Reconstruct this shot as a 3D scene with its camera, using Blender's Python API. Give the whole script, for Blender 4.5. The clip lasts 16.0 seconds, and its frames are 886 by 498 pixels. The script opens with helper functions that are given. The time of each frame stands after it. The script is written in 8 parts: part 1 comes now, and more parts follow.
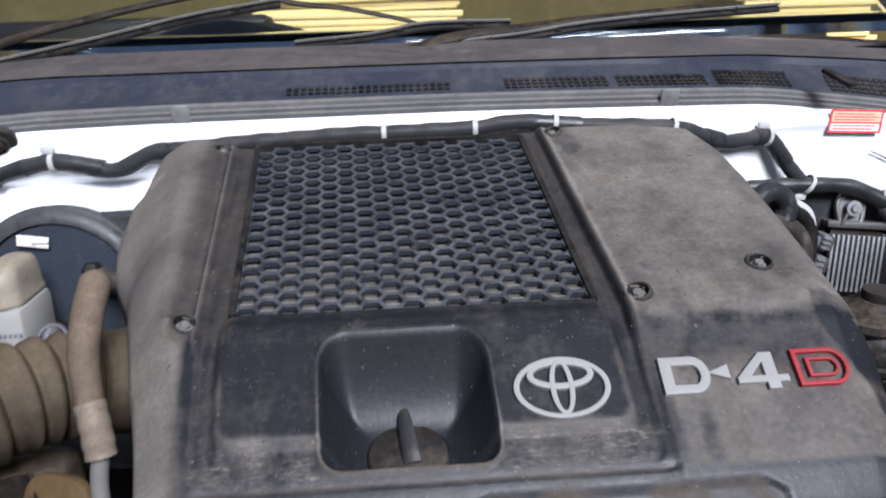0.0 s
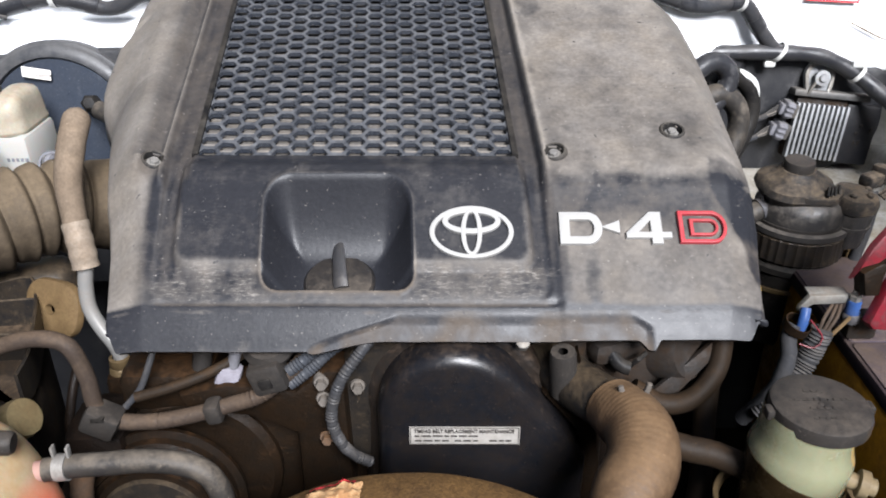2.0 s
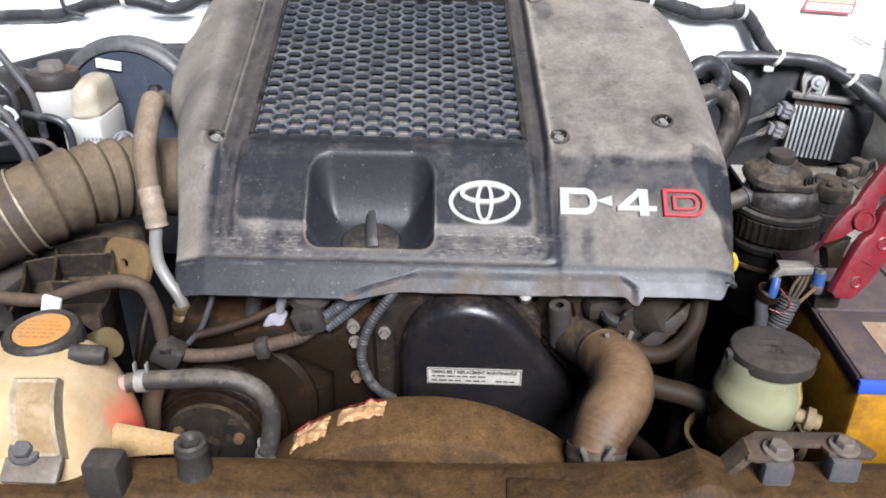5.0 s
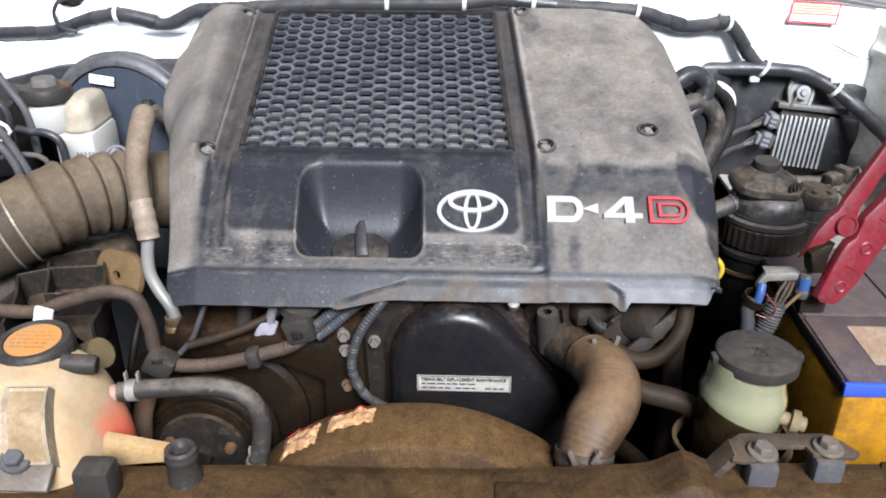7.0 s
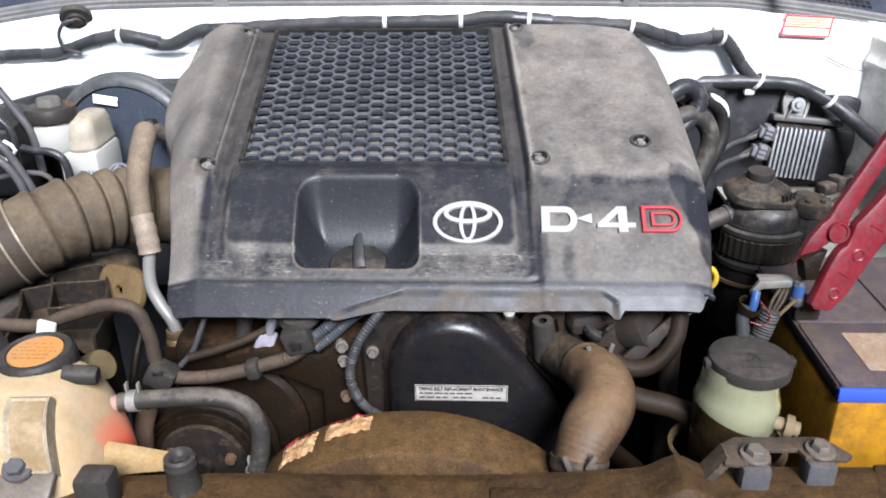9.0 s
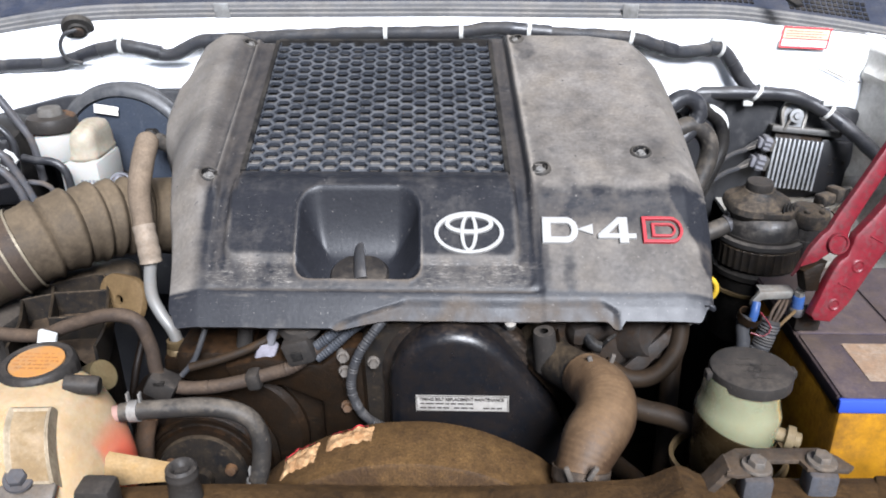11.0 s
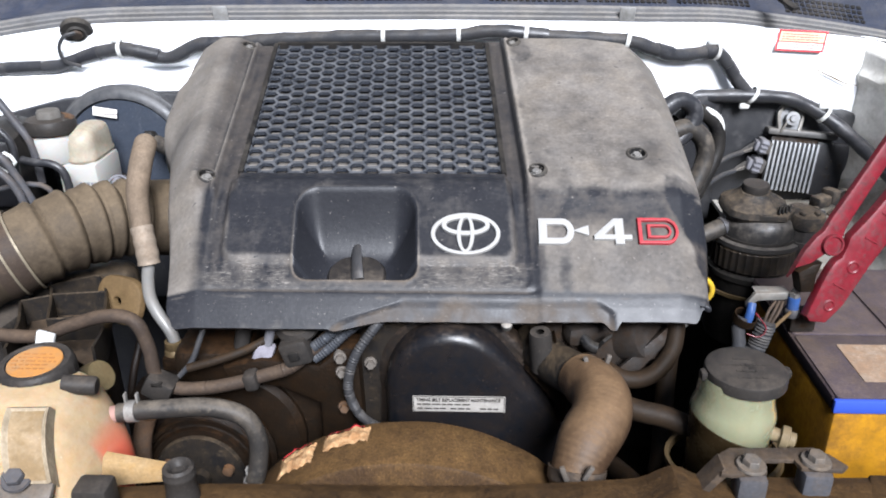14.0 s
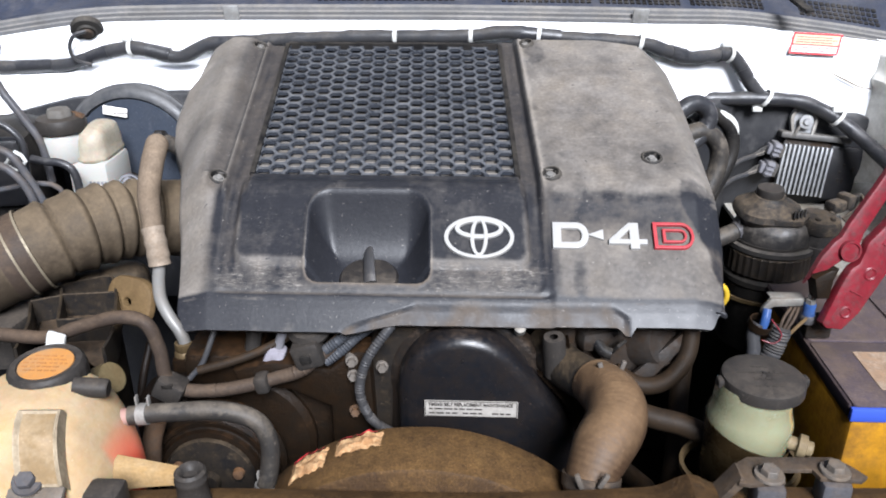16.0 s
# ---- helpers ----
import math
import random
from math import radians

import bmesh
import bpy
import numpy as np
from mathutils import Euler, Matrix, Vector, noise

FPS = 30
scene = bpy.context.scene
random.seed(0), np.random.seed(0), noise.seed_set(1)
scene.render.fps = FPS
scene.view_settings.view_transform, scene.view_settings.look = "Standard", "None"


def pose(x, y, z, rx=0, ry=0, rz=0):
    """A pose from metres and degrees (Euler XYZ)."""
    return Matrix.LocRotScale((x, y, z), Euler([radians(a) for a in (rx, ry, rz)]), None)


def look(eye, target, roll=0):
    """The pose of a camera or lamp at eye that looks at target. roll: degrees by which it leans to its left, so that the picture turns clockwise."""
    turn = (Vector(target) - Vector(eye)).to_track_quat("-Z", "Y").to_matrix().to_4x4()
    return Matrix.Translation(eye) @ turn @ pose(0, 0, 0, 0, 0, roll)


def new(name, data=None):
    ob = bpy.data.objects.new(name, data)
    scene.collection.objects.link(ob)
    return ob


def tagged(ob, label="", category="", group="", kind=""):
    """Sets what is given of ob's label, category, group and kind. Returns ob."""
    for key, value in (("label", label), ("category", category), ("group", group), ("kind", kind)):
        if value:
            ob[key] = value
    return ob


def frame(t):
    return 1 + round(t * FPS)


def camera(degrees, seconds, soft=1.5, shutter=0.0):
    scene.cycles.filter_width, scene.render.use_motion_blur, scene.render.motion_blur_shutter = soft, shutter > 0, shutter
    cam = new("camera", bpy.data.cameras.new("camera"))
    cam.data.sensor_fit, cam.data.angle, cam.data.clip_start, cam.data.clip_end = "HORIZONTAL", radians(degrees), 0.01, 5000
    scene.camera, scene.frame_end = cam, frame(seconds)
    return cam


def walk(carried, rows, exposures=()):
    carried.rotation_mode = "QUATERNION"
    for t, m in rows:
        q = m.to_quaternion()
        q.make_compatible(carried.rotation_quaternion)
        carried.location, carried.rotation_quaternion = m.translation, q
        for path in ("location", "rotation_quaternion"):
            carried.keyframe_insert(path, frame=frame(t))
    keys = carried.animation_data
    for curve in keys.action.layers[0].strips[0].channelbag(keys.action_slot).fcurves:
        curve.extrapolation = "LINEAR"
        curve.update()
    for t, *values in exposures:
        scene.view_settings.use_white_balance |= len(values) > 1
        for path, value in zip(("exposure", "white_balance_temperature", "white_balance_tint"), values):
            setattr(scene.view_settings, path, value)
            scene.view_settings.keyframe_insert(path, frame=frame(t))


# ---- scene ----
cam = camera(57.9, 16.0, 1.9, 0.5)
PATH = [
    (0, (-0.073, -0.627, 1.403), (0.028, 1.279, 0.804), -1.8),
    (0.4, (-0.055, -0.66, 1.412), (-0.015, 1.222, 0.735), 0.6),
    (0.5, (-0.043, -0.661, 1.411), (-0.004, 1.212, 0.709), 1.4),
    (0.7, (-0.016, -0.66, 1.418), (0.016, 1.186, 0.649), 1.1),
    (1, (-0.005, -0.674, 1.422), (0.001, 1.148, 0.598), 0.9),
    (1.5, (-0.005, -0.686, 1.431), (-0.01, 1.089, 0.509), 0.7),
    (2, (0.007, -0.701, 1.441), (0.013, 1.051, 0.476), 0.2),
    (2.5, (0.011, -0.727, 1.449), (-0.001, 1.026, 0.486), -0.1),
    (3, (0.012, -0.76, 1.452), (-0.016, 0.983, 0.473), 0.5),
    (3.2, (0.016, -0.769, 1.458), (-0.021, 0.965, 0.462), 0.6),
    (5.5, (0.019, -0.819, 1.462), (-0.046, 0.947, 0.525), 0.6),
    (6, (0.021, -0.82, 1.462), (-0.042, 0.95, 0.534), 0.6),
    (6.5, (0.024, -0.819, 1.46), (-0.037, 0.954, 0.537), 0.4),
    (7, (0.026, -0.825, 1.46), (-0.031, 0.952, 0.543), 0.2),
    (7.5, (0.029, -0.828, 1.459), (-0.028, 0.955, 0.554), -0.1),
    (8, (0.029, -0.832, 1.459), (-0.028, 0.959, 0.571), -0.3),
    (8.5, (0.032, -0.835, 1.457), (-0.033, 0.96, 0.577), -0.5),
    (9, (0.036, -0.838, 1.457), (-0.037, 0.96, 0.585), -0.6),
    (11.5, (0.032, -0.839, 1.459), (-0.034, 0.97, 0.61), -0.4),
    (12, (0.034, -0.833, 1.456), (-0.033, 0.977, 0.608), -0.4),
    (12.5, (0.032, -0.833, 1.458), (-0.033, 0.977, 0.609), -0.2),
    (13, (0.035, -0.835, 1.458), (-0.028, 0.974, 0.608), -0.2),
    (13.5, (0.036, -0.84, 1.458), (-0.025, 0.971, 0.612), -0.3),
    (14, (0.035, -0.843, 1.458), (-0.03, 0.969, 0.615), -0.4),
    (14.5, (0.03, -0.844, 1.46), (-0.035, 0.968, 0.616), -0.1),
    (15, (0.03, -0.841, 1.459), (-0.038, 0.97, 0.614), -0.1),
    (15.5, (0.03, -0.84, 1.459), (-0.044, 0.972, 0.616), -0.2),
    (16, (0.026, -0.836, 1.459), (-0.049, 0.975, 0.614), -0.1),
]
walk(cam, [(t, look(eye, target, roll)) for t, eye, target, roll in PATH],
     [(0, 0.92, 6100, 15), (0.7, 1.05, 6150, 14), (1.5, 1.50, 6500, 12), (3, 1.84, 6480, 12), (9, 1.82, 6220, 12), (16, 1.72, 6290, 12)])

# ---- light ----
SUN_EL, SUN_AZ = 41, 163
world = bpy.data.worlds.new("world")
scene.world = world
world.use_nodes = True
wn, wl = world.node_tree.nodes, world.node_tree.links
sky = wn.new("ShaderNodeTexSky")
sky.sky_type, sky.sun_disc = "NISHITA", False
sky.sun_elevation, sky.sun_rotation = radians(SUN_EL), radians(SUN_AZ)
wl.new(sky.outputs[0], wn["Background"].inputs[0])
wn["Background"].inputs[1].default_value = 0.025
sun_data = bpy.data.lights.new("sun", "SUN")
sun_data.energy, sun_data.angle, sun_data.color = 3.7, radians(25), (0.955, 0.985, 1.03)
sun = new("sun", sun_data)
az, el = radians(SUN_AZ), radians(SUN_EL)
sun.matrix_world = look((math.sin(az) * math.cos(el) * 5, math.cos(az) * math.cos(el) * 5, math.sin(el) * 5), (0, 0, 0))


# ---- materials ----
def node(nt, kind, **values):
    n = nt.nodes.new(kind)
    for k, v in values.items():
        n.inputs[k.replace("_", " ")].default_value = v
    return n


def math_node(nt, op, a, b=0.5, c=None, clamp=False):
    n = nt.nodes.new("ShaderNodeMath")
    n.operation, n.use_clamp = op, clamp
    for i, v in enumerate((a, b) if c is None else (a, b, c)):
        if hasattr(v, "links"):
            nt.links.new(v, n.inputs[i])
        else:
            n.inputs[i].default_value = v
    return n.outputs[0]


def mix_color(nt, fac, a, b, blend="MIX"):
    n = nt.nodes.new("ShaderNodeMix")
    n.data_type, n.blend_type = "RGBA", blend
    for sock, v in ((n.inputs["Factor"], fac), (n.inputs[6], a), (n.inputs[7], b)):
        if hasattr(v, "links"):
            nt.links.new(v, sock)
        else:
            sock.default_value = v if isinstance(v, float) else (*v, 1)
    return n.outputs[2]


def noise_tex(nt, coord, scale, detail=4, rough=0.6):
    n = node(nt, "ShaderNodeTexNoise", Scale=float(scale), Detail=float(detail), Roughness=float(rough))
    nt.links.new(coord, n.inputs["Vector"])
    return n.outputs[0]


DUST = (0.24, 0.21, 0.175)
BROWN = (0.20, 0.115, 0.05)


def mat(name, base, rough=0.5, dust=DUST, amount=0.0, spread=1.2, up=0.0, metal=0.0, big=14.0, fine=420.0, bump=0.3,
        attribute="", grain=0.16, specks=0.30, tone=0.57, transmission=0.0, subsurface=0.0, coat=0.0, specular=0.13):
    """A worn surface: base colour under a film of dust that lies in patches and, with up, on faces that look upward; up
    also paints sides darker, as shade.
    """
    base, dust = [c * tone for c in base], [c * tone for c in dust]
    m = bpy.data.materials.new(name)
    m.use_nodes = True
    nt = m.node_tree
    b = nt.nodes["Principled BSDF"]
    coord = nt.nodes.new("ShaderNodeTexCoord").outputs["Object"]
    n1, n2, n3 = noise_tex(nt, coord, big, 6, 0.65), noise_tex(nt, coord, fine, 3), noise_tex(nt, coord, big * 4.3, 5, 0.7)
    n4 = noise_tex(nt, coord, fine * 0.45, 6, 0.75)
    k = 1.15 * spread
    patch = math_node(nt, "ADD", math_node(nt, "MULTIPLY_ADD", n1, k, -0.5 * k), math_node(nt, "MULTIPLY_ADD", n3, k * 0.8, -0.4 * k))
    patch = math_node(nt, "ADD", patch, math_node(nt, "MULTIPLY_ADD", n4, k * 0.6, -0.3 * k))
    f = math_node(nt, "ADD", patch, amount)
    if up:
        # extra contrast beyond the dust: paler tops, darker sides to deepen the shade
        up, amount_shift = up + 0.16, -0.14
        f = math_node(nt, "ADD", f, amount_shift)
        sep = nt.nodes.new("ShaderNodeSeparateXYZ")
        nt.links.new(nt.nodes.new("ShaderNodeNewGeometry").outputs["Normal"], sep.inputs[0])
        f = math_node(nt, "MULTIPLY_ADD", sep.outputs[2], up, f)
    if attribute:
        a = nt.nodes.new("ShaderNodeAttribute")
        a.attribute_name = attribute
        f = math_node(nt, "ADD", math_node(nt, "MULTIPLY", patch, 0.34), a.outputs["Fac"])
        f = math_node(nt, "MULTIPLY_ADD", f, 1.22, -0.10)
    f = math_node(nt, "MULTIPLY", f, 1.0, clamp=True)
    tint = math_node(nt, "MULTIPLY_ADD", noise_tex(nt, coord, big * 1.7, 4), 2.4, -0.75, clamp=True)
    two = mix_color(nt, tint, [c * q for c, q in zip(dust, (0.84, 0.80, 0.74))], dust)
    if attribute:
        a = nt.nodes.new("ShaderNodeAttribute")
        a.attribute_name = "mud"
        muddy = math_node(nt, "MULTIPLY", math_node(nt, "MULTIPLY_ADD", n3, 1.6, 0.2, clamp=True), a.outputs["Fac"], clamp=True)
        two = mix_color(nt, muddy, two, (0.095, 0.066, 0.040))
    col = mix_color(nt, f, base, two)
    if attribute:
        fl = nt.nodes.new("ShaderNodeAttribute")
        fl.attribute_name = "flake"
        stretch = nt.nodes.new("ShaderNodeMapping")
        stretch.inputs["Scale"].default_value = (0.40, 1.5, 1.5)
        nt.links.new(coord, stretch.inputs[0])
        flake = math_node(nt, "MULTIPLY_ADD", noise_tex(nt, stretch.outputs[0], 330, 6, 0.75), 7.0, -3.6, clamp=True)
        flake = math_node(nt, "MULTIPLY", flake, fl.outputs["Fac"], clamp=True)
        col = mix_color(nt, flake, col, (0.225, 0.205, 0.18))
        spot = math_node(nt, "MULTIPLY_ADD", noise_tex(nt, coord, fine * 0.42, 2), 20.0, -14.2, clamp=True)
        col = mix_color(nt, math_node(nt, "MULTIPLY", spot, 0.7), col, base)
    speck = math_node(nt, "MULTIPLY", math_node(nt, "MULTIPLY_ADD", noise_tex(nt, coord, fine * 1.3, 2), 14.0, -9.6, clamp=True), specks)
    col = mix_color(nt, speck, col, [min(0.8, c * 2.0 + 0.03) for c in dust])
    shade = nt.nodes.new("ShaderNodeMapRange")
    shade.inputs[3].default_value, shade.inputs[4].default_value = 1 - grain, 1 + grain
    shade.inputs[1].default_value, shade.inputs[2].default_value = 0.25, 0.75
    nt.links.new(n2, shade.inputs[0])
    comb = nt.nodes.new("ShaderNodeCombineColor")
    for i in range(3):
        nt.links.new(shade.outputs[0], comb.inputs[i])
    if specks and not attribute:
        grime = math_node(nt, "MULTIPLY_ADD", noise_tex(nt, coord, big * 2.6, 8, 0.72), 3.4, -1.15, clamp=True)
        col = mix_color(nt, math_node(nt, "MULTIPLY_ADD", grime, -0.42, 0.42), col, [c * 0.30 for c in dust])
    nt.links.new(mix_color(nt, 1.0, col, comb.outputs[0], "MULTIPLY"), b.inputs["Base Color"])
    nt.links.new(math_node(nt, "ADD", math_node(nt, "MULTIPLY", f, max(0.0, 0.9 - rough)), math_node(nt, "MULTIPLY_ADD", n3, 0.16, rough - 0.08)), b.inputs["Roughness"])
    b.inputs["Metallic"].default_value = metal
    if metal:
        nt.links.new(math_node(nt, "MULTIPLY_ADD", f, -metal, metal, clamp=True), b.inputs["Metallic"])
    b.inputs["Transmission Weight"].default_value = transmission
    b.inputs["Subsurface Weight"].default_value = subsurface
    b.inputs["Subsurface Scale"].default_value = 0.02
    b.inputs["Coat Weight"].default_value = coat
    b.inputs["Specular IOR Level"].default_value = specular
    if bump:
        bn = node(nt, "ShaderNodeBump", Strength=float(bump), Distance=0.0006)
        nt.links.new(math_node(nt, "ADD", n2, math_node(nt, "MULTIPLY", n3, 1.5)), bn.inputs["Height"])
        nt.links.new(bn.outputs[0], b.inputs["Normal"])
    return m


# slight blue in the black base imitates the sky reflected in skirt and scoop
M_COVER = mat("dusty_black_plastic", (0.023, 0.0235, 0.028), 0.42, (0.306, 0.275, 0.243), attribute="dust", spread=0.9, specular=0.26, big=16, fine=260, bump=0.22)
# bluish base and pale blue film on upward faces paint in sky reflection
M_GRILLE = mat("black_grille_plastic", (0.030, 0.035, 0.046), 0.24, (0.27, 0.275, 0.29), -0.16, 1.2, 0.42, specular=0.95, coat=0.35, big=30)
M_CHROME = mat("satin_silver_badge", (0.27, 0.264, 0.252), 0.38, DUST, 0.04, 0.6, bump=0.1, metal=0.0, tone=1.0, grain=0.03, specks=0.0)
M_REDBADGE = mat("red_badge_paint", (0.60, 0.06, 0.075), 0.4, DUST, 0.0, 0.6, bump=0.1)
M_BLACK = mat("black_plastic", (0.009, 0.009, 0.010), 0.45, DUST, 0.0, 0.7, 0.10)
M_BLACKDUSTY = mat("dusty_black_housing", (0.018, 0.017, 0.017), 0.34, (0.23, 0.165, 0.10), 0.03, 1.1, 0.22, big=24)
M_CLEANBLACK = mat("clean_black_plastic", (0.012, 0.013, 0.017), 0.40, (0.15, 0.13, 0.115), -0.10, 0.9, 0.10, grain=0.1, specks=0.15, specular=0.35)
M_PAD = mat("black_sound_pad", (0.019, 0.020, 0.024), 0.48, (0.18, 0.175, 0.175), 0.05, 1.3, 0.10, big=12, specular=0.4)
M_WHITE = mat("white_car_paint", (0.86, 0.87, 0.88), 0.35, (0.50, 0.44, 0.36), -0.30, 0.9, big=7, bump=0.0, coat=0.3, specular=0.5, grain=0.02, specks=0.0, tone=1.0)
M_APRON = mat("dusty_white_inner_panel", (0.50, 0.49, 0.46), 0.45, (0.26, 0.22, 0.16), 0.30, 1.6, 0.20, big=8, bump=0.08, tone=0.8, grain=0.06, specks=0.1)
M_CREAM = mat("dusty_cream_panel_paint", (0.66, 0.64, 0.59), 0.45, (0.34, 0.27, 0.18), 0.02, 1.1, big=12, bump=0.05, tone=1.0, grain=0.04, specks=0.1)
M_RUBBER = mat("dusty_rubber_hose", (0.028, 0.026, 0.025), 0.50, (0.29, 0.24, 0.185), 0.10, 1.3, 0.30, bump=0.3, grain=0.1, specular=0.3)
M_TANRUBBER = mat("tan_dusted_rubber_pipe", (0.10, 0.075, 0.055), 0.7, (0.36, 0.275, 0.20), 0.55, 0.9, 0.2, bump=0.3)
M_DUCT = mat("dusty_intake_duct_rubber", (0.060, 0.045, 0.032), 0.6, (0.285, 0.218, 0.145), 0.34, 0.95, 0.30, bump=0.2, big=9, grain=0.08, specks=0.12)
M_ELBOW = mat("dusty_brown_hose", (0.058, 0.032, 0.018), 0.5, (0.33, 0.20, 0.100), 0.10, 0.8, 0.50, bump=0.25, grain=0.1, specular=0.3)
M_HARNESS = mat("grey_harness_tape", (0.048, 0.050, 0.056), 0.42, (0.25, 0.22, 0.19), 0.02, 0.9, 0.2, bump=0.4)
M_HARNESSBLACK = mat("black_harness_tape", (0.028, 0.029, 0.034), 0.34, (0.20, 0.19, 0.185), 0.04, 1.1, 0.16, bump=0.35, specular=0.36)
M_CONDUIT = mat("brown_dusty_conduit", (0.026, 0.018, 0.012), 0.6, (0.115, 0.062, 0.026), -0.08, 1.0, 0.25, bump=0.4)
M_SEAL = mat("grey_rubber_weatherstrip", (0.19, 0.19, 0.195), 0.5, (0.42, 0.39, 0.35), 0.20, 1.0, 0.20, bump=0.2)
M_COWL = mat("blue_black_cowl_plastic", (0.050, 0.058, 0.085), 0.34, (0.20, 0.19, 0.19), 0.0, 1.0, 0.12, bump=0.2)
M_COWLDUST = mat("dusty_cowl_plastic", (0.070, 0.070, 0.085), 0.42, (0.26, 0.225, 0.20), 0.30, 1.0, 0.2, bump=0.2)
M_ALU = mat("bright_aluminium", (0.21, 0.205, 0.195), 0.40, (0.20, 0.155, 0.115), 0.20, 1.1, 0.08, metal=0.35, bump=0.12, tone=1.0, grain=0.03, specks=0.0)
M_CASTALU = mat("dirty_cast_aluminium", (0.060, 0.057, 0.055), 0.40, (0.050, 0.027, 0.012), 0.48, 1.6, 0.0, big=24, metal=0.4, bump=0.6)
M_STEEL = mat("zinc_steel", (0.42, 0.41, 0.38), 0.4, (0.22, 0.16, 0.105), 0.22, 1.3, 0.15, metal=0.6, bump=0.3)
M_RUST = mat("rusty_steel", (0.14, 0.10, 0.075), 0.6, (0.26, 0.13, 0.055), 0.35, 1.5, 0.2, metal=0.1, bump=0.6)
M_BAR = mat("mud_dusted_black_steel", (0.036, 0.022, 0.013), 0.55, (0.20, 0.108, 0.038), 0.04, 1.0, 0.20, big=26, fine=480, bump=0.7, grain=0.28)
M_SHROUD = mat("mud_dusted_shroud_plastic", (0.060, 0.034, 0.018), 0.6, (0.27, 0.150, 0.052), 0.16, 1.0, 0.24, big=30, fine=520, bump=0.7, grain=0.35)
# near black, so the colour itself deepens the shade low in the bay
M_BLOCK = mat("oily_metal_shade_black", (0.008, 0.006, 0.005), 0.5, (0.06, 0.027, 0.009), -0.25, 1.4, 0.1, big=18, bump=0.8)
M_TANKTAB = mat("amber_tank_tab", (0.29, 0.18, 0.075), 0.42, (0.36, 0.27, 0.16), 0.3, 1.4, bump=0.05, tone=1.0)
M_TANK = mat("yellowed_tank_plastic", (0.52, 0.34, 0.17), 0.42, (0.62, 0.50, 0.33), 0.45, 1.2, big=9, bump=0.08, subsurface=0.35, tone=1.0, grain=0.03, specks=0.0)
M_NIPPLEPINK = mat("pale_pink_stained_plastic", (0.25, 0.15, 0.125), 0.42, (0.34, 0.14, 0.11), 0.1, 1.0, big=12, bump=0.05, tone=1.0, grain=0.03, specks=0.0)
M_TANKWHITE = mat("white_reservoir_plastic", (0.29, 0.282, 0.262), 0.4, (0.32, 0.22, 0.11), -0.12, 1.0, 0.16, bump=0.03, subsurface=0.2, tone=1.0, grain=0.03, specks=0.0)
M_OCHRETANK = mat("ochre_stained_reservoir_plastic", (0.30, 0.268, 0.21), 0.4, (0.24, 0.145, 0.065), -0.10, 1.3, 0.42, bump=0.05, subsurface=0.2, tone=1.0, grain=0.05, specks=0.1)
M_PSTANK = mat("pale_green_reservoir_plastic", (0.185, 0.185, 0.115), 0.16, (0.11, 0.105, 0.058), 0.05, 1.0, coat=1.0, specular=0.5, bump=0.02, subsurface=0.15, tone=1.0, grain=0.03, specks=0.0)
M_PSFLUID = mat("dark_fluid_and_shade", (0.032, 0.020, 0.009), 0.22, (0.14, 0.10, 0.050), 0.12, 1.0, bump=0.05)
M_GREYCAP = mat("grey_black_cap_plastic", (0.036, 0.033, 0.031), 0.48, (0.22, 0.18, 0.145), -0.02, 0.9, 0.18, bump=0.35)
M_ORANGE = mat("orange_cap_label", (0.37, 0.165, 0.045), 0.55, (0.25, 0.165, 0.095), 0.28, 1.8, bump=0.1, tone=1.0, grain=0.03, specks=0.0)
M_YELLOW = mat("yellow_battery_case", (0.44, 0.205, 0.012), 0.42, (0.15, 0.070, 0.020), 0.22, 1.7, big=14, bump=0.1, tone=0.8, grain=0.05)
M_BLUE = mat("blue_battery_lid", (0.035, 0.070, 0.34), 0.38, (0.12, 0.10, 0.14), -0.1, 0.8, bump=0.08, tone=1.0, grain=0.03, specks=0.0)
M_LIDTOP = mat("dusty_dark_battery_lid", (0.065, 0.055, 0.085), 0.5, (0.24, 0.175, 0.13), 0.25, 1.0, 0.2, big=12, bump=0.2)
M_RED = mat("red_clamp_plastic", (0.170, 0.011, 0.019), 0.38, (0.070, 0.024, 0.024), 0.14, 1.6, 0.14, big=44, bump=0.15, tone=0.85, grain=0.06, specks=0.1, specular=0.35)
M_LABELDIRTY = mat("dirty_white_label", (0.30, 0.285, 0.26), 0.5, (0.20, 0.17, 0.14), 0.15, 1.0, bump=0.05, tone=1.0, grain=0.05)
M_CONDGREY = mat("grey_dusty_conduit", (0.060, 0.044, 0.035), 0.6, (0.215, 0.148, 0.098), 0.12, 1.0, 0.25, bump=0.35)
M_PAPER = mat("white_label", (0.80, 0.76, 0.70), 0.5, DUST, -0.05, 0.5, bump=0.05, tone=1.0, grain=0.03, specks=0.0)
M_INK = mat("dark_print", (0.05, 0.045, 0.045), 0.6, DUST, 0.1, 0.5, bump=0.0)
M_LABELTINT = mat("faded_orange_print", (0.72, 0.50, 0.34), 0.5, DUST, -0.1, 0.6, bump=0.0, tone=1.0, specks=0.0)
M_REDINK = mat("red_print", (0.70, 0.06, 0.07), 0.5, DUST, -0.2, 0.4, bump=0.0, tone=1.0, specks=0.0)
M_TAPE = mat("frayed_grey_tape", (0.40, 0.40, 0.39), 0.5, DUST, 0.15, 1.0, bump=0.1)
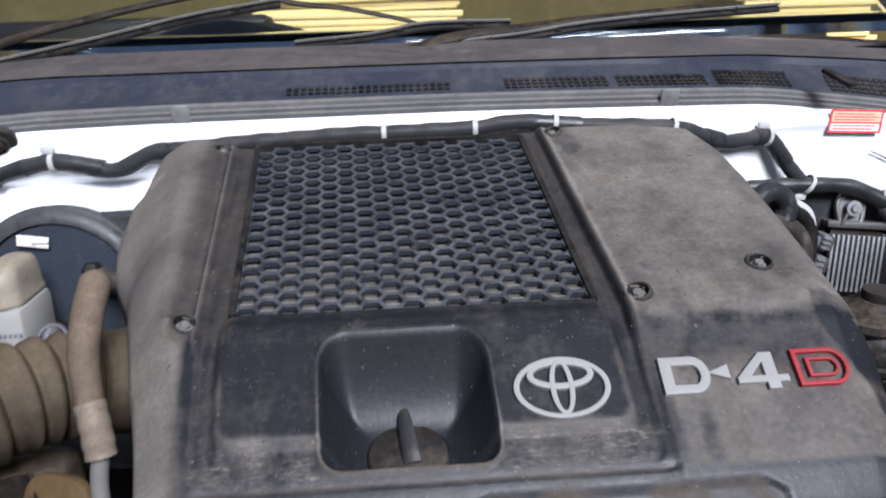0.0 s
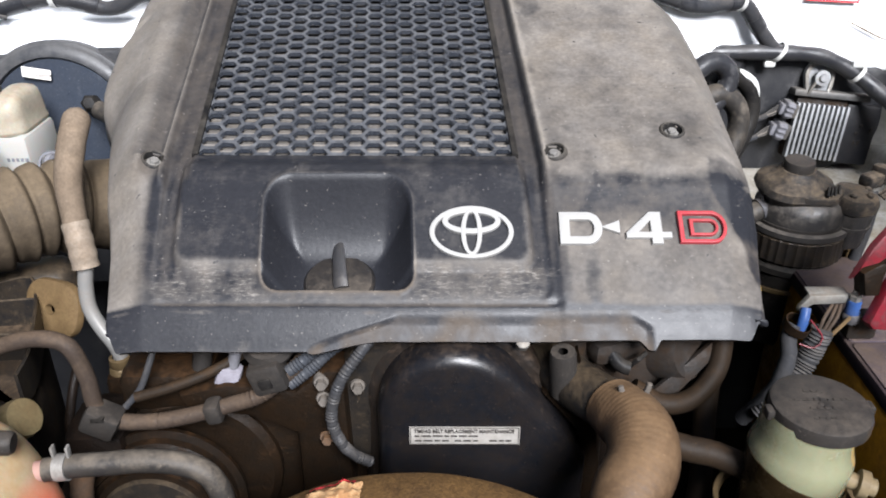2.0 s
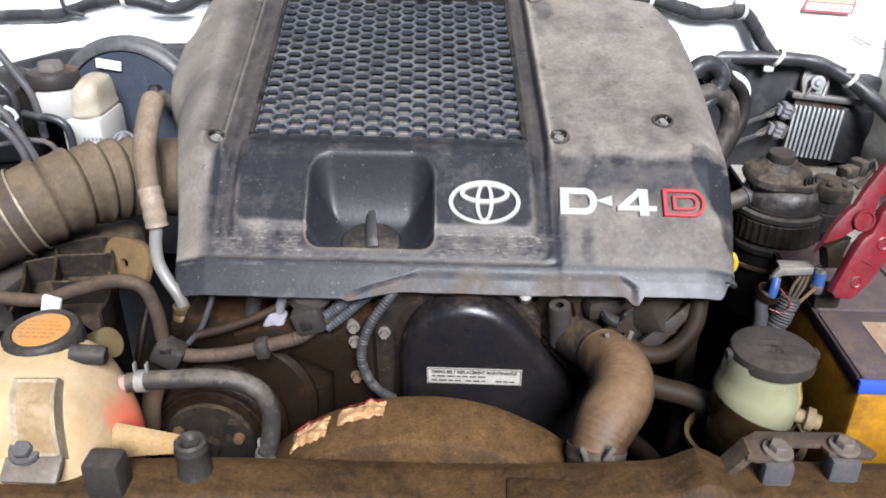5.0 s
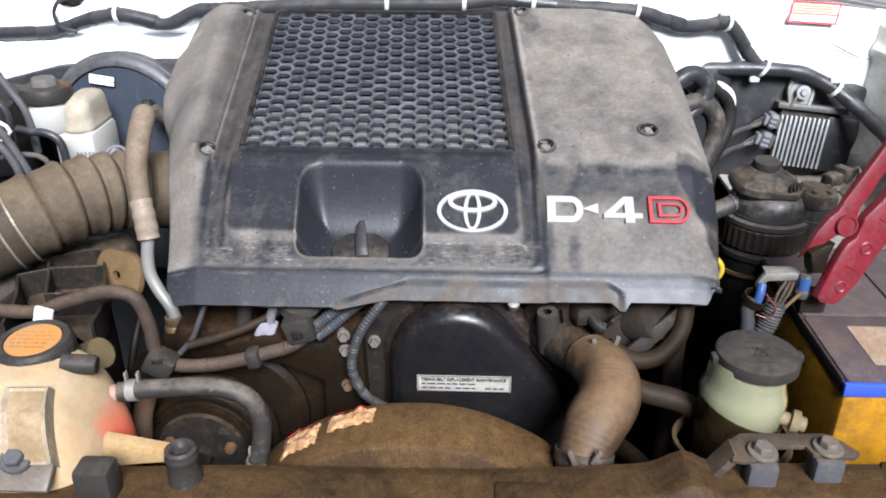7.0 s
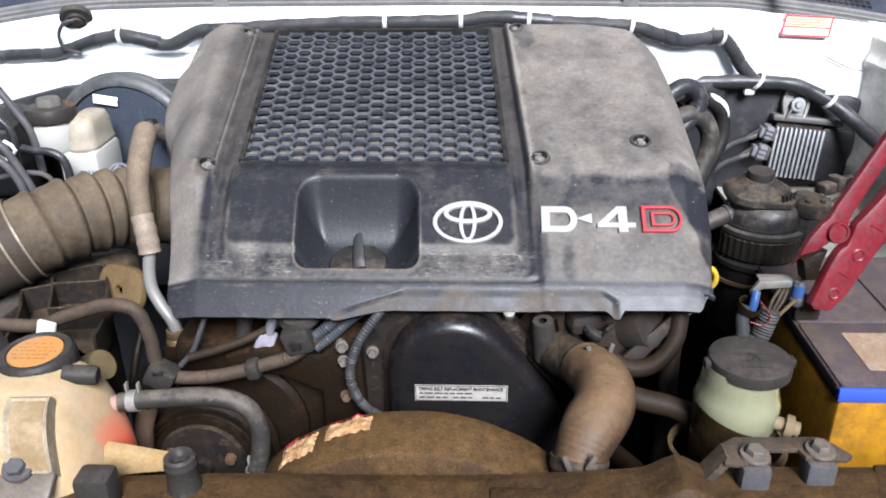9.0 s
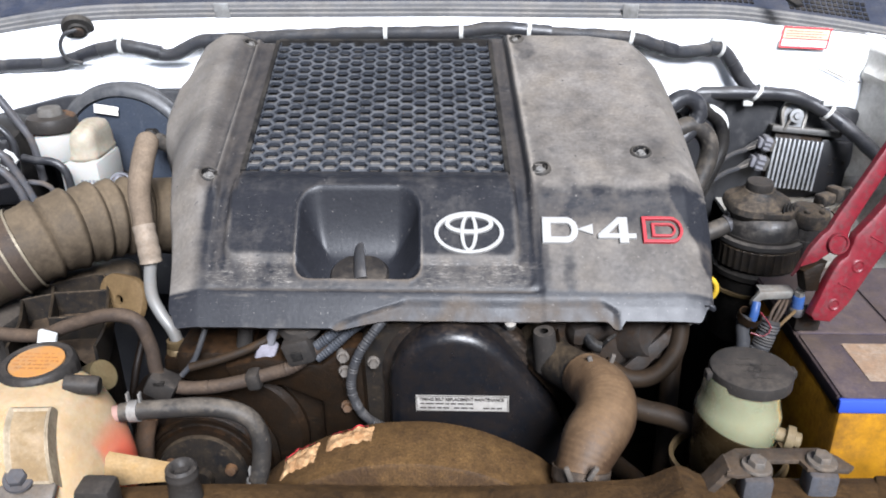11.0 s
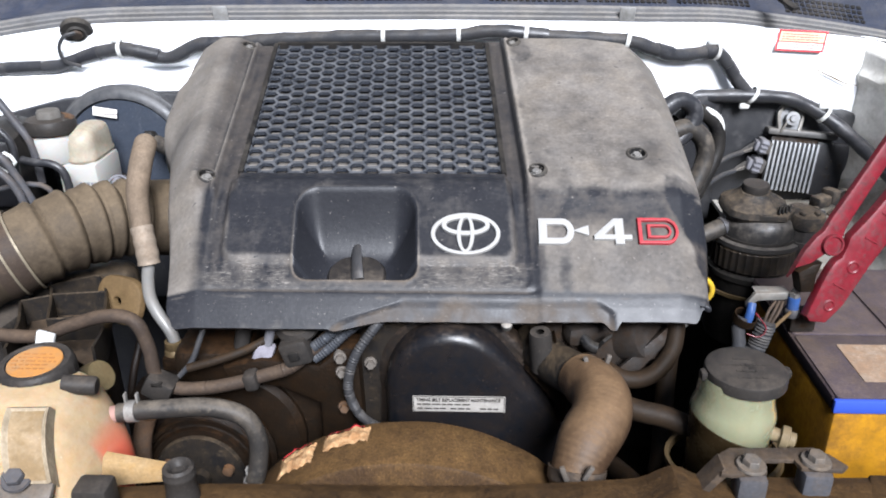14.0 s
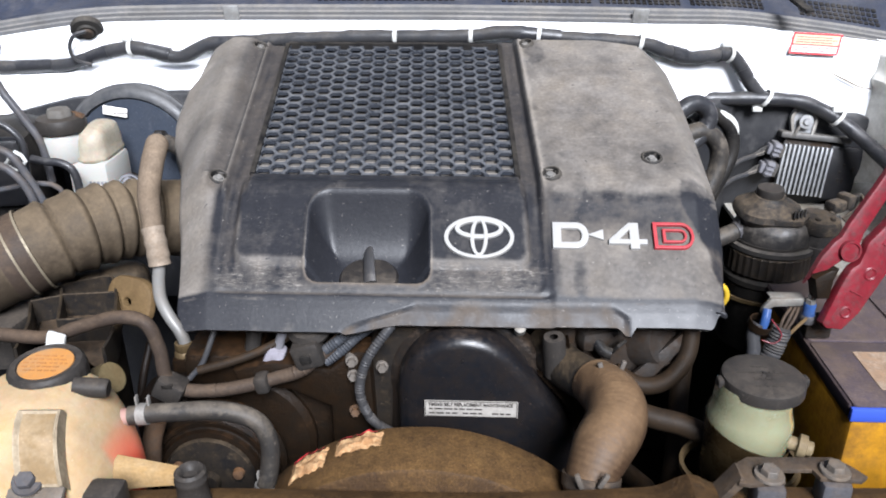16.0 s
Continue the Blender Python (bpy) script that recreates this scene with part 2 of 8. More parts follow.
M_TIE = mat("white_nylon_clip", (0.44, 0.44, 0.42), 0.4, DUST, 0.05, 0.6, bump=0.05, tone=1.0, grain=0.03, specks=0.0)
M_CONN = mat("pale_grey_connector", (0.27, 0.27, 0.30), 0.45, DUST, 0.1, 0.9, 0.1, bump=0.1)
M_TANSTEEL = mat("tan_painted_steel", (0.19, 0.125, 0.06), 0.5, (0.20, 0.12, 0.06), 0.1, 1.3, bump=0.3)
M_FOAM = mat("torn_foam_paper", (0.26, 0.13, 0.055), 0.8, (0.52, 0.36, 0.20), 0.3, 1.8, big=90, bump=0.9, tone=1.0)
M_DIP = mat("yellow_dipstick", (0.75, 0.48, 0.03), 0.4, DUST, -0.1, 0.6, bump=0.05)
M_BLUETAPE = mat("blue_terminal_tape", (0.030, 0.095, 0.30), 0.36, (0.26, 0.27, 0.30), 0.08, 1.6, bump=0.2)
M_GROUND = mat("dry_ground", (0.20, 0.15, 0.10), 0.9, (0.26, 0.20, 0.13), 0.3, 1.2, big=2, fine=40, bump=0.5)
M_STRAW = mat("sunlit_straw", (0.86, 0.66, 0.26), 0.8, (0.88, 0.76, 0.42), 0.3, 1.6, big=5, fine=60, bump=0.5, tone=1.0, grain=0.03, specks=0.0)
M_LIGHTBLOCK = mat("dark_light_block_plaster", (0.13, 0.12, 0.105), 0.9, (0.18, 0.15, 0.12), 0.2, 1.2, big=2, fine=40)
M_OLIVE = mat("olive_brown_plaster", (0.20, 0.15, 0.05), 0.9, (0.26, 0.20, 0.08), 0.2, 1.2, big=2, fine=40)
M_CARDARK = mat("dark_cabin_trim", (0.030, 0.026, 0.022), 0.6, (0.10, 0.075, 0.04), 0.1, 1.0, big=4, bump=0.2)


def glass_material():
    m = bpy.data.materials.new("windscreen_glass")
    m.use_nodes = True
    b = m.node_tree.nodes["Principled BSDF"]
    b.inputs["Base Color"].default_value = (0.9, 0.95, 0.93, 1)
    b.inputs["Roughness"].default_value = 0.02
    b.inputs["Transmission Weight"].default_value = 1.0
    b.inputs["IOR"].default_value = 1.45
    return m


M_GLASS = glass_material()

# ---- building helpers ----
ORIGIN = {}


def thing(name, at, label, category, group="", kind=""):
    ob = new(name)
    ob.empty_display_size = 0.02
    ob.location = at
    ORIGIN[ob.name] = Vector(at)
    return tagged(ob, label, category, group, kind)


def to_mesh(name, bm, material, smooth=True, sharp=40):
    bmesh.ops.recalc_face_normals(bm, faces=bm.faces)
    me = bpy.data.meshes.new(name)
    for f in bm.faces:
        f.smooth = smooth
    if smooth:
        lim = radians(sharp)
        for e in bm.edges:
            if len(e.link_faces) == 2 and e.calc_face_angle(0) > lim:
                e.smooth = False
    bm.to_mesh(me)
    bm.free()
    me.materials.append(material)
    return me


def part(name, bm, material, parent, label="", smooth=True, sharp=40):
    """One mesh in world coordinates, hung under a thing or a part."""
    org = ORIGIN[parent.name]
    bmesh.ops.translate(bm, verts=bm.verts, vec=-org)
    ob = new(name, to_mesh(name, bm, material, smooth, sharp))
    ob.parent = parent
    ORIGIN[ob.name] = org
    return tagged(ob, label)


def single(name, bm, material, at, label, category, group="", kind="", smooth=True, sharp=40):
    """A thing that is one mesh."""
    bmesh.ops.translate(bm, verts=bm.verts, vec=-Vector(at))
    ob = new(name, to_mesh(name, bm, material, smooth, sharp))
    ob.location = at
    ORIGIN[ob.name] = Vector(at)
    return tagged(ob, label, category, group, kind)


def merge(bm, other):
    me = bpy.data.meshes.new("tmp")
    other.to_mesh(me)
    other.free()
    bm.from_mesh(me)
    bpy.data.meshes.remove(me)


def box(bm, c, size, bevel=0.0, m=None, seg=2):
    """A box with rounded edges; m turns it about its centre."""
    b = bmesh.new()
    bmesh.ops.create_cube(b, size=1)
    for v in b.verts:
        v.co = Vector((v.co.x * size[0], v.co.y * size[1], v.co.z * size[2]))
    if bevel:
        bmesh.ops.bevel(b, geom=list(b.edges), offset=bevel, segments=seg, profile=0.5, affect="EDGES")
    bmesh.ops.transform(b, verts=b.verts, matrix=Matrix.Translation(c) @ (m.to_4x4() if m else Matrix()))
    merge(bm, b)
    return bm


def frame_of(d):
    return Vector(d).normalized().to_track_quat("Z", "Y").to_matrix()


def lathe(bm, prof, c, axis=(0, 0, 1), n=32, wobble=None, a0=0.0, a1=360.0):
    """Turn a profile of (radius, height) about the axis through c."""
    R = frame_of(axis)
    full = abs(a1 - a0) > 359.9
    count = n if full else n + 1
    rings = []
    for r, h in prof:
        if r < 1e-6:
            rings.append([bm.verts.new(Vector(c) + R @ Vector((0, 0, h)))])
            continue
        ring = []
        for i in range(count):
            a = radians(a0 + (a1 - a0) * i / n)
            k = r * (wobble(a, h) if wobble else 1)
            ring.append(bm.verts.new(Vector(c) + R @ Vector((k * math.cos(a), k * math.sin(a), h))))
        rings.append(ring)
    for p, q in zip(rings, rings[1:]):
        for i in range(n):
            j = (i + 1) % count
            if len(p) == 1 and len(q) == 1:
                continue
            if len(p) == 1:
                bm.faces.new((p[0], q[i], q[j]))
            elif len(q) == 1:
                bm.faces.new((p[i], p[j], q[0]))
            else:
                bm.faces.new((p[i], p[j], q[j], q[i]))
    return bm


def spline(pts, step=0.006):
    """Catmull-Rom through the points, sampled about every step."""
    P = [Vector(p) for p in pts]
    P = [P[0] * 2 - P[1]] + P + [P[-1] * 2 - P[-2]]
    out = []
    for i in range(1, len(P) - 2):
        a, b, c, d = P[i - 1:i + 3]
        n = max(2, int((c - b).length / step))
        for k in range(n):
            t = k / n
            out.append(0.5 * ((2 * b) + (c - a) * t + (2 * a - 5 * b + 4 * c - d) * t * t + (3 * b - a - 3 * c + d) * t ** 3))
    out.append(P[-2])
    return out


def tube(bm, pts, r, seg=14, step=0.006, radius=None, flat=1.0, caps=True, sag=0.0):
    """A hose along a curve. radius(s, length) scales it by the way along it."""
    P = spline(pts, step)
    length = sum((b - a).length for a, b in zip(P, P[1:]))
    T = [(P[min(i + 1, len(P) - 1)] - P[max(i - 1, 0)]).normalized() for i in range(len(P))]
    side = T[0].orthogonal().normalized()
    rings, s = [], 0.0
    for i, p in enumerate(P):
        if i:
            s += (p - P[i - 1]).length
        side = (side - T[i] * side.dot(T[i])).normalized()
        up = T[i].cross(side)
        k = r * (radius(s, length) if radius else 1)
        rings.append([bm.verts.new(p + side * (k * math.cos(a)) + up * (k * flat * math.sin(a))) for a in (2 * math.pi * j / seg for j in range(seg))])
    for p, q in zip(rings, rings[1:]):
        for j in range(seg):
            bm.faces.new((p[j], p[(j + 1) % seg], q[(j + 1) % seg], q[j]))
    if caps:
        bm.faces.new(rings[0][::-1])
        bm.faces.new(rings[-1])
    return bm


def ring_band(bm, c, axis, r, width, thick, n=20):
    """A flat band round a hose."""
    w = width / 2
    return lathe(bm, [(r, -w), (r + thick, -w), (r + thick, w), (r, w), (r, -w)], c, axis, n)


def prism(bm, loops, origin, ux, uy, depth, bevel=0.0):
    """An outline with holes, in the plane of ux and uy, raised by depth along ux x uy."""
    b = bmesh.new()
    edges = []
    for loop in loops:
        vs = [b.verts.new((u, v, 0)) for u, v in loop]
        edges += [b.edges.new((vs[i], vs[(i + 1) % len(vs)])) for i in range(len(vs))]
    bmesh.ops.triangle_fill(b, use_beauty=True, use_dissolve=False, edges=edges)
    rim = [e for e in b.edges if len(e.link_faces) == 1]
    low = list(b.faces)
    g = bmesh.ops.extrude_face_region(b, geom=low)
    top = [v for v in g["geom"] if isinstance(v, bmesh.types.BMVert)]
    bmesh.ops.translate(b, verts=top, vec=(0, 0, depth))
    if bevel:
        tops = set(top)
        es = [e for e in b.edges if e.verts[0] in tops and e.verts[1] in tops and len(e.link_faces) == 2 and e.calc_face_angle(0) > 0.5]
        bmesh.ops.bevel(b, geom=es, offset=bevel, segments=2, profile=0.5, affect="EDGES")
    ux, uy = Vector(ux).normalized(), Vector(uy).normalized()
    uz = ux.cross(uy)
    m = Matrix((ux, uy, uz)).transposed().to_4x4()
    bmesh.ops.transform(b, verts=b.verts, matrix=Matrix.Translation(origin) @ m)
    merge(bm, b)
    return bm


def ellipse(cx, cy, a, b, n=40):
    return [(cx + a * math.cos(2 * math.pi * i / n), cy + b * math.sin(2 * math.pi * i / n)) for i in range(n)]


def rounded_rect(x0, y0, x1, y1, r, n=5):
    out = []
    for cx, cy, a0 in ((x1 - r, y1 - r, 0), (x0 + r, y1 - r, 90), (x0 + r, y0 + r, 180), (x1 - r, y0 + r, 270)):
        for i in range(n + 1):
            a = radians(a0 + 90 * i / n)
            out.append((cx + r * math.cos(a), cy + r * math.sin(a)))
    return out


def smooth(a, b, x):
    t = min(1.0, max(0.0, (x - a) / (b - a)))
    return t * t * (3 - 2 * t)


def lerp_table(xs, ys, x):
    return float(np.interp(x, xs, ys))


def sheet(bm, xs, ys, fn):
    """A grid of quads; fn(a, b) gives the place of each corner or None to leave it open."""
    grid = [[bm.verts.new(fn(a, b)) for b in ys] for a in xs]
    for i in range(len(xs) - 1):
        for j in range(len(ys) - 1):
            bm.faces.new((grid[i][j], grid[i + 1][j], grid[i + 1][j + 1], grid[i][j + 1]))
    return grid


def span(a, b, n):
    return [a + (b - a) * i / (n - 1) for i in range(n)]


def hex_head(bm, c, axis, r, h):
    b = lathe(bmesh.new(), [(0, 0), (r, 0), (r, h * 0.85), (r * 0.9, h), (0, h)], c, axis, 6)
    merge(bm, b)
    return bm


# ---- the setting ----
def yfw(x):
    return 0.318 + 0.082 * smooth(0.26, 0.46, x) - 0.02 * smooth(0.35, 0.62, -x)


def seal_path(x):
    return lerp_table((-0.8, -0.652, -0.524, -0.32, 0, 0.254, 0.30, 0.346, 0.42, 0.487, 0.551, 0.604, 0.651, 0.72), (1.232, 1.261, 1.279, 1.281, 1.282, 1.279, 1.2775, 1.273, 1.265, 1.256, 1.2487, 1.2403, 1.2328, 1.220), x)


def make_setting():
    bm = bmesh.new()
    sheet(bm, span(-60, 60, 3), span(-60, 60, 3), lambda a, b: Vector((a, b, 0)))
    single("ground", bm, M_GROUND, (0, 0, 0), "dry brown earth under the car", "ground", kind="structure")

    # pressed white bulkhead with a bead below the harness
    bm = bmesh.new()

    def place(x, z):
        z = 1.06 + (z - 1.06) * (sum(seal_path(x + o) for o in (-0.04, 0, 0.04)) / 3 - 1.058) / 0.232
        y = yfw(x)
        y -= 0.022 * smooth(1.192, 1.180, z) * smooth(-0.28, -0.34, x)
        y += 0.010 * math.exp(-((z - 1.207) / 0.006) ** 2) * smooth(-0.30, -0.36, x)
        y -= 0.006 * math.exp(-((z - 1.232) / 0.010) ** 2)
        y += 0.02 * smooth(1.262, 1.290, z + 1.281 - seal_path(x))
        return Vector((x, y, z))

    sheet(bm, span(-0.78, 0.70, 100), span(1.06, 1.292, 60), place)
    bm2 = box(bmesh.new(), (0, 0.43, 0.76), (1.5, 0.02, 0.62), 0.004)
    single("wall_bulkhead_lower", bm2, M_PAD, (0, 0.43, 0.45), "matt black lower bulkhead behind the engine", "bulkhead", kind="structure")
    wall = single("wall_bulkhead", bm, M_WHITE, (0, 0.33, 1.06), "glossy white painted steel bulkhead of the engine bay", "bulkhead", kind="structure")
    s = wall.modifiers.new("thickness", "SOLIDIFY")
    s.thickness, s.offset = 0.003, -1

    # inner wings, floor pan and radiator close the bay
    bm = bmesh.new()

    def wing(y, k):
        # k from the floor pan over the ledge to the upper flange
        x = lerp_table((0, 0.35, 0.55, 0.62, 0.8, 1), (0.60, 0.585, 0.575, 0.615, 0.64, 0.665), k)
        z = lerp_table((0, 0.35, 0.55, 0.62, 0.8, 1), (0.45, 0.80, 1.00, 1.06, 1.16, 1.24), k)
        x -= 0.11 * smooth(0.05, 0.14, y) * smooth(0.36, 0.42, k) * smooth(0.54, 0.46, k)
        return Vector((x + 0.012 * math.sin(y * 9) + 0.055 * smooth(0.12, 0.32, y), y, z + 0.012 * math.sin(y * 5 + 1)))

    sheet(bm, span(-0.50, 0.42, 60), span(0.42, 1, 40), wing)
    # lower wing blackened so that the deep gaps read as shade
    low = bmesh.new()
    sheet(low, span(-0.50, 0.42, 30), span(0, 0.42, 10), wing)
    single("wall_wing_lower", low, M_BLOCK, (0.6, 0, 0.45), "grimy lower inner wing, blackened to deepen the shade", "wing panel", kind="structure")
    single("wall_wing_panel", bm, M_APRON, (0.6, 0, 0.80), "dusty off-white inner wing panel beside the battery", "wing panel", kind="structure")
    # this side is black so that gaps beside the intake look shaded
    bm = bmesh.new()
    sheet(bm, span(-0.50, 0.42, 30), span(0.45, 1.24, 20), lambda y, z: Vector((-0.70 + 0.01 * math.sin(z * 9), y, z)))
    single("wall_wing_panel_inner", bm, M_PAD, (-0.7, 0, 0.45), "inner wing panel behind the intake, blackened to stand for shade", "wing panel", kind="structure")
    bm = bmesh.new()
    fold = spline([(0.632, 0.402, 0), (0.637, 0.388, 0), (0.648, 0.352, 0), (0.662, 0.300, 0), (0.688, 0.200, 0)], 0.008)

    def corner(k, v):
        p = fold[k]
        z = 0.972 + v * (0.246 - 0.10 * (k / len(fold)) ** 2)
        bulge = 0.006 * math.exp(-((z - 1.178) / 0.008) ** 2) + 0.004 * math.exp(-((z - 1.09) / 0.03) ** 2)
        return Vector((p.x - bulge, p.y - bulge, z))

    sheet(bm, range(len(fold)), span(0, 1, 40), corner)
    panel = single("wall_wing_corner", bm, M_CREAM, (0.62, 0.35, 0.972), "dusty off-white pressed corner of the inner wing", "wing panel", kind="structure")
    panel.modifiers.new("thickness", "SOLIDIFY").thickness = 0.002
    for run in ([(0.5569, 0.3955, 1.1904), (0.5847, 0.3955, 1.1777), (0.6074, 0.3945, 1.1677), (0.6246, 0.392, 1.165)], [corner(k, 0.84) for k in range(0, len(fold), 3)]):
        part("seam_sealer", tube(bmesh.new(), run, 0.0012, 8, 0.004, lambda s, l: 0.55 + 0.45 * math.sin(math.pi * s / l)), M_TANSTEEL, panel, "brown-stained seam sealer")
    bm = bmesh.new()
    holes = [ellipse(x, y, 0.005, 0.004, 14) for x, y in ((0.517, 0.195), (0.532, 0.205), (0.522, 0.222))]
    prism(bm, [rounded_rect(0.430, 0.060, 0.640, 0.415, 0.02)] + holes, (0, 0, 0.972), (1, 0, 0), (0, 1, 0), 0.006, 0.002)
    single("trim_wing_ledge", bm, M_APRON, (0.54, 0.2, 0.972), "dusty off-white steel ledge with small holes", "ledge", kind="structure")
    # undertray and radiator carry the dark of the bay in their colour
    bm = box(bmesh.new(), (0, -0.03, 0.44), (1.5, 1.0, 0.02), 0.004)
    single("floor_undertray", bm, M_BLOCK, (0, 0, 0.43), "oily undertray at the bottom of the bay, blackened like its shade", "undertray", kind="structure")
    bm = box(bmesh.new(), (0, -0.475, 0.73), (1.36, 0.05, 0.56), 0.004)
    single("wall_radiator", bm, M_BLOCK, (0, -0.475, 0.45), "dusty radiator core closing the front of the bay, blackened like its shade", "radiator", kind="structure")

    # unseen wall added in front to block low light; yard wall behind the car
    bm = box(bmesh.new(), (0, -4.6, 1.1), (14, 0.2, 2.2), 0.01)
    single("wall_unseen_front", bm, M_LIGHTBLOCK, (0, -4.6, 0), "plain dark wall out of view in front, added to block low light", "wall", kind="structure")
    bm = box(bmesh.new(), (0, 5.6, 1.4), (14, 0.2, 2.8), 0.01)
    single("wall_yard_back", bm, M_OLIVE, (0, 5.6, 0), "plain olive-brown wall behind the car", "wall", kind="structure")

    # open bonnet on its hinges, out of view, added to cut sky light; lined underside towards the engine
    tilt = radians(70)
    along, lift = Vector((0, -math.cos(tilt), math.sin(tilt))), Vector((0, math.sin(tilt), math.cos(tilt)))

    def bonnet_at(x, v, h):
        return Vector((x, 0.50, 1.47)) + along * v + lift * (h + 0.035 * (1 - (x / 0.74) ** 2) * smooth(0.0, 0.5, v) - 0.05 * smooth(0.85, 1.02, v))

    bonnet = thing("bonnet", (0, 0.50, 1.45), "white bonnet propped open over the engine bay with black lining", "bonnet")
    bm = bmesh.new()
    sheet(bm, span(-0.74, 0.74, 30), span(0, 1.02, 24), lambda x, v: bonnet_at(x, v, 0.03))
    skin = part("skin", bm, M_WHITE, bonnet)
    skin.modifiers.new("thickness", "SOLIDIFY").thickness = 0.004
    bm = bmesh.new()
    sheet(bm, span(-0.66, 0.66, 30), span(0.06, 0.94, 24), lambda x, v: bonnet_at(x, v, 0.012))
    liner = part("liner", bm, M_PAD, bonnet, "black fibre lining")
    liner.modifiers.new("thickness", "SOLIDIFY").thickness = 0.010
    for x in (-0.70, 0.70):
        bm = tube(bmesh.new(), [(x, 0.47, 1.25), (x, 0.52, 1.36), (x, 0.49, 1.49)], 0.012, 10, 0.02)
        part("hinge", bm, M_WHITE, bonnet)

    # sound pads on the bulkhead
    bm = bmesh.new()
    out = [(0.27, 0.96), (0.575, 0.978), (0.600, 0.985), (0.622, 0.999), (0.634, 1.030), (0.641, 1.062), (0.640, 1.105), (0.632, 1.120), (0.615, 1.126), (0.592, 1.126), (0.565, 1.140), (0.53, 1.152), (0.36, 1.157), (0.30, 1.160), (0.27, 1.15)]
    prism(bm, [out], (0, 0.404, 0), (1, 0, 0), (0, 0, 1), 0.016, 0.006)
    single("bulkhead_pad", bm, M_PAD, (0.45, 0.39, 0.90), "matt black sound pad on the white bulkhead behind the control unit", "sound pad", kind="structure")
    bm = bmesh.new()
    sheet(bm, span(0.10, 0.42, 24), span(0.95, 1.155, 12), lambda x, z: Vector((x, yfw(x) - 0.010 - 0.003 * math.sin(x * 40) * math.sin(z * 30), z)))
    pad = single("bulkhead_pad", bm, M_PAD, (0.26, 0.32, 0.95), "matt black sound pad on the bulkhead behind the heater hoses", "sound pad", kind="structure")
    pad.modifiers.new("thickness", "SOLIDIFY").thickness = 0.006
    bm = bmesh.new()
    out = [(-0.72, 0.85), (-0.27, 0.85), (-0.27, 1.17), (-0.36, 1.182), (-0.45, 1.180), (-0.55, 1.172), (-0.62, 1.155), (-0.68, 1.138), (-0.72, 1.12)]
    prism(bm, [out], (0, 0.285, 0), (1, 0, 0), (0, 0, 1), 0.014, 0.006)
    single("bulkhead_pad", bm, M_PAD, (-0.5, 0.28, 0.85), "matt black sound pad on the white bulkhead behind the brake booster", "sound pad", kind="structure")


make_setting()


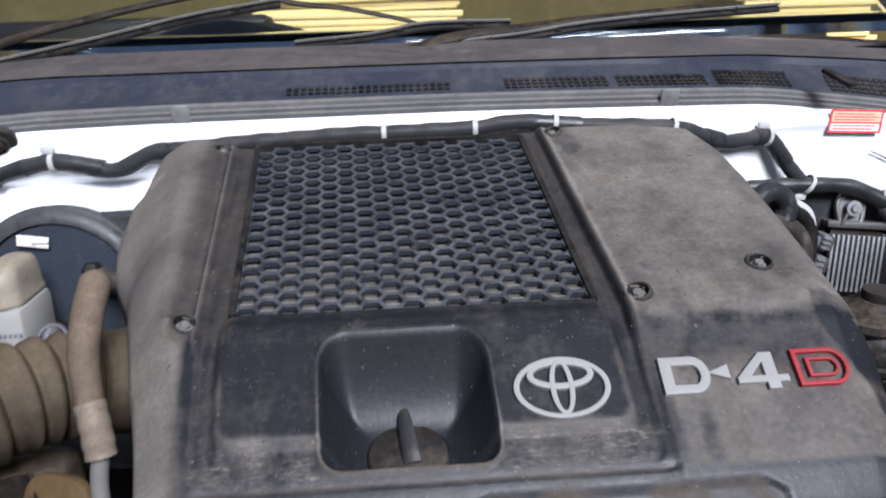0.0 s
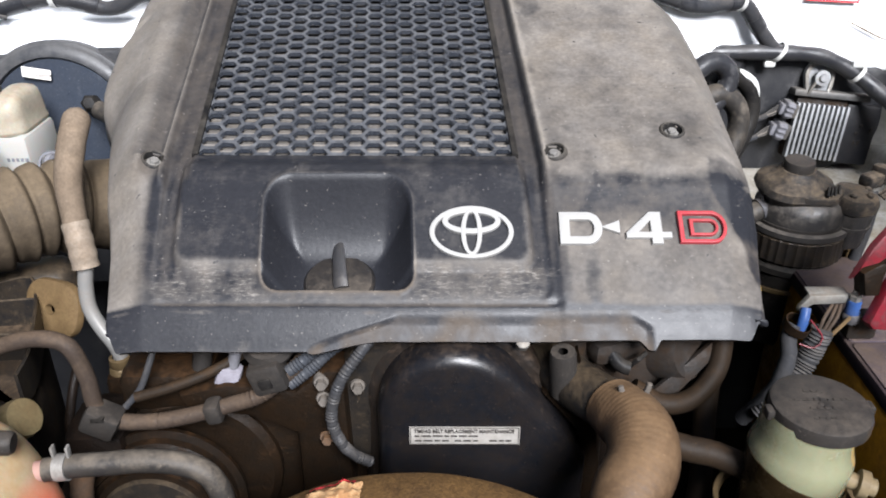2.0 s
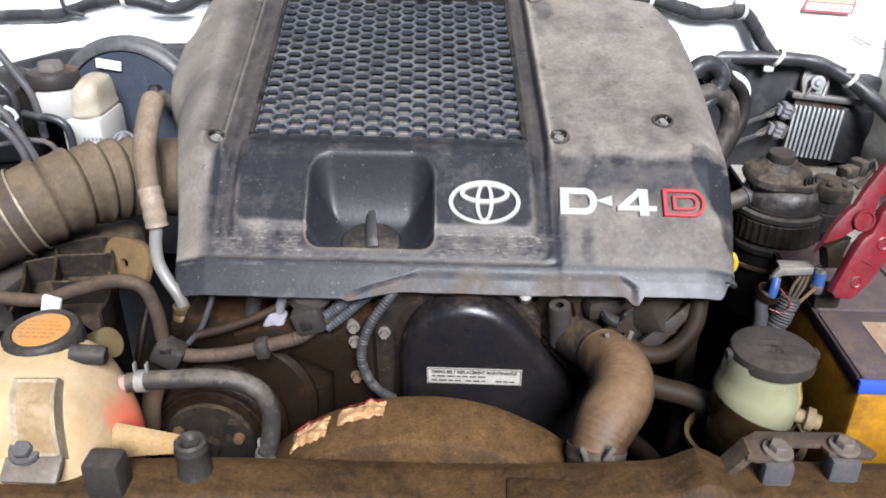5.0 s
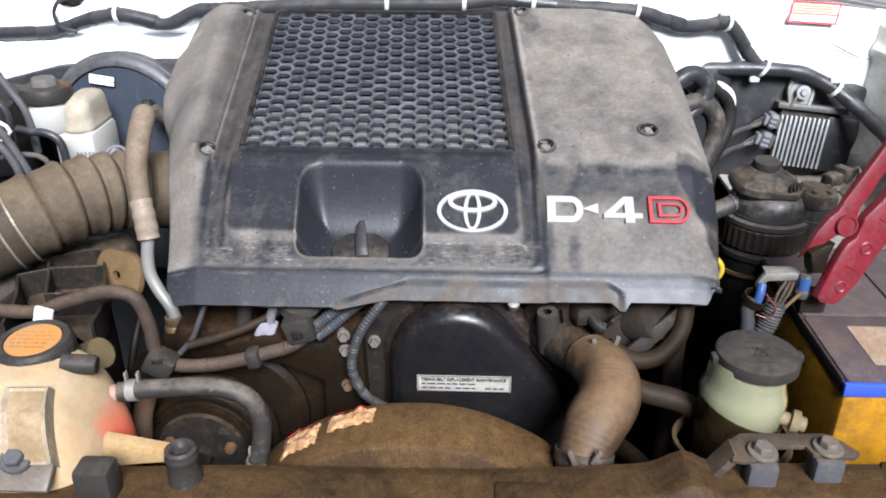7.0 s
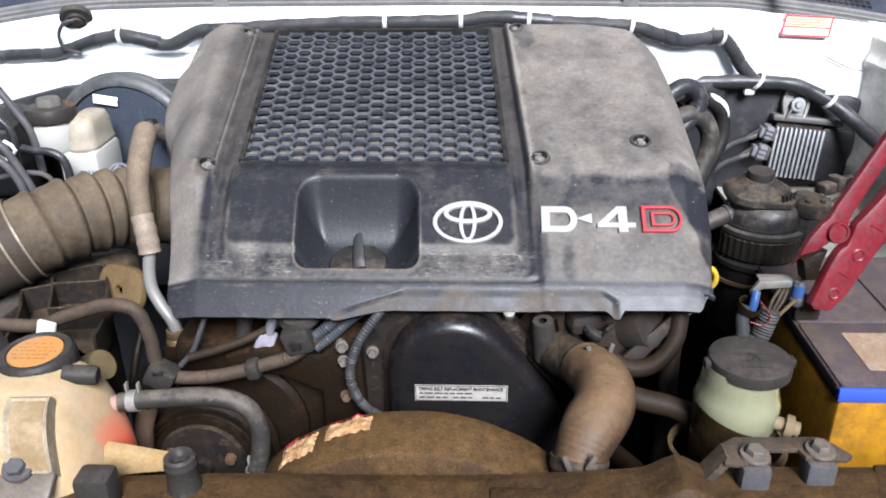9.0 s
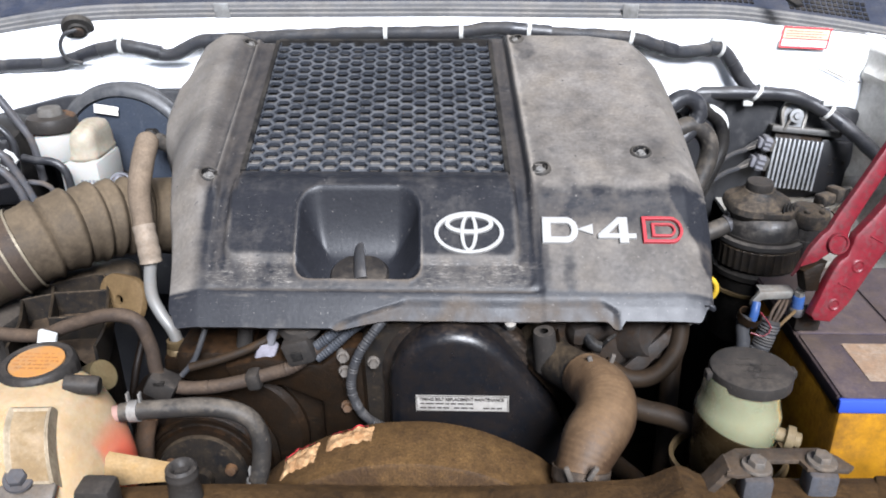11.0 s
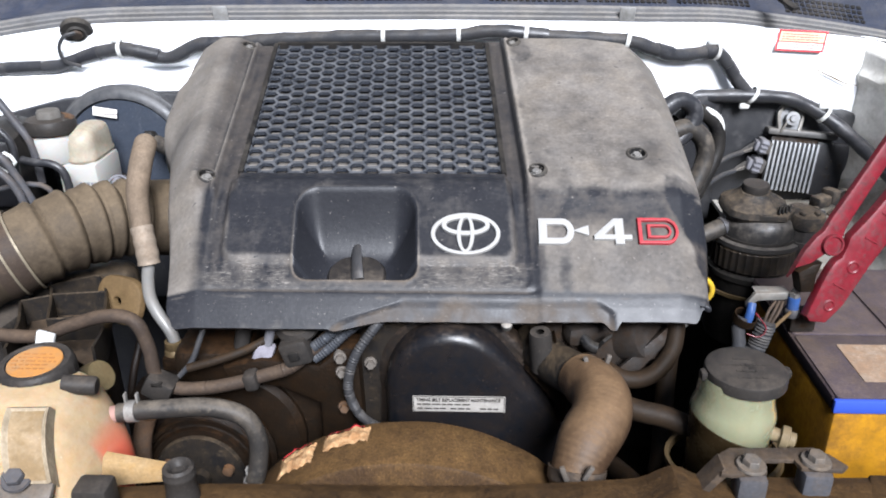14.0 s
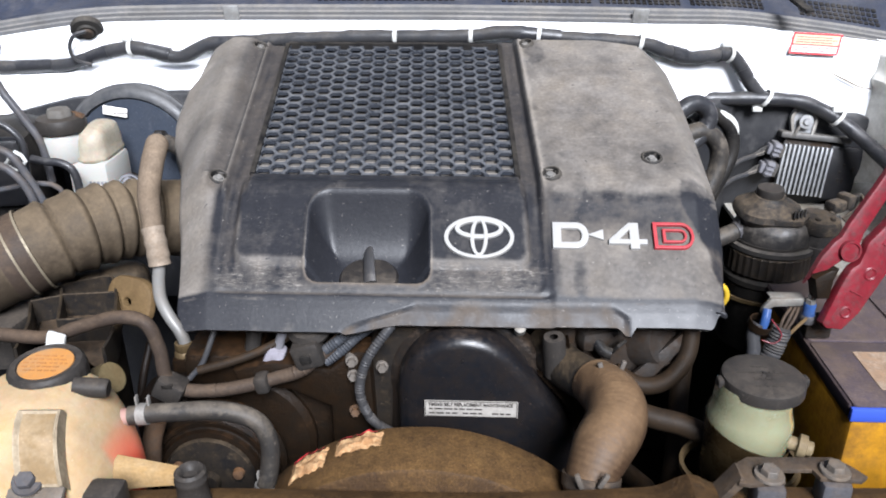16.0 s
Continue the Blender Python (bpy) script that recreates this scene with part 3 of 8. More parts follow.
def make_cowl():
    # ribbed rubber strip along the edge of the cowl
    bm = bmesh.new()
    ribs = [(-0.012, -0.008), (-0.013, -0.003), (-0.009, -0.001), (-0.010, 0.003), (-0.006, 0.005), (-0.006, 0.009), (0.0, 0.012), (0.010, 0.010), (0.016, 0.008), (0.016, -0.006), (0.0, -0.012)]
    xs = span(-0.78, 0.70, 110)
    rings = [[bm.verts.new((x, yfw(x) + 0.018 + p, sum(seal_path(x + o) for o in (-0.04, 0, 0.04)) / 3 + q)) for p, q in ribs] for x in xs]
    n = len(ribs)
    for a, b in zip(rings, rings[1:]):
        for j in range(n):
            bm.faces.new((a[j], a[(j + 1) % n], b[(j + 1) % n], b[j]))
    bm.faces.new(rings[0])
    bm.faces.new(rings[-1][::-1])
    seal = single("trim_weatherstrip", bm, M_SEAL, (0, 0.34, 1.27), "grey ribbed rubber weatherstrip along the cowl edge", "weatherstrip", kind="structure", sharp=25)
    for x in (-0.322, 0.254):
        b = box(bmesh.new(), (x, 0.322, seal_path(x) + 0.002), (0.022, 0.004, 0.022), 0.0015, Matrix.Rotation(0.3, 3, "X"))
        part("tape", b, M_TAPE, seal, "frayed pale tape")

    cowl = thing("cowl_panel", (0, 0.42, 1.29), "blue-black plastic cowl panel with vent slots below the windscreen", "cowl panel")
    bm = bmesh.new()
    prof = [(0.334, 1.280), (0.346, 1.292), (0.372, 1.302), (0.398, 1.316), (0.402, 1.322), (0.42, 1.325), (0.47, 1.334), (0.52, 1.342), (0.545, 1.340), (0.56, 1.325)]

    def place(x, k):
        y = lerp_table(range(len(prof)), [p[0] for p in prof], k)
        z = lerp_table(range(len(prof)), [p[1] for p in prof], k) + (sum(seal_path(x + o) for o in (-0.04, 0, 0.04)) / 3 - 1.281) * (1 - 0.45 * smooth(1.0, 4.0, k))
        z -= 0.004 * smooth(-0.25, -0.4, x) * smooth(0.5, 1.5, k) * smooth(3, 2, k)
        return Vector((x, y + 0.015 * smooth(0.3, 0.6, -x) + yfw(max(x, 0)) - 0.318, z))

    sheet(bm, span(-0.78, 0.70, 90), span(0, len(prof) - 1, 46), place)
    body = part("panel", bm, M_COWL, cowl, sharp=30)
    bm = bmesh.new()
    sheet(bm, span(-0.76, 0.69, 80), span(4.1, 7.0, 14), lambda x, k: place(x, k) + Vector((0, 0, 0.0025)))
    part("rear_strip", bm, M_COWLDUST, cowl, "dusty grey-brown rear strip")
    # rows of vent slots
    for x0, x1, rows in ((-0.205, -0.005, (0.35, 0.75)), (0.06, 0.19, (0.3, 0.62, 0.94)), (0.20, 0.32, (0.3, 0.62, 0.94)), (0.335, 0.462, (0.3, 0.62, 0.94, 1.2)), (0.515, 0.64, (0.3, 0.62, 0.94, 1.2))):
        bm = bmesh.new()
        for row in rows:
            n = int((x1 - x0) / 0.0085)
            for i in range(n):
                x = x0 + (x1 - x0) * (i + 0.5) / n
                k = 1.1 + row
                p = place(x, k)
                slope = (place(x, k + 0.1) - place(x, k - 0.1)).normalized()
                box(bm, p, (0.0058, 0.006, 0.0035), 0, Matrix((Vector((1, 0, 0)), slope, Vector((1, 0, 0)).cross(slope))).transposed())
        part("vent_grid", bm, M_BLACK, cowl, "row of small black vent slots")
    bm = box(bmesh.new(), (0.49, 0.375, 1.291), (0.016, 0.045, 0.006), 0.002, Matrix.Rotation(0.5, 3, "Z") @ Matrix.Rotation(0.4, 3, "X"))
    part("clip_recess", bm, M_BLACK, cowl)

    # wipers
    def wiper(pivot, arm, blade, label, reach=0.0072):
        w = thing("windscreen_wiper", pivot, label, "wiper", "wipers on the windscreen")
        bm = tube(bmesh.new(), [pivot] + arm, reach, 12, 0.015, lambda s, l: 1.45 - 0.85 * s / l, 0.6)
        part("arm", bm, M_BLACKDUSTY, w)
        bm = lathe(bmesh.new(), [(0, 0.012), (0.013, 0.010), (0.017, 0), (0.017, -0.02), (0, -0.02)], pivot, (0, -0.3, 1), 16)
        part("pivot_cap", bm, M_RUST, w)
        part("blade", tube(bmesh.new(), blade, 0.0065, 8, 0.02, flat=0.55), M_BLACK, w)
        lift = Vector((0, -0.003, 0.007))
        part("blade_spine", tube(bmesh.new(), [Vector(q) + lift for q in blade], 0.0024, 6, 0.02), M_STEEL, w, "thin pale wiper spine")
        for k in range(1, len(blade)):
            q = (Vector(blade[k - 1]) + Vector(blade[k])) / 2 + lift * 0.6
            part("blade_claw", box(bmesh.new(), q, (0.012, 0.006, 0.010), 0.002), M_BLACK, w)

    wiper((-0.0875, 0.485, 1.3208), [(-0.03, 0.502, 1.338), (0.0175, 0.520, 1.349), (0.1145, 0.550, 1.357), (0.216, 0.570, 1.366), (0.391, 0.600, 1.378)],
          [(-0.055, 0.500, 1.3150), (0.0097, 0.515, 1.3358), (0.112, 0.535, 1.3452), (0.211, 0.550, 1.3571), (0.36, 0.574, 1.366), (0.509, 0.600, 1.372)], "black wiper arm with rusty pivot on the cowl", 0.0085)
    wiper((-0.75, 0.52, 1.316), [(-0.55, 0.535, 1.375), (-0.312, 0.570, 1.4195), (-0.2077, 0.572, 1.401), (-0.1368, 0.572, 1.392), (-0.0547, 0.572, 1.374), (-0.03, 0.572, 1.365)],
          [(-0.213, 0.570, 1.3420), (-0.103, 0.570, 1.3500), (-0.022, 0.572, 1.3625), (0.099, 0.575, 1.362)], "black wiper arm lying on the windscreen glass", 0.0060)
    wiper((-0.78, 0.50, 1.300), [(-0.69, 0.515, 1.318), (-0.611, 0.530, 1.3330)],
          [(-0.611, 0.530, 1.3330), (-0.471, 0.535, 1.3590), (-0.348, 0.540, 1.3840), (-0.226, 0.545, 1.4010)], "slim wiper blade rising over the windscreen glass", 0.0060)

    # windscreen, dashboard, straw screen behind the car
    bm = bmesh.new()
    sheet(bm, span(-0.74, 0.74, 30), span(0, 1, 20), lambda x, k: Vector((x, 0.59 + 0.75 * k + 0.10 * (x / 0.7) ** 2 * 0 - 0.02 * (1 - (x / 0.74) ** 2), 1.335 + 0.45 * k)))
    pane = single("window_1", bm, M_GLASS, (0, 0.55, 1.335), "clear laminated windscreen glass above the cowl", "windscreen", kind="structure")
    pane.visible_shadow = False
    s = pane.modifiers.new("thickness", "SOLIDIFY")
    s.thickness = 0.005
    bm = bmesh.new()
    sheet(bm, span(-0.72, 0.72, 40), span(0.56, 1.5, 30), lambda x, y: Vector((x, y, 1.315 - 0.02 * smooth(0.9, 1.4, y) + 0.06 * math.exp(-((x + 0.4) / 0.16) ** 2) * smooth(0.75, 1.0, y))))
    single("dashboard", bm, M_CARDARK, (0, 1.0, 1.3), "dark dashboard top seen through the windscreen", "dashboard")
    bm = box(bmesh.new(), (0, 1.51, 0.92), (1.44, 0.02, 0.75), 0.004)
    single("wall_cabin", bm, M_CARDARK, (0, 1.5, 0.55), "dark trim behind the dashboard", "cabin wall", kind="structure")
    bm = bmesh.new()
    box(bm, (-0.80, 1.62, 0.68), (0.82, 0.16, 1.385), 0.03)
    single("front_seat", bm, M_CARDARK, (-0.80, 1.62, 0.0), "dark brown trim of the front seat behind the windscreen", "seat", "front seats")
    bm = bmesh.new()
    box(bm, (0.62, 1.62, 0.66), (0.98, 0.16, 1.30), 0.03)
    single("front_seat", bm, M_CARDARK, (0.62, 1.62, 0.0), "dark brown trim of the front seat behind the windscreen", "seat", "front seats")
    for x0, x1 in ((-0.95, 0.42), (2.3, 3.3)):
        bm = bmesh.new()
        z = 0.02
        while z < 1.75:
            h = random.uniform(0.025, 0.05)
            box(bm, ((x0 + x1) / 2 + random.uniform(-0.05, 0.05), 5.0 + random.uniform(-0.02, 0.02), z + h / 2), (x1 - x0, 0.04, h), 0.008, Matrix.Rotation(random.uniform(-0.012, 0.012), 3, "Y"))
            z += h + 0.004
        single("straw_screen", bm, M_STRAW, ((x0 + x1) / 2, 5, 0), "sunlit yellow straw screen standing behind the car", "screen", "straw screens")


make_cowl()


# ---- engine cover ----
def shear(x, y):
    return x - 0.055 * (y + 0.07)


PROF_Y, PROF_Z = (-0.216, -0.187, -0.088, 0.20, 0.30), (1.063, 1.105, 1.176, 1.261, 1.288)


def cover_base(y):
    """Side view of the cover, its creases eased."""
    w = 1.0 + 0.9 * smooth(-0.150, -0.172, y)
    return sum(lerp_table(PROF_Y, PROF_Z, y + o * w) for o in (-0.006, -0.003, 0, 0.003, 0.006)) / 5


GX0, GX1, GY0, GY1 = -0.200, 0.069, -0.067, 0.204
SX0, SX1, SY0, SY1 = -0.1375, -0.0195, -0.1730, -0.0935


def rr_dist(x, y, x0, x1, y0, y1, r):
    """How far a point lies inside a rectangle with rounded corners."""
    dx = abs(x - (x0 + x1) / 2) - (x1 - x0) / 2 + r
    dy = abs(y - (y0 + y1) / 2) - (y1 - y0) / 2 + r
    return -(math.hypot(max(dx, 0), max(dy, 0)) + min(max(dx, dy), 0) - r)


def cover_left(y):
    return lerp_table((-0.22, -0.177, -0.127, -0.062, -0.012, 0.02, 0.045, 0.065, 0.10, 0.145, 0.157, 0.165, 0.22), (-0.246, -0.251, -0.263, -0.280, -0.296, -0.304, -0.316, -0.327, -0.333, -0.333, -0.329, -0.320, -0.312), y)


def cover_shoulder(y):
    return lerp_table((-0.22, -0.176, -0.10, -0.06, 0.05, 0.21), (-0.218, -0.224, -0.240, -0.252, -0.268, -0.288), y)


def cover_right(y):
    return lerp_table((-0.22, -0.194, -0.161, -0.121, 0.05, 0.11, 0.16, 0.19, 0.22), (0.250, 0.253, 0.259, 0.266, 0.266, 0.264, 0.260, 0.252, 0.235), y)


FIXINGS = ((-0.234, -0.074), (0.102, -0.071), (0.208, -0.042), (-0.250, 0.196), (0.087, 0.196))


def scoop(xs, y):
    """Distance inside the filler opening, with wide upper and tighter lower corners."""
    top = rr_dist(xs, y, SX0, SX1, SY0 - 0.06, SY1, 0.022)
    return min(top, rr_dist(xs, y, SX0, SX1, SY0, SY1 + 0.05, 0.012)), top


def skirt_recess(xs, y):
    """Distance inside the shallow arched recess of the lower skirt."""
    left = -0.030 - 0.075 * smooth(-0.187, -0.207, y) ** 0.8
    return min(xs - left, 0.163 - 0.016 * smooth(-0.196, -0.187, y) - xs, -0.1875 - y)


def cover_height(x, y):
    xs = x + 0.055 * (y + 0.07)
    z = cover_base(y)
    up = smooth(-0.102, -0.090, y)
    # right-hand deck stands proud of the middle, its edge rounded
    z += 0.0065 * smooth(0.0875, 0.0935, xs) * smooth(-0.128, -0.072, y) + 0.0012 * math.exp(-((xs - 0.0945) / 0.003) ** 2) * up
    z += 0.0015 * smooth(0.090, 0.098, xs) * (1 - up)
    # channel beside the grille with a thin ridge, then a slope up to the flank
    z -= 0.003 * smooth(-0.225, -0.221, xs) * smooth(-0.201, -0.205, xs) * up
    z += 0.0022 * math.exp(-((xs + 0.2275) / 0.0018) ** 2) * up
    z += 0.0075 * smooth(-0.231, -0.250, xs) * up
    z -= 0.003 * smooth(0.070, 0.073, xs) * smooth(0.090, 0.087, xs) * up * smooth(0.214, 0.206, y)
    # raised front panel with a crisp rounded rim, a gutter round it and a ledge below
    d = rr_dist(xs, y, -0.2065, 0.0735, -0.1575, -0.02, 0.010)
    z += 0.0038 * smooth(-0.0035, 0.0015, d) * smooth(-0.070, -0.085, y)
    gutter = rr_dist(xs, y, -0.223, 0.0895, -0.1815, 0.0, 0.014)
    z -= 0.0030 * smooth(-0.001, 0.003, gutter) * (1 - smooth(-0.005, -0.001, d)) * (0.3 + 0.7 * (1 - smooth(-0.115, -0.166, y))) * smooth(-0.072, -0.09, y)
    z -= 0.0016 * math.exp(-((y + 0.1815) / 0.0016) ** 2) * smooth(-0.225, -0.21, xs) * smooth(0.10, 0.085, xs)
    # crease across the bulged flank
    z -= 0.0018 * math.exp(-((y - 0.036 - 0.09 * (xs + 0.28)) / 0.0025) ** 2) * smooth(-0.250, -0.262, xs)
    # filler scoop: a rounded bowl with a sharp front lip
    d, top = scoop(xs, y)
    if d > -0.006:
        floor = 1.092 + 0.30 * (y + 0.17)
        bowl = 1 - (1 - min(1.0, max(0.0, top - 0.0005) / 0.040)) ** 2.6
        cut = smooth(-0.0005, 0.0015, d)
        z = z + (min(floor, z) - z) * bowl * cut + 0.0009 * math.exp(-((d + 0.0018) / 0.0016) ** 2)
    # arched recess in the lower skirt
    z -= 0.0035 * smooth(0, 0.005, skirt_recess(xs, y))
    # flanks
    ease = 0.15 + 0.85 * smooth(-0.203, -0.115, y)
    e = cover_shoulder(y) - x
    if e > 0:
        bulge = smooth(0.030, 0.075, y)
        z -= ((0.55 - 0.08 * bulge) * e + (14 - 9.5 * bulge) * e * e) * ease
        z -= 0.006 * math.exp(-((y - 0.160 + 0.25 * (e - 0.03)) / 0.004) ** 2) * smooth(0.012, 0.03, e)
    e = x - (cover_right(y) - 0.024)
    if e > 0:
        z -= (0.62 * min(e, 0.02) + 60 * max(0.0, e - 0.014) ** 2) * ease
    z -= 0.012 * smooth(0.205, 0.222, y) * (1 - 0.8 * smooth(0.062, 0.070, xs) * smooth(0.096, 0.090, xs))
    return z + 0.0005 * noise.noise(Vector((x * 30, y * 30, 3)))


def cover_dust(x, y):
    """How thick the dust lies on the cover, and how brown it is."""
    xs = x + 0.055 * (y + 0.07)
    w1 = noise.noise(Vector((x * 17, y * 17, 1)))
    w2 = noise.noise(Vector((x * 60, y * 60, 5)))
    w3 = noise.noise(Vector((x * 210, y * 260, 9)))
    streak = noise.noise(Vector((x * 150, y * 14, 2)))
    up = smooth(-0.100, -0.090, y)
    deck = smooth(0.090, 0.096, xs) if y > -0.10 else smooth(0.094 + 0.004 * w2, 0.106, xs)
    left = smooth(-0.233 + 0.004 * w2, -0.262, xs) if y > -0.075 else smooth(-0.222 + 0.004 * w2, -0.243, xs)
    a = 0.11 + 0.07 * w1 + 0.05 * streak * (1 - max(deck, left))
    mud = flake = 0.0
    # deck and flank carry the thick dust
    w4 = noise.noise(Vector((x * 34 + 7, y * 13, 11)))
    a += (0.50 + 0.10 * smooth(-0.05, 0.2, y) + 0.18 * w1 + 0.17 * w2 + 0.12 * w3 + 0.10 * w4) * deck
    a -= 0.34 * deck * smooth(0.10, 0.45, w4 + 0.5 * w2) * smooth(0.150, 0.120, xs)
    a += (0.62 + 0.18 * w1) * left
    # stain across the deck under its crease, reaching the flank
    st = deck * smooth(-0.138 + 0.03 * w1 + 0.005 * w2, -0.112, y) * smooth(-0.089 + 0.010 * w1 + 0.003 * w2, -0.099 + 0.006 * w1, y)
    a -= 0.52 * st * (0.85 + 0.8 * w2)
    a -= 0.30 * deck * smooth(-0.140, -0.165, y) * (0.4 + w1 + w2)
    # wet-looking stain running over the flank
    edge = smooth(0.226 + 0.010 * w2, 0.232 + 0.010 * w2, xs + 0.35 * (y + 0.10)) * smooth(-0.168 + 0.02 * w2, -0.160, y) * smooth(-0.074, -0.082 + 0.006 * w2, y)
    a -= 0.36 * edge
    mud = max(mud, 0.55 * edge, 0.45 * st)
    # bare borders of the grille and the slope beside them
    if up > 0:
        slope = smooth(-0.247, -0.243, xs) * smooth(-0.229, -0.232, xs)
        strip = smooth(-0.228, -0.224, xs) * smooth(-0.199, -0.201, xs) + smooth(0.0695, 0.071, xs) * smooth(0.090, 0.087, xs)
        a = a + up * (slope * (0.40 + 0.12 * streak - a) * 0.7 + strip * (0.24 + 0.10 * streak - a))
        mud = up * (0.30 * slope + 0.45 * strip)
        a += 0.45 * up * (math.exp(-((xs + 0.2275) / 0.0014) ** 2) + 0.8 * math.exp(-((xs - 0.0945) / 0.0030) ** 2))
    # gutters: dark streaks; rubbed rims of the panel; scratched pale ledge; brown groove
    if y < -0.070:
        d = rr_dist(xs, y, -0.2065, 0.0735, -0.1575, -0.02, 0.010)
        gut = smooth(-0.238, -0.228, xs) * smooth(0.106, 0.096, xs) * (1 - smooth(-0.004, -0.001, d)) * smooth(-0.078, -0.098, y) * smooth(-0.172, -0.160, y)
        a += gut * (0.13 + 0.26 * streak - a) * 0.85
        mud = max(mud, 0.35 * gut)
        a += 0.42 * math.exp(-((d + 0.0005) / 0.0030) ** 2) * smooth(-0.095, -0.13, y) * (0.7 + 0.6 * w2)
        mid = smooth(-0.228, -0.214, xs) * smooth(0.096 + 0.012 * w2, 0.076, xs)
        led = mid * smooth(-0.1555, -0.1600, y) * smooth(-0.1830, -0.1775, y)
        flake = led * (0.40 + 0.5 * w2) * smooth(-0.004, -0.010, scoop(xs, y)[0])
        a += led * (0.16 + 0.14 * w2 + 0.16 * w3 - a * 0.4)
        gro = mid * math.exp(-((y + 0.1835) / 0.0022) ** 2)
        a += gro * 0.35
        mud = max(mud, 0.5 * gro, 0.08 * led)
        a -= 0.03 * smooth(0.0, 0.006, d)
    # skirt nearly free of dust, its base tinted for sky reflection; the recess muddy
    sk = smooth(-0.1815, -0.1860, y)
    rec = smooth(-0.001, 0.003, skirt_recess(xs, y))
    rim = math.exp(-((y + 0.1870) / 0.0014) ** 2)
    a = a * (1 - sk) + sk * (-0.10 + 0.10 * w1 + 0.10 * w2 + 0.05 * w3 + rec * (0.34 + 0.25 * w2)) + 0.30 * rim * (0.7 + w2) + 0.16 * sk * smooth(-0.196, -0.2035, y) * (0.6 + w2)
    mud = max(mud, sk * rec * 0.95, rim * 0.3)
    d, top = scoop(xs, y)
    if d > -0.004:
        inside = smooth(-0.0008, 0.0006, d)
        low = smooth(-0.150, -0.174, y)
        a = a * (1 - inside) + inside * (-0.75 + 0.62 * low) + 0.30 * math.exp(-((d + 0.0016) / 0.0012) ** 2) * (0.25 + smooth(-0.12, -0.16, y))
        mud = max(mud, 0.6 * low)
    return a, mud, max(flake, 0.10 * (0.3 + w2) * smooth(0.0, -0.004, scoop(xs, y)[0]))


def cover_grid():
    """Columns as (blend from left edge, shifted x, blend to right edge) and rows, finer where the shape is finer."""
    cols = []
    for a, b, n in ((-0.238, -0.200, 26), (-0.200, -0.141, 24), (-0.141, -0.118, 20), (-0.118, -0.032, 34), (-0.032, -0.009, 20), (-0.009, 0.069, 28), (0.069, 0.108, 32), (0.108, 0.214, 44)):
        cols += [a + (b - a) * k / n for k in range(n)]
    cols.append(0.214)
    rows = []
    for a, b, n in ((-0.2055, -0.150, 62), (-0.150, -0.086, 50), (-0.086, GY0, 14), (GY0, 0.190, 84), (0.190, GY1, 8), (GY1, 0.216, 8)):
        rows += [a + (b - a) * k / n for k in range(n)]
    rows.append(0.216)
    return cols, rows


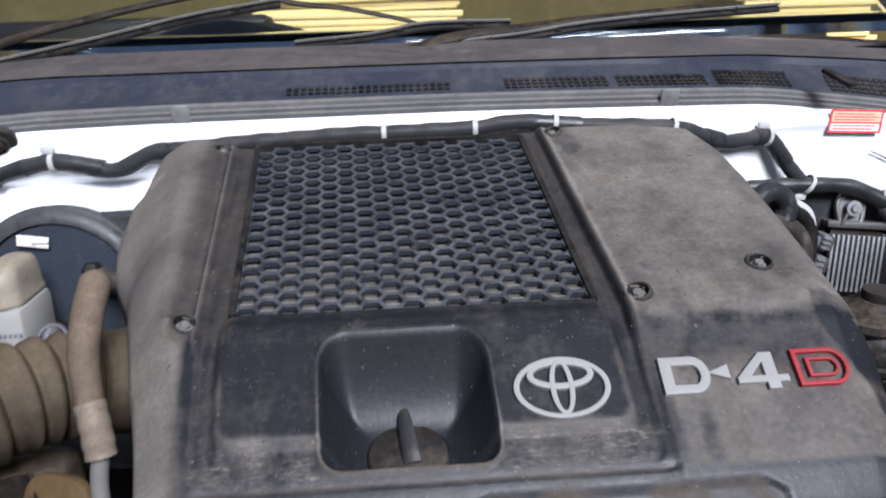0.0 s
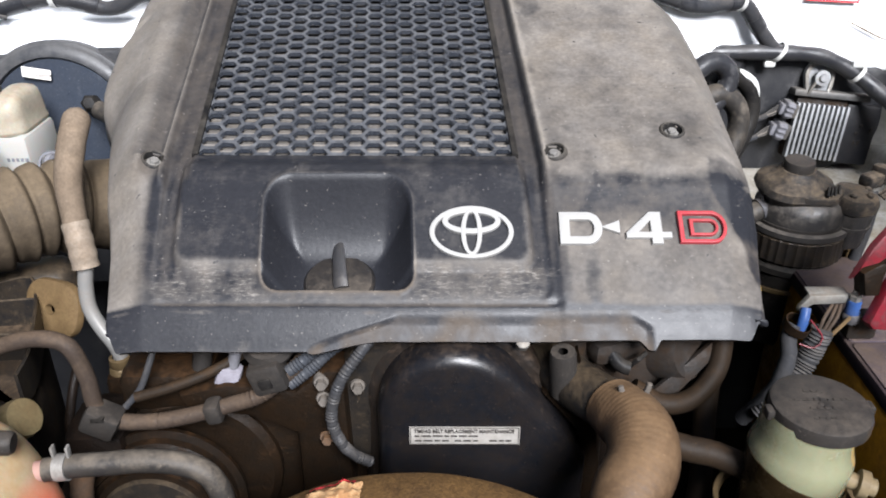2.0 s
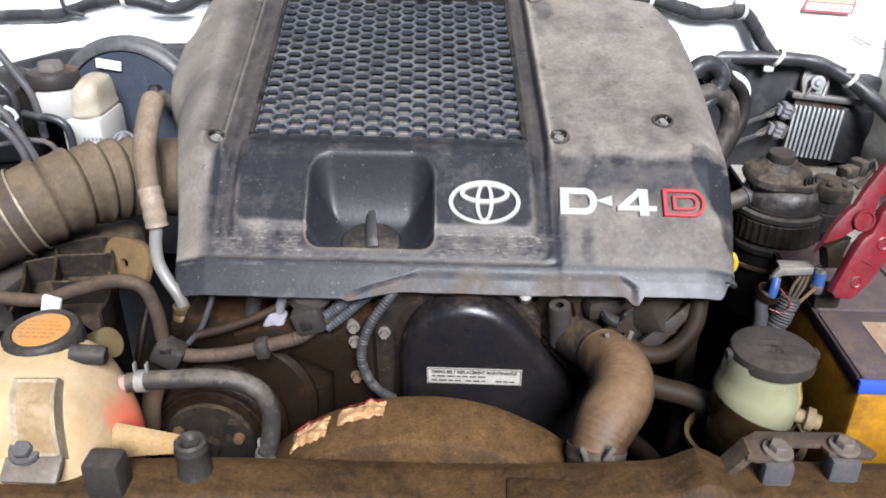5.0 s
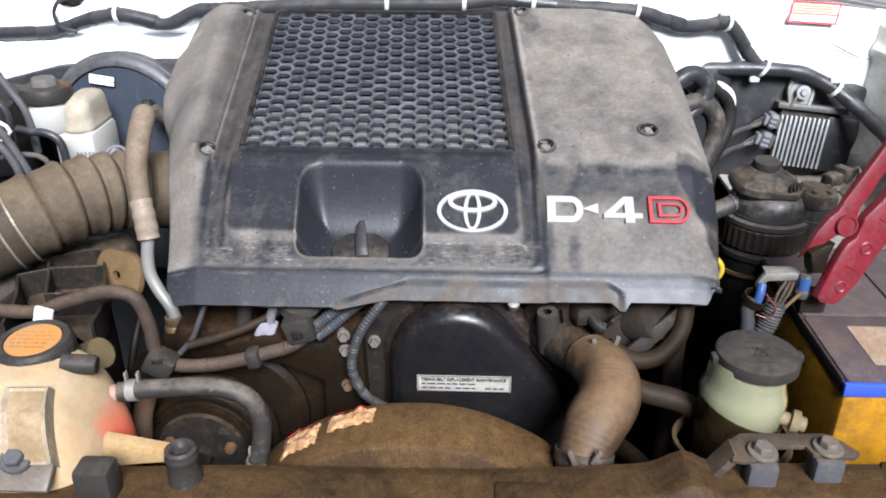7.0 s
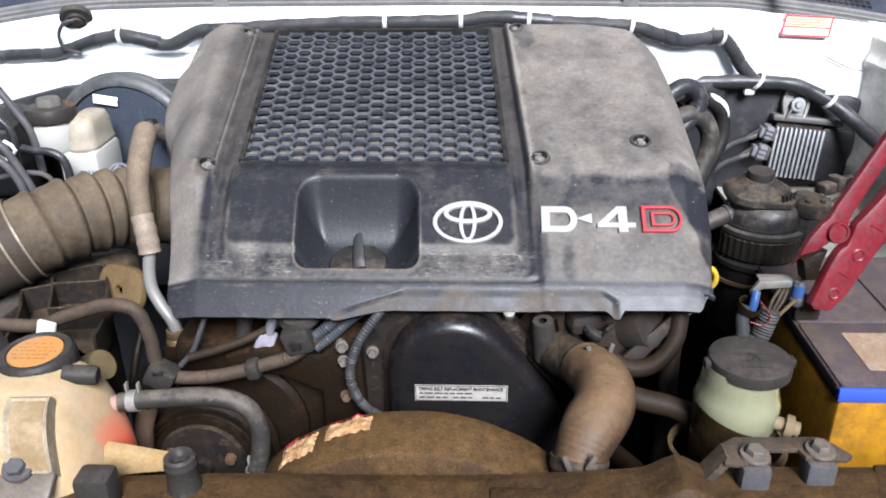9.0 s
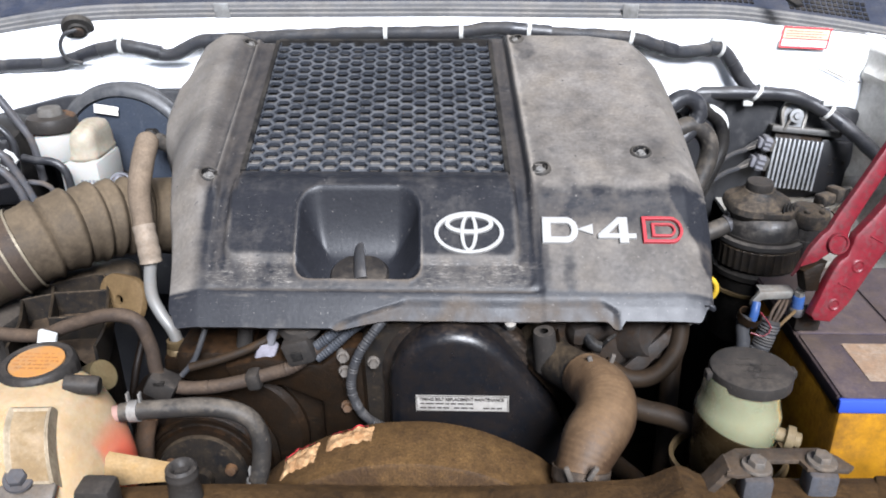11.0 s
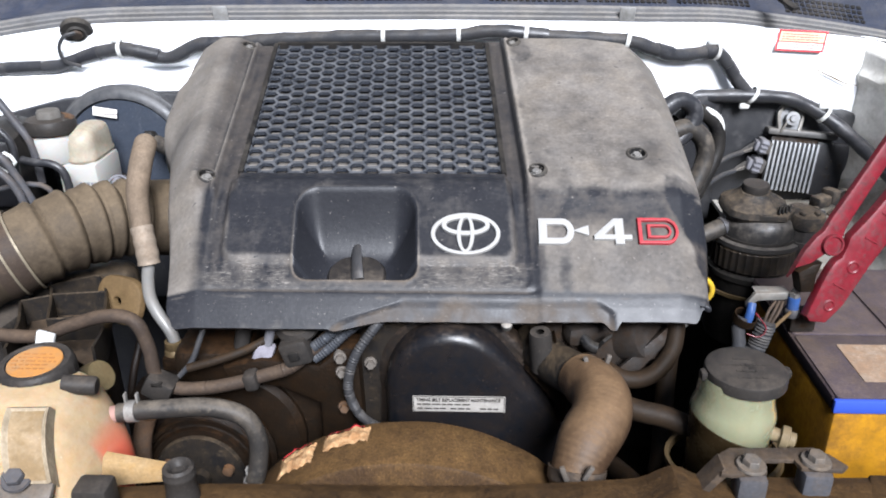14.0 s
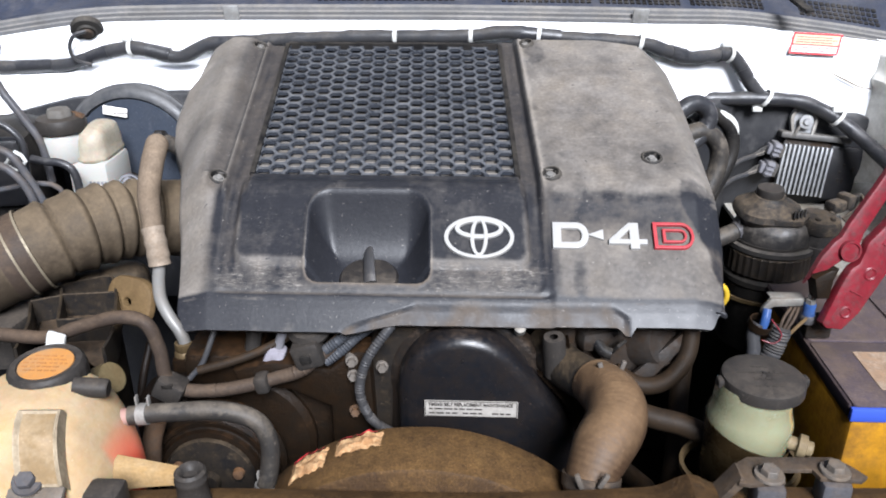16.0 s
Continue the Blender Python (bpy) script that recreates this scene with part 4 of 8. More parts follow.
def make_cover():
    cover = thing("engine_cover", (0, 0, 1.06), "dust-covered black plastic engine cover with a honeycomb grille", "engine cover")
    bm = bmesh.new()
    cols, ys = cover_grid()
    verts, dust, muds, flakes = [], [], [], []
    for j, y in enumerate(ys):
        row = []
        xl, xr = cover_left(y), cover_right(y)
        line = [shear(c, y) for c in cols]
        line = span(xl, line[0], 19)[:-1] + line + span(line[-1], xr, 25)[1:]
        nx = len(line)
        for i in range(-2, nx + 2):
            x = line[min(nx - 1, max(0, i))]
            s = (x - xl) / (xr - xl)
            yy = y
            f = smooth(-0.188, -0.2055, y)
            xs = x + 0.055 * (y + 0.07)
            if f > 0:
                arch = smooth(-0.110, -0.045, xs) * smooth(0.164, 0.150, xs)
                yy += f * (0.0062 * arch + 0.0050 * smooth(0.163, 0.168, xs) + 0.009 * (1 - smooth(0.0, 0.022, min(s, 1 - s))) ** 2)
            b = 1 - (0.216 - y) / 0.06
            if b > 0:
                yy -= b * (0.030 * smooth(0.10, 0.262, x) ** 1.5 + 0.01 * smooth(-0.28, -0.33, x))
            z = cover_height(x, yy)
            keep = smooth(-0.200, -0.165, y)
            if i < 0:
                z -= (0.014, 0.034)[-i - 1] * (0.02 + 0.98 * keep)
                x -= (0.003, 0.004)[-i - 1] * (0.2 + 0.8 * keep)
            elif i >= nx:
                z -= (0.012, 0.028)[i - nx] * (0.02 + 0.98 * keep)
                x += (0.003, 0.004)[i - nx]
            row.append(bm.verts.new((x, yy, z)))
            a, mud, flake = cover_dust(x, yy)
            dust.append(a)
            muds.append(mud)
            flakes.append(flake)
        verts.append(row)
    w = nx + 4
    for j in range(len(ys) - 1):
        for i in range(w - 1):
            q = (verts[j][i], verts[j][i + 1], verts[j + 1][i + 1], verts[j + 1][i])
            c = (q[0].co + q[2].co) / 2
            xs = c.x + 0.055 * (c.y + 0.07)
            if GX0 < xs < GX1 and GY0 < c.y < GY1:
                continue
            if any(math.hypot(c.x - fx, (c.y - fy) * 1.05) < 0.0088 for fx, fy in FIXINGS):
                continue
            bm.faces.new(q)
    # folded lower lip
    lip = [bm.verts.new(v.co + Vector((0, 0.0035, -0.0035))) for v in verts[0]]
    for i in range(w - 1):
        bm.faces.new((verts[0][i], lip[i], lip[i + 1], verts[0][i + 1]))
    dust += [0.42] * w
    muds += [0.3] * w
    flakes += [0.0] * w
    loose = [v for v in bm.verts if not v.link_faces]
    bm.verts.index_update()
    drop = {v.index for v in loose}
    dust = [d for k, d in enumerate(dust) if k not in drop]
    muds = [d for k, d in enumerate(muds) if k not in drop]
    flakes = [d for k, d in enumerate(flakes) if k not in drop]
    bmesh.ops.delete(bm, geom=loose, context="VERTS")
    body = part("shell", bm, M_COVER, cover, sharp=60)
    for name, values in (("dust", dust), ("mud", muds), ("flake", flakes)):
        body.data.attributes.new(name, "FLOAT", "POINT").data.foreach_set("value", values)
    s = body.modifiers.new("thickness", "SOLIDIFY")
    s.thickness, s.offset = 0.003, -1

    # honeycomb
    bm = bmesh.new()
    cols, rows = 17, 16.5
    px, py = (GX1 - GX0) / cols, (GY1 - GY0) / rows

    def on(u, v, h):
        y = min(GY1, max(GY0, v))
        u = min(GX1, max(GX0, u))
        return Vector((shear(u, y), y, cover_base(y) + h))

    for i in range(-1, cols + 1):
        for j in range(-1, int(rows) + 2):
            cu = GX0 + px * (i + 0.5)
            cv = GY0 + py * (j + (0.5 if i % 2 else 0.0) + 0.25)
            if cu < GX0 - px * 0.6 or cu > GX1 + px * 0.6 or cv < GY0 - py * 0.55 or cv > GY1 + py * 0.55:
                continue
            pts = [(-2 / 3, 0), (-1 / 3, -0.5), (1 / 3, -0.5), (2 / 3, 0), (1 / 3, 0.5), (-1 / 3, 0.5)]
            outer = [bm.verts.new(on(cu + a * px, cv + b * py, -0.0015)) for a, b in pts]
            k = 0.76
            inner = [bm.verts.new(on(cu + a * px * 0.82, cv + b * py * k, -0.0015)) for a, b in pts]
            deep = [bm.verts.new(on(cu + a * px * 0.80, cv + b * py * 0.74, -0.0050)) for a, b in pts]
            for n in range(6):
                m = (n + 1) % 6
                for q in ((outer[n], outer[m], inner[m], inner[n]), (inner[n], inner[m], deep[m], deep[n])):
                    if len({tuple(round(c, 5) for c in v.co) for v in q}) > 2:
                        bm.faces.new(q)
    bmesh.ops.dissolve_degenerate(bm, dist=1e-6, edges=bm.edges)
    part("grille", bm, M_GRILLE, cover, "black honeycomb air grille", sharp=20)
    # frame round the opening
    for u0, u1, v0, v1 in ((GX0 - 0.004, GX0 + 0.001, GY0, GY1), (GX1 - 0.001, GX1 + 0.004, GY0, GY1), (GX0, GX1, GY1 - 0.001, GY1 + 0.004)):
        bm = bmesh.new()
        top = [bm.verts.new((shear(u, v), v, cover_base(v) + 0.0015)) for u, v in ((u0, v0), (u1, v0), (u1, v1), (u0, v1))]
        low = [bm.verts.new(v.co - Vector((0, 0, 0.016))) for v in top]
        bm.faces.new(top)
        for n in range(4):
            bm.faces.new((top[n], top[(n + 1) % 4], low[(n + 1) % 4], low[n]))
        part("grille_edge", bm, M_BLACK, cover, smooth=False)

    # badges
    up = Vector((0, 0.099, 0.071)).normalized()

    def plate(loops, at, depth, name, material, label):
        x, y = at
        o = Vector((x, y, cover_height(x, y) - 0.0008))
        part(name, prism(bmesh.new(), loops, o, (1, 0, 0), up, depth, 0.0007), material, cover, label, sharp=30)

    a, b = 0.0335, 0.0232
    plate([ellipse(0, 0, a, b, 64), ellipse(0, 0.0, a * 0.875, b * 0.85, 64)], (0.0315, -0.1365), 0.0040, "oval_badge_ring", M_CHROME, "satin silver oval ring")
    plate([ellipse(0, 0.0095, a * 0.70, b * 0.48, 48), ellipse(0, 0.0100, a * 0.56, b * 0.30, 48)], (0.0315, -0.1365), 0.0038, "oval_badge_bar", M_CHROME, "satin silver oval")
    plate([ellipse(0, 0.0, a * 0.255, b * 0.90, 48), ellipse(0, 0.0, a * 0.135, b * 0.76, 48)], (0.0315, -0.1365), 0.0042, "oval_badge_loop", M_CHROME, "satin silver upright oval")

    def dee(w, h, t, cut):
        r = h * 0.42
        o = [(0, 0), (w - r, 0)] + [(w - r + r * math.sin(q), h / 2 - (h / 2) * math.cos(q)) for q in span(0.15, math.pi - 0.15, 12)] + [(w - r, h), (0, h)]
        i = [(t * 1.25, t), (w - r, t)] + [(w - r + (r - t) * math.sin(q), h / 2 - (h / 2 - t) * math.cos(q)) for q in span(0.2, math.pi - 0.2, 10)] + [(w - r, h - t), (t * 1.25, h - t)]
        return [o, i]

    H = 0.0285
    plate(dee(0.0345, H, 0.0068, 0), (0.1015, -0.1435), 0.0045, "badge_letter", M_CHROME, "silver raised letter D")
    plate([[(0, 0), (0.0155, 0.0062), (0.0155, -0.0056)]], (0.1345, -0.1310), 0.0040, "badge_arrow", M_CHROME, "small silver arrowhead")
    four = [[(0, 0.0052), (0, 0.0095), (0.0195, H), (0.0290, H), (0.0290, 0.0105), (0.0365, 0.0105), (0.0365, 0.0052), (0.0290, 0.0052), (0.0290, 0), (0.0200, 0), (0.0200, 0.0052)], [(0.0105, 0.0105), (0.0200, 0.0105), (0.0200, 0.0205)]]
    plate(four, (0.1545, -0.1430), 0.0045, "badge_digit", M_CHROME, "silver raised digit 4")
    plate(dee(0.0385, H, 0.0030, 0), (0.1970, -0.1425), 0.0045, "badge_letter", M_REDBADGE, "red raised letter D")
    inner = [[(x * 0.60 + 0.0088, y * 0.52 + 0.0068) for x, y in loop] for loop in dee(0.0385, H, 0.0042, 0)]
    plate(inner, (0.1970, -0.1425), 0.0040, "badge_letter_inlay", M_REDBADGE, "red inner outline")

    # fixings
    for x, y in FIXINGS:
        z = cover_height(x, y)
        n = Vector((cover_height(x - 0.013, y) - cover_height(x + 0.013, y), cover_height(x, y - 0.013) - cover_height(x, y + 0.013), 0.026)).normalized()
        c = Vector((x, y, z))
        bm = lathe(bmesh.new(), [(0, -0.0046), (0.0076, -0.0046), (0.0082, -0.0010), (0.0086, 0.0016), (0.0096, 0.0022), (0.0108, 0.0014), (0.0118, -0.002)], c, n, 28)
        washer = part("fixing_cup", bm, M_COVERPLAIN, cover)
        bm = lathe(bmesh.new(), [(0, -0.0016), (0.0060, -0.0026), (0.0062, -0.0046)], c, n, 18)
        hex_head(bm, c - n * 0.0026, n, 0.0040, 0.0036)
        part("bolt", bm, M_DULLBOLT, washer, "dull zinc bolt")

    # core seen through the grille
    core = thing("intercooler", (0, 0.05, 1.10), "dull finned aluminium intercooler under the grille", "intercooler")
    for k in range(36):
        y = GY0 - 0.01 + 0.00821 * k
        z = cover_base(y) - 0.0092 - 0.0040 * smooth(0.02, 0.10, y - GY0)
        part("tube", box(bmesh.new(), (shear(-0.065, y), y, z), (0.30, 0.0036, 0.005), 0, Matrix.Rotation(0.29, 3, "X")), M_FINDUST, core, smooth=False)
    bm = bmesh.new()
    for k in range(30):
        y = GY0 - 0.005 + 0.29 * k / 30
        z = cover_base(y) - 0.0235
        n = 90
        vs = []
        for i in range(n + 1):
            x = -0.215 + 0.30 * i / n
            o = 0.0018 * (1 if i % 2 else -1)
            vs.append((bm.verts.new((shear(x, y), y - 0.0028 + o * 0.3, z + o)), bm.verts.new((shear(x, y), y + 0.0028 + o * 0.3, z + o + 0.0015))))
        for p, q in zip(vs, vs[1:]):
            bm.faces.new((p[0], q[0], q[1], p[1]))
    part("fins", bm, M_FIN, core, smooth=False)
    bm = bmesh.new()
    sheet(bm, span(-0.24, 0.11, 3), span(GY0 - 0.03, 0.23, 12), lambda x, y: Vector((shear(x, y), y, cover_base(y) - 0.040)))
    part("base_plate", bm, M_BLACK, core)

    # oil filler cap in the scoop
    cap = thing("oil_filler_cap", (-0.0755, -0.1335, 1.095), "black plastic oil filler cap with a raised grip in the scoop", "oil cap")
    c, n = Vector((-0.0755, -0.1405, 1.0985)), Vector((0, -0.28, 0.96)).normalized()
    bm = lathe(bmesh.new(), [(0.0355, -0.012), (0.0355, -0.001), (0.0342, 0.0005), (0.0330, -0.002), (0.0326, -0.010), (0.0300, -0.010), (0.0296, 0.003), (0.0270, 0.0062), (0.014, 0.0078), (0, 0.0080)], c, n, 44)
    part("cap_disc", bm, M_CAP, cap)
    bm = bmesh.new()
    P = [c + n * (0.0070 + 0.0060 * math.sin(math.pi * min(1.0, t * 1.15)) ** 0.6) + Vector((-0.004 + 0.007 * t, 0, 0)) + Vector((0, 0.96, 0.28)) * (0.040 - 0.056 * t) for t in span(0.0, 0.90, 9)]
    tube(bm, P, 0.0066, 10, 0.004, lambda s, l: 0.8 + 0.45 * s / l, 0.6)
    part("grip", bm, M_CAPGRIP, cap, "scuffed grey grip")


M_COVERPLAIN = mat("dusty_plastic_cup", (0.022, 0.022, 0.023), 0.5, DUST, 0.18, 1.0, 0.3)
M_DULLBOLT = mat("dull_zinc_bolt", (0.48, 0.46, 0.43), 0.5, (0.16, 0.13, 0.10), 0.2, 1.2, 0.1, metal=0.5)
M_FIN = mat("dark_core_fins", (0.05, 0.05, 0.052), 0.45, (0.12, 0.10, 0.085), 0.0, 1.2, metal=0.2)
M_FINDUST = mat("dusty_core_fins", (0.15, 0.14, 0.13), 0.5, (0.27, 0.235, 0.195), 0.15, 1.4, tone=1.0)
M_CAP = mat("worn_black_cap", (0.020, 0.019, 0.020), 0.36, (0.20, 0.16, 0.12), -0.06, 1.1, 0.20, specular=0.4)
M_CAPGRIP = mat("scuffed_grey_grip", (0.060, 0.060, 0.064), 0.34, (0.22, 0.19, 0.16), -0.02, 1.0, 0.15, specular=0.5)
make_cover()


# ---- engine under the cover ----
M_TANBOLT0 = mat("grimy_zinc_bolt", (0.30, 0.27, 0.24), 0.45, (0.18, 0.12, 0.07), 0.2, 1.4, 0.1, metal=0.4, bump=0.3)


def make_engine():
    eng = thing("engine_block", (0, 0, 0.45), "dark oily engine block and head under the cover", "engine")
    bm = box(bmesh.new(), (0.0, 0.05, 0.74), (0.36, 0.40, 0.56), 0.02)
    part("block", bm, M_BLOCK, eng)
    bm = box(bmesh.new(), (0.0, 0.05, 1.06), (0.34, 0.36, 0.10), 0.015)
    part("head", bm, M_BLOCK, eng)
    for x, y in FIXINGS:
        bm = lathe(bmesh.new(), [(0, -0.20), (0.006, -0.20), (0.006, 0.0), (0, 0.0)], (x * 0.98, y, cover_height(x, y) - 0.008), (0, 0, 1), 8)
        part("cover_stud", bm, M_RUST, eng)
    # castings that show below the front edge of the cover
    bm = bmesh.new()
    box(bm, (0.165, -0.135, 1.035), (0.13, 0.07, 0.055), 0.014, Matrix.Rotation(0.25, 3, "Y"))
    box(bm, (0.150, -0.165, 1.058), (0.05, 0.03, 0.022), 0.008, Matrix.Rotation(0.3, 3, "Z"))
    lathe(bm, [(0, 0.03), (0.022, 0.03), (0.028, 0.022), (0.030, -0.04), (0, -0.04)], (0.196, -0.150, 1.045), (0.5, -0.75, 0.35), 26)
    part("water_outlet", bm, M_CASTALU, eng, "stained grey alloy water outlet")
    bm = bmesh.new()
    tube(bm, [(0.142, -0.175, 1.060), (0.150, -0.185, 1.052), (0.158, -0.188, 1.050)], 0.006, 10)
    tube(bm, [(0.158, -0.185, 1.050), (0.163, -0.19, 1.060), (0.170, -0.185, 1.063)], 0.002, 8)
    part("hose_tail", bm, M_BLACK, eng)
    bm = prism(bmesh.new(), [[(0, 0), (0.055, 0.050), (0.062, 0.043), (0.020, -0.004)]], (0.172, -0.185, 1.020), (1, 0, 0), (0, 0.3, 1), 0.006, 0.0015)
    part("bracket", bm, M_CASTALU, eng, "pale alloy bracket")
    # left front casting with bolts
    bm = bmesh.new()
    out = [(-0.205, 1.025), (-0.165, 1.036), (-0.110, 1.030), (-0.085, 1.050), (-0.070, 1.050), (-0.066, 0.90), (-0.112, 0.90), (-0.112, 0.985), (-0.150, 1.003), (-0.20, 1.008)]
    prism(bm, [out], (0, -0.165, 0), (1, 0, 0), (0, 0, 1), 0.028, 0.006)
    part("side_casting", bm, M_RUSTDARK, eng, "grimy cast alloy bracket")
    for x, z, m in ((-0.088, 1.040, M_TANBOLT0), (-0.087, 1.024, M_TANBOLT0), (-0.087, 0.983, M_RUST), (-0.061, 1.025, M_TANBOLT0)):
        y = -0.192 if x < -0.07 else -0.178
        bm = lathe(bmesh.new(), [(0, 0.003), (0.0058, 0.003), (0.0066, 0), (0.0066, -0.004)], (x, y, z), (0.1, -1, 0.15), 20)
        hex_head(bm, Vector((x, y, z)), (0.1, -1, 0.15), 0.0046, 0.009)
        part("bolt", bm, m, eng, "flanged bolt head")
    bm = bmesh.new()
    prism(bm, [[(-0.075, 0.95), (0.01, 0.93), (0.02, 1.078), (-0.01, 1.088), (-0.055, 1.075), (-0.075, 1.045)]], (0, -0.152, 0), (1, 0, 0), (0, 0, 1), 0.026, 0.005)
    part("timing_back_plate", bm, M_BLACKDUSTY, eng)
    # orange-brown lower front
    bm = bmesh.new()
    box(bm, (-0.155, -0.13, 0.94), (0.22, 0.08, 0.13), 0.02)
    box(bm, (-0.22, -0.135, 1.015), (0.08, 0.09, 0.04), 0.012)
    part("front_casting", bm, M_RUSTDARK, eng, "rust-brown casting")
    bm = bmesh.new()
    tube(bm, [(-0.245, -0.12, 1.05), (-0.20, -0.125, 1.045), (-0.15, -0.13, 1.052), (-0.12, -0.13, 1.06)], 0.012, 12)
    tube(bm, [(-0.23, -0.10, 1.062), (-0.17, -0.11, 1.070), (-0.12, -0.11, 1.075)], 0.010, 12)
    part("fuel_rail", bm, M_BLACKDUSTY, eng)

    # timing belt cover
    tc = thing("timing_belt_cover", (0.02, -0.18, 0.90), "smooth black plastic timing belt cover with a small label", "belt cover")
    arc = [(0.018 + 0.062 * math.cos(a), 1.013 + 0.064 * math.sin(a)) for a in span(radians(38), radians(188), 22)]
    out = [(0.128, 0.86), (0.128, 0.965), (0.112, 0.995)] + arc + [(-0.046, 0.86)]
    bm = prism(bmesh.new(), [out], (0, -0.166, 0), (1, 0, 0), (0, 0, 1), 0.044, 0.012)
    part("shell", bm, M_BELTBLACK, tc, sharp=50)
    arc = [(0.018 + 0.074 * math.cos(a), 1.013 + 0.073 * math.sin(a)) for a in span(radians(40), radians(192), 24)]
    bm = prism(bmesh.new(), [[(0.150, 0.86), (0.146, 0.965), (0.128, 1.005)] + arc + [(-0.060, 0.86)]], (0, -0.158, 0), (1, 0, 0), (0, 0, 1), 0.022, 0.008)
    part("rim_flange", bm, M_FLANGE, tc, "brown-dusted outer flange", sharp=50)
    bm = prism(bmesh.new(), [[(0.104, 1.04), (0.118, 1.06), (0.138, 0.985), (0.150, 0.90), (0.128, 0.90), (0.122, 0.985), (0.09, 1.025)]], (0, -0.158, 0), (1, 0, 0), (0, 0, 1), 0.034, 0.005)
    part("side_flange", bm, M_RUSTDARK, tc)
    c = Vector((0.0265, -0.2112, 1.0005))
    lab = part("label_plate", box(bmesh.new(), c, (0.0885, 0.0008, 0.0185), 0.0003), M_LABELDIRTY, tc, "white sticker with lines of small print")
    bm = bmesh.new()
    for z, x0, x1 in ((0.0, -0.040, 0.010), (-0.0048, -0.040, -0.014), (-0.0048, -0.008, 0.012), (-0.0048, 0.020, 0.036)):
        x = x0
        while x < x1:
            w = random.uniform(0.003, 0.008)
            box(bm, c + Vector((min(x + w / 2, x1), -0.0006, z)), (w, 0.0004, 0.0014), 0)
            x += w + 0.0014
    for z in (0.0085, -0.0085):
        box(bm, c + Vector((0, -0.0006, z)), (0.086, 0.0004, 0.0006), 0)
    for x in (0.0432, -0.0432):
        box(bm, c + Vector((x, -0.0006, 0)), (0.0006, 0.0004, 0.017), 0)
    part("print", bm, M_INK, lab, "dark lines of illegible print", smooth=False)
    words = bpy.data.curves.new("words", "FONT")
    words.body, words.size, words.extrude, words.offset = "TIMING BELT REPLACEMENT MAINTENANCE", 0.0050, 0.0003, 0.00012
    flat = bpy.data.objects.new("words", words)
    scene.collection.objects.link(flat)
    bpy.context.view_layer.update()
    me = bpy.data.meshes.new_from_object(flat.evaluated_get(bpy.context.evaluated_depsgraph_get()))
    bpy.data.objects.remove(flat)
    bm = bmesh.new()
    bm.from_mesh(me)
    wide = max(v.co.x for v in bm.verts)
    bmesh.ops.transform(bm, verts=bm.verts, matrix=Matrix.Translation(c + Vector((-0.0405, -0.0007, 0.0034))) @ Matrix.Rotation(radians(90), 4, "X") @ Matrix.Scale(0.080 / wide, 4, (1, 0, 0)))
    part("heading", bm, M_INK, lab, "dark printed heading line", smooth=False)
    bm = lathe(bmesh.new(), [(0.003, 0), (0.0055, 0.001), (0.0055, 0.008), (0.003, 0.0095), (0, 0.0095)], (0.0705, -0.192, 1.076), (0, -0.6, 0.8), 18)
    part("bolt", bm, M_STEEL, tc, "pale capped bolt")
    bm = lathe(bmesh.new(), [(0.004, 0.018), (0.0095, 0.018), (0.0105, 0.015), (0.0110, -0.025), (0, -0.025), ], (0.1035, -0.196, 1.056), (-0.1, -0.1, 1), 22)
    part("sleeve", bm, M_GREYCAP, tc, "hollow grey plastic sleeve")

    # compressor clutch
    comp = thing("compressor_pulley", (-0.212, -0.2, 0.945), "dark rusty compressor pulley with grooved rim", "pulley")
    c = (-0.2215, -0.238, 0.934)
    prof = [(0.020, 0.006), (0.050, 0.004), (0.052, 0.0), (0.0545, -0.001), (0.056, 0.003), (0.060, 0.003)]
    for k in range(5):
        prof += [(0.0610, 0.001 - 0.005 * k), (0.0580, -0.0015 - 0.005 * k)]
    prof += [(0.060, -0.028), (0.066, -0.030), (0.066, -0.034), (0.030, -0.034)]
    part("rim", lathe(bmesh.new(), prof, c, (0, -1, 0.12), 56), M_RUSTDARK, comp)
    bm = lathe(bmesh.new(), [(0, 0.016), (0.010, 0.016), (0.012, 0.009), (0.043, 0.008), (0.045, 0.004), (0.045, 0.0)], c, (0, -1, 0.12), 40)
    part("clutch_plate", bm, M_BLACKDUSTY, comp)
    for k in range(3):
        a = radians(25 + 120 * k)
        p = Vector(c) + Vector((0.033 * math.cos(a), -0.011, 0.033 * math.sin(a)))
        part("rivet", lathe(bmesh.new(), [(0, 0.004), (0.005, 0.003), (0.0058, -0.002)], p, (0, -1, 0.1), 14), M_RUST, comp)
    bm = lathe(bmesh.new(), [(0.030, 0), (0.068, 0), (0.074, -0.006), (0.074, -0.06), (0, -0.06)], (-0.205, -0.185, 0.935), (0, -1, 0.1), 40)
    part("body", bm, M_RUSTDARK, comp, "rust-brown compressor body")


M_BELTBLACK = mat("smooth_black_belt_cover", (0.009, 0.010, 0.013), 0.30, (0.105, 0.070, 0.045), -0.12, 1.3, 0.16, big=20, bump=0.12, specular=0.30)
M_FLANGE = mat("brown_dusted_flange", (0.016, 0.014, 0.013), 0.34, (0.16, 0.10, 0.060), 0.05, 1.5, 0.30, big=40, specular=0.4)
M_RUSTDARK = mat("rust_brown_casting", (0.013, 0.009, 0.006), 0.5, (0.105, 0.048, 0.016), -0.06, 1.1, 0.22, big=22, metal=0.1, bump=0.7)
make_engine()


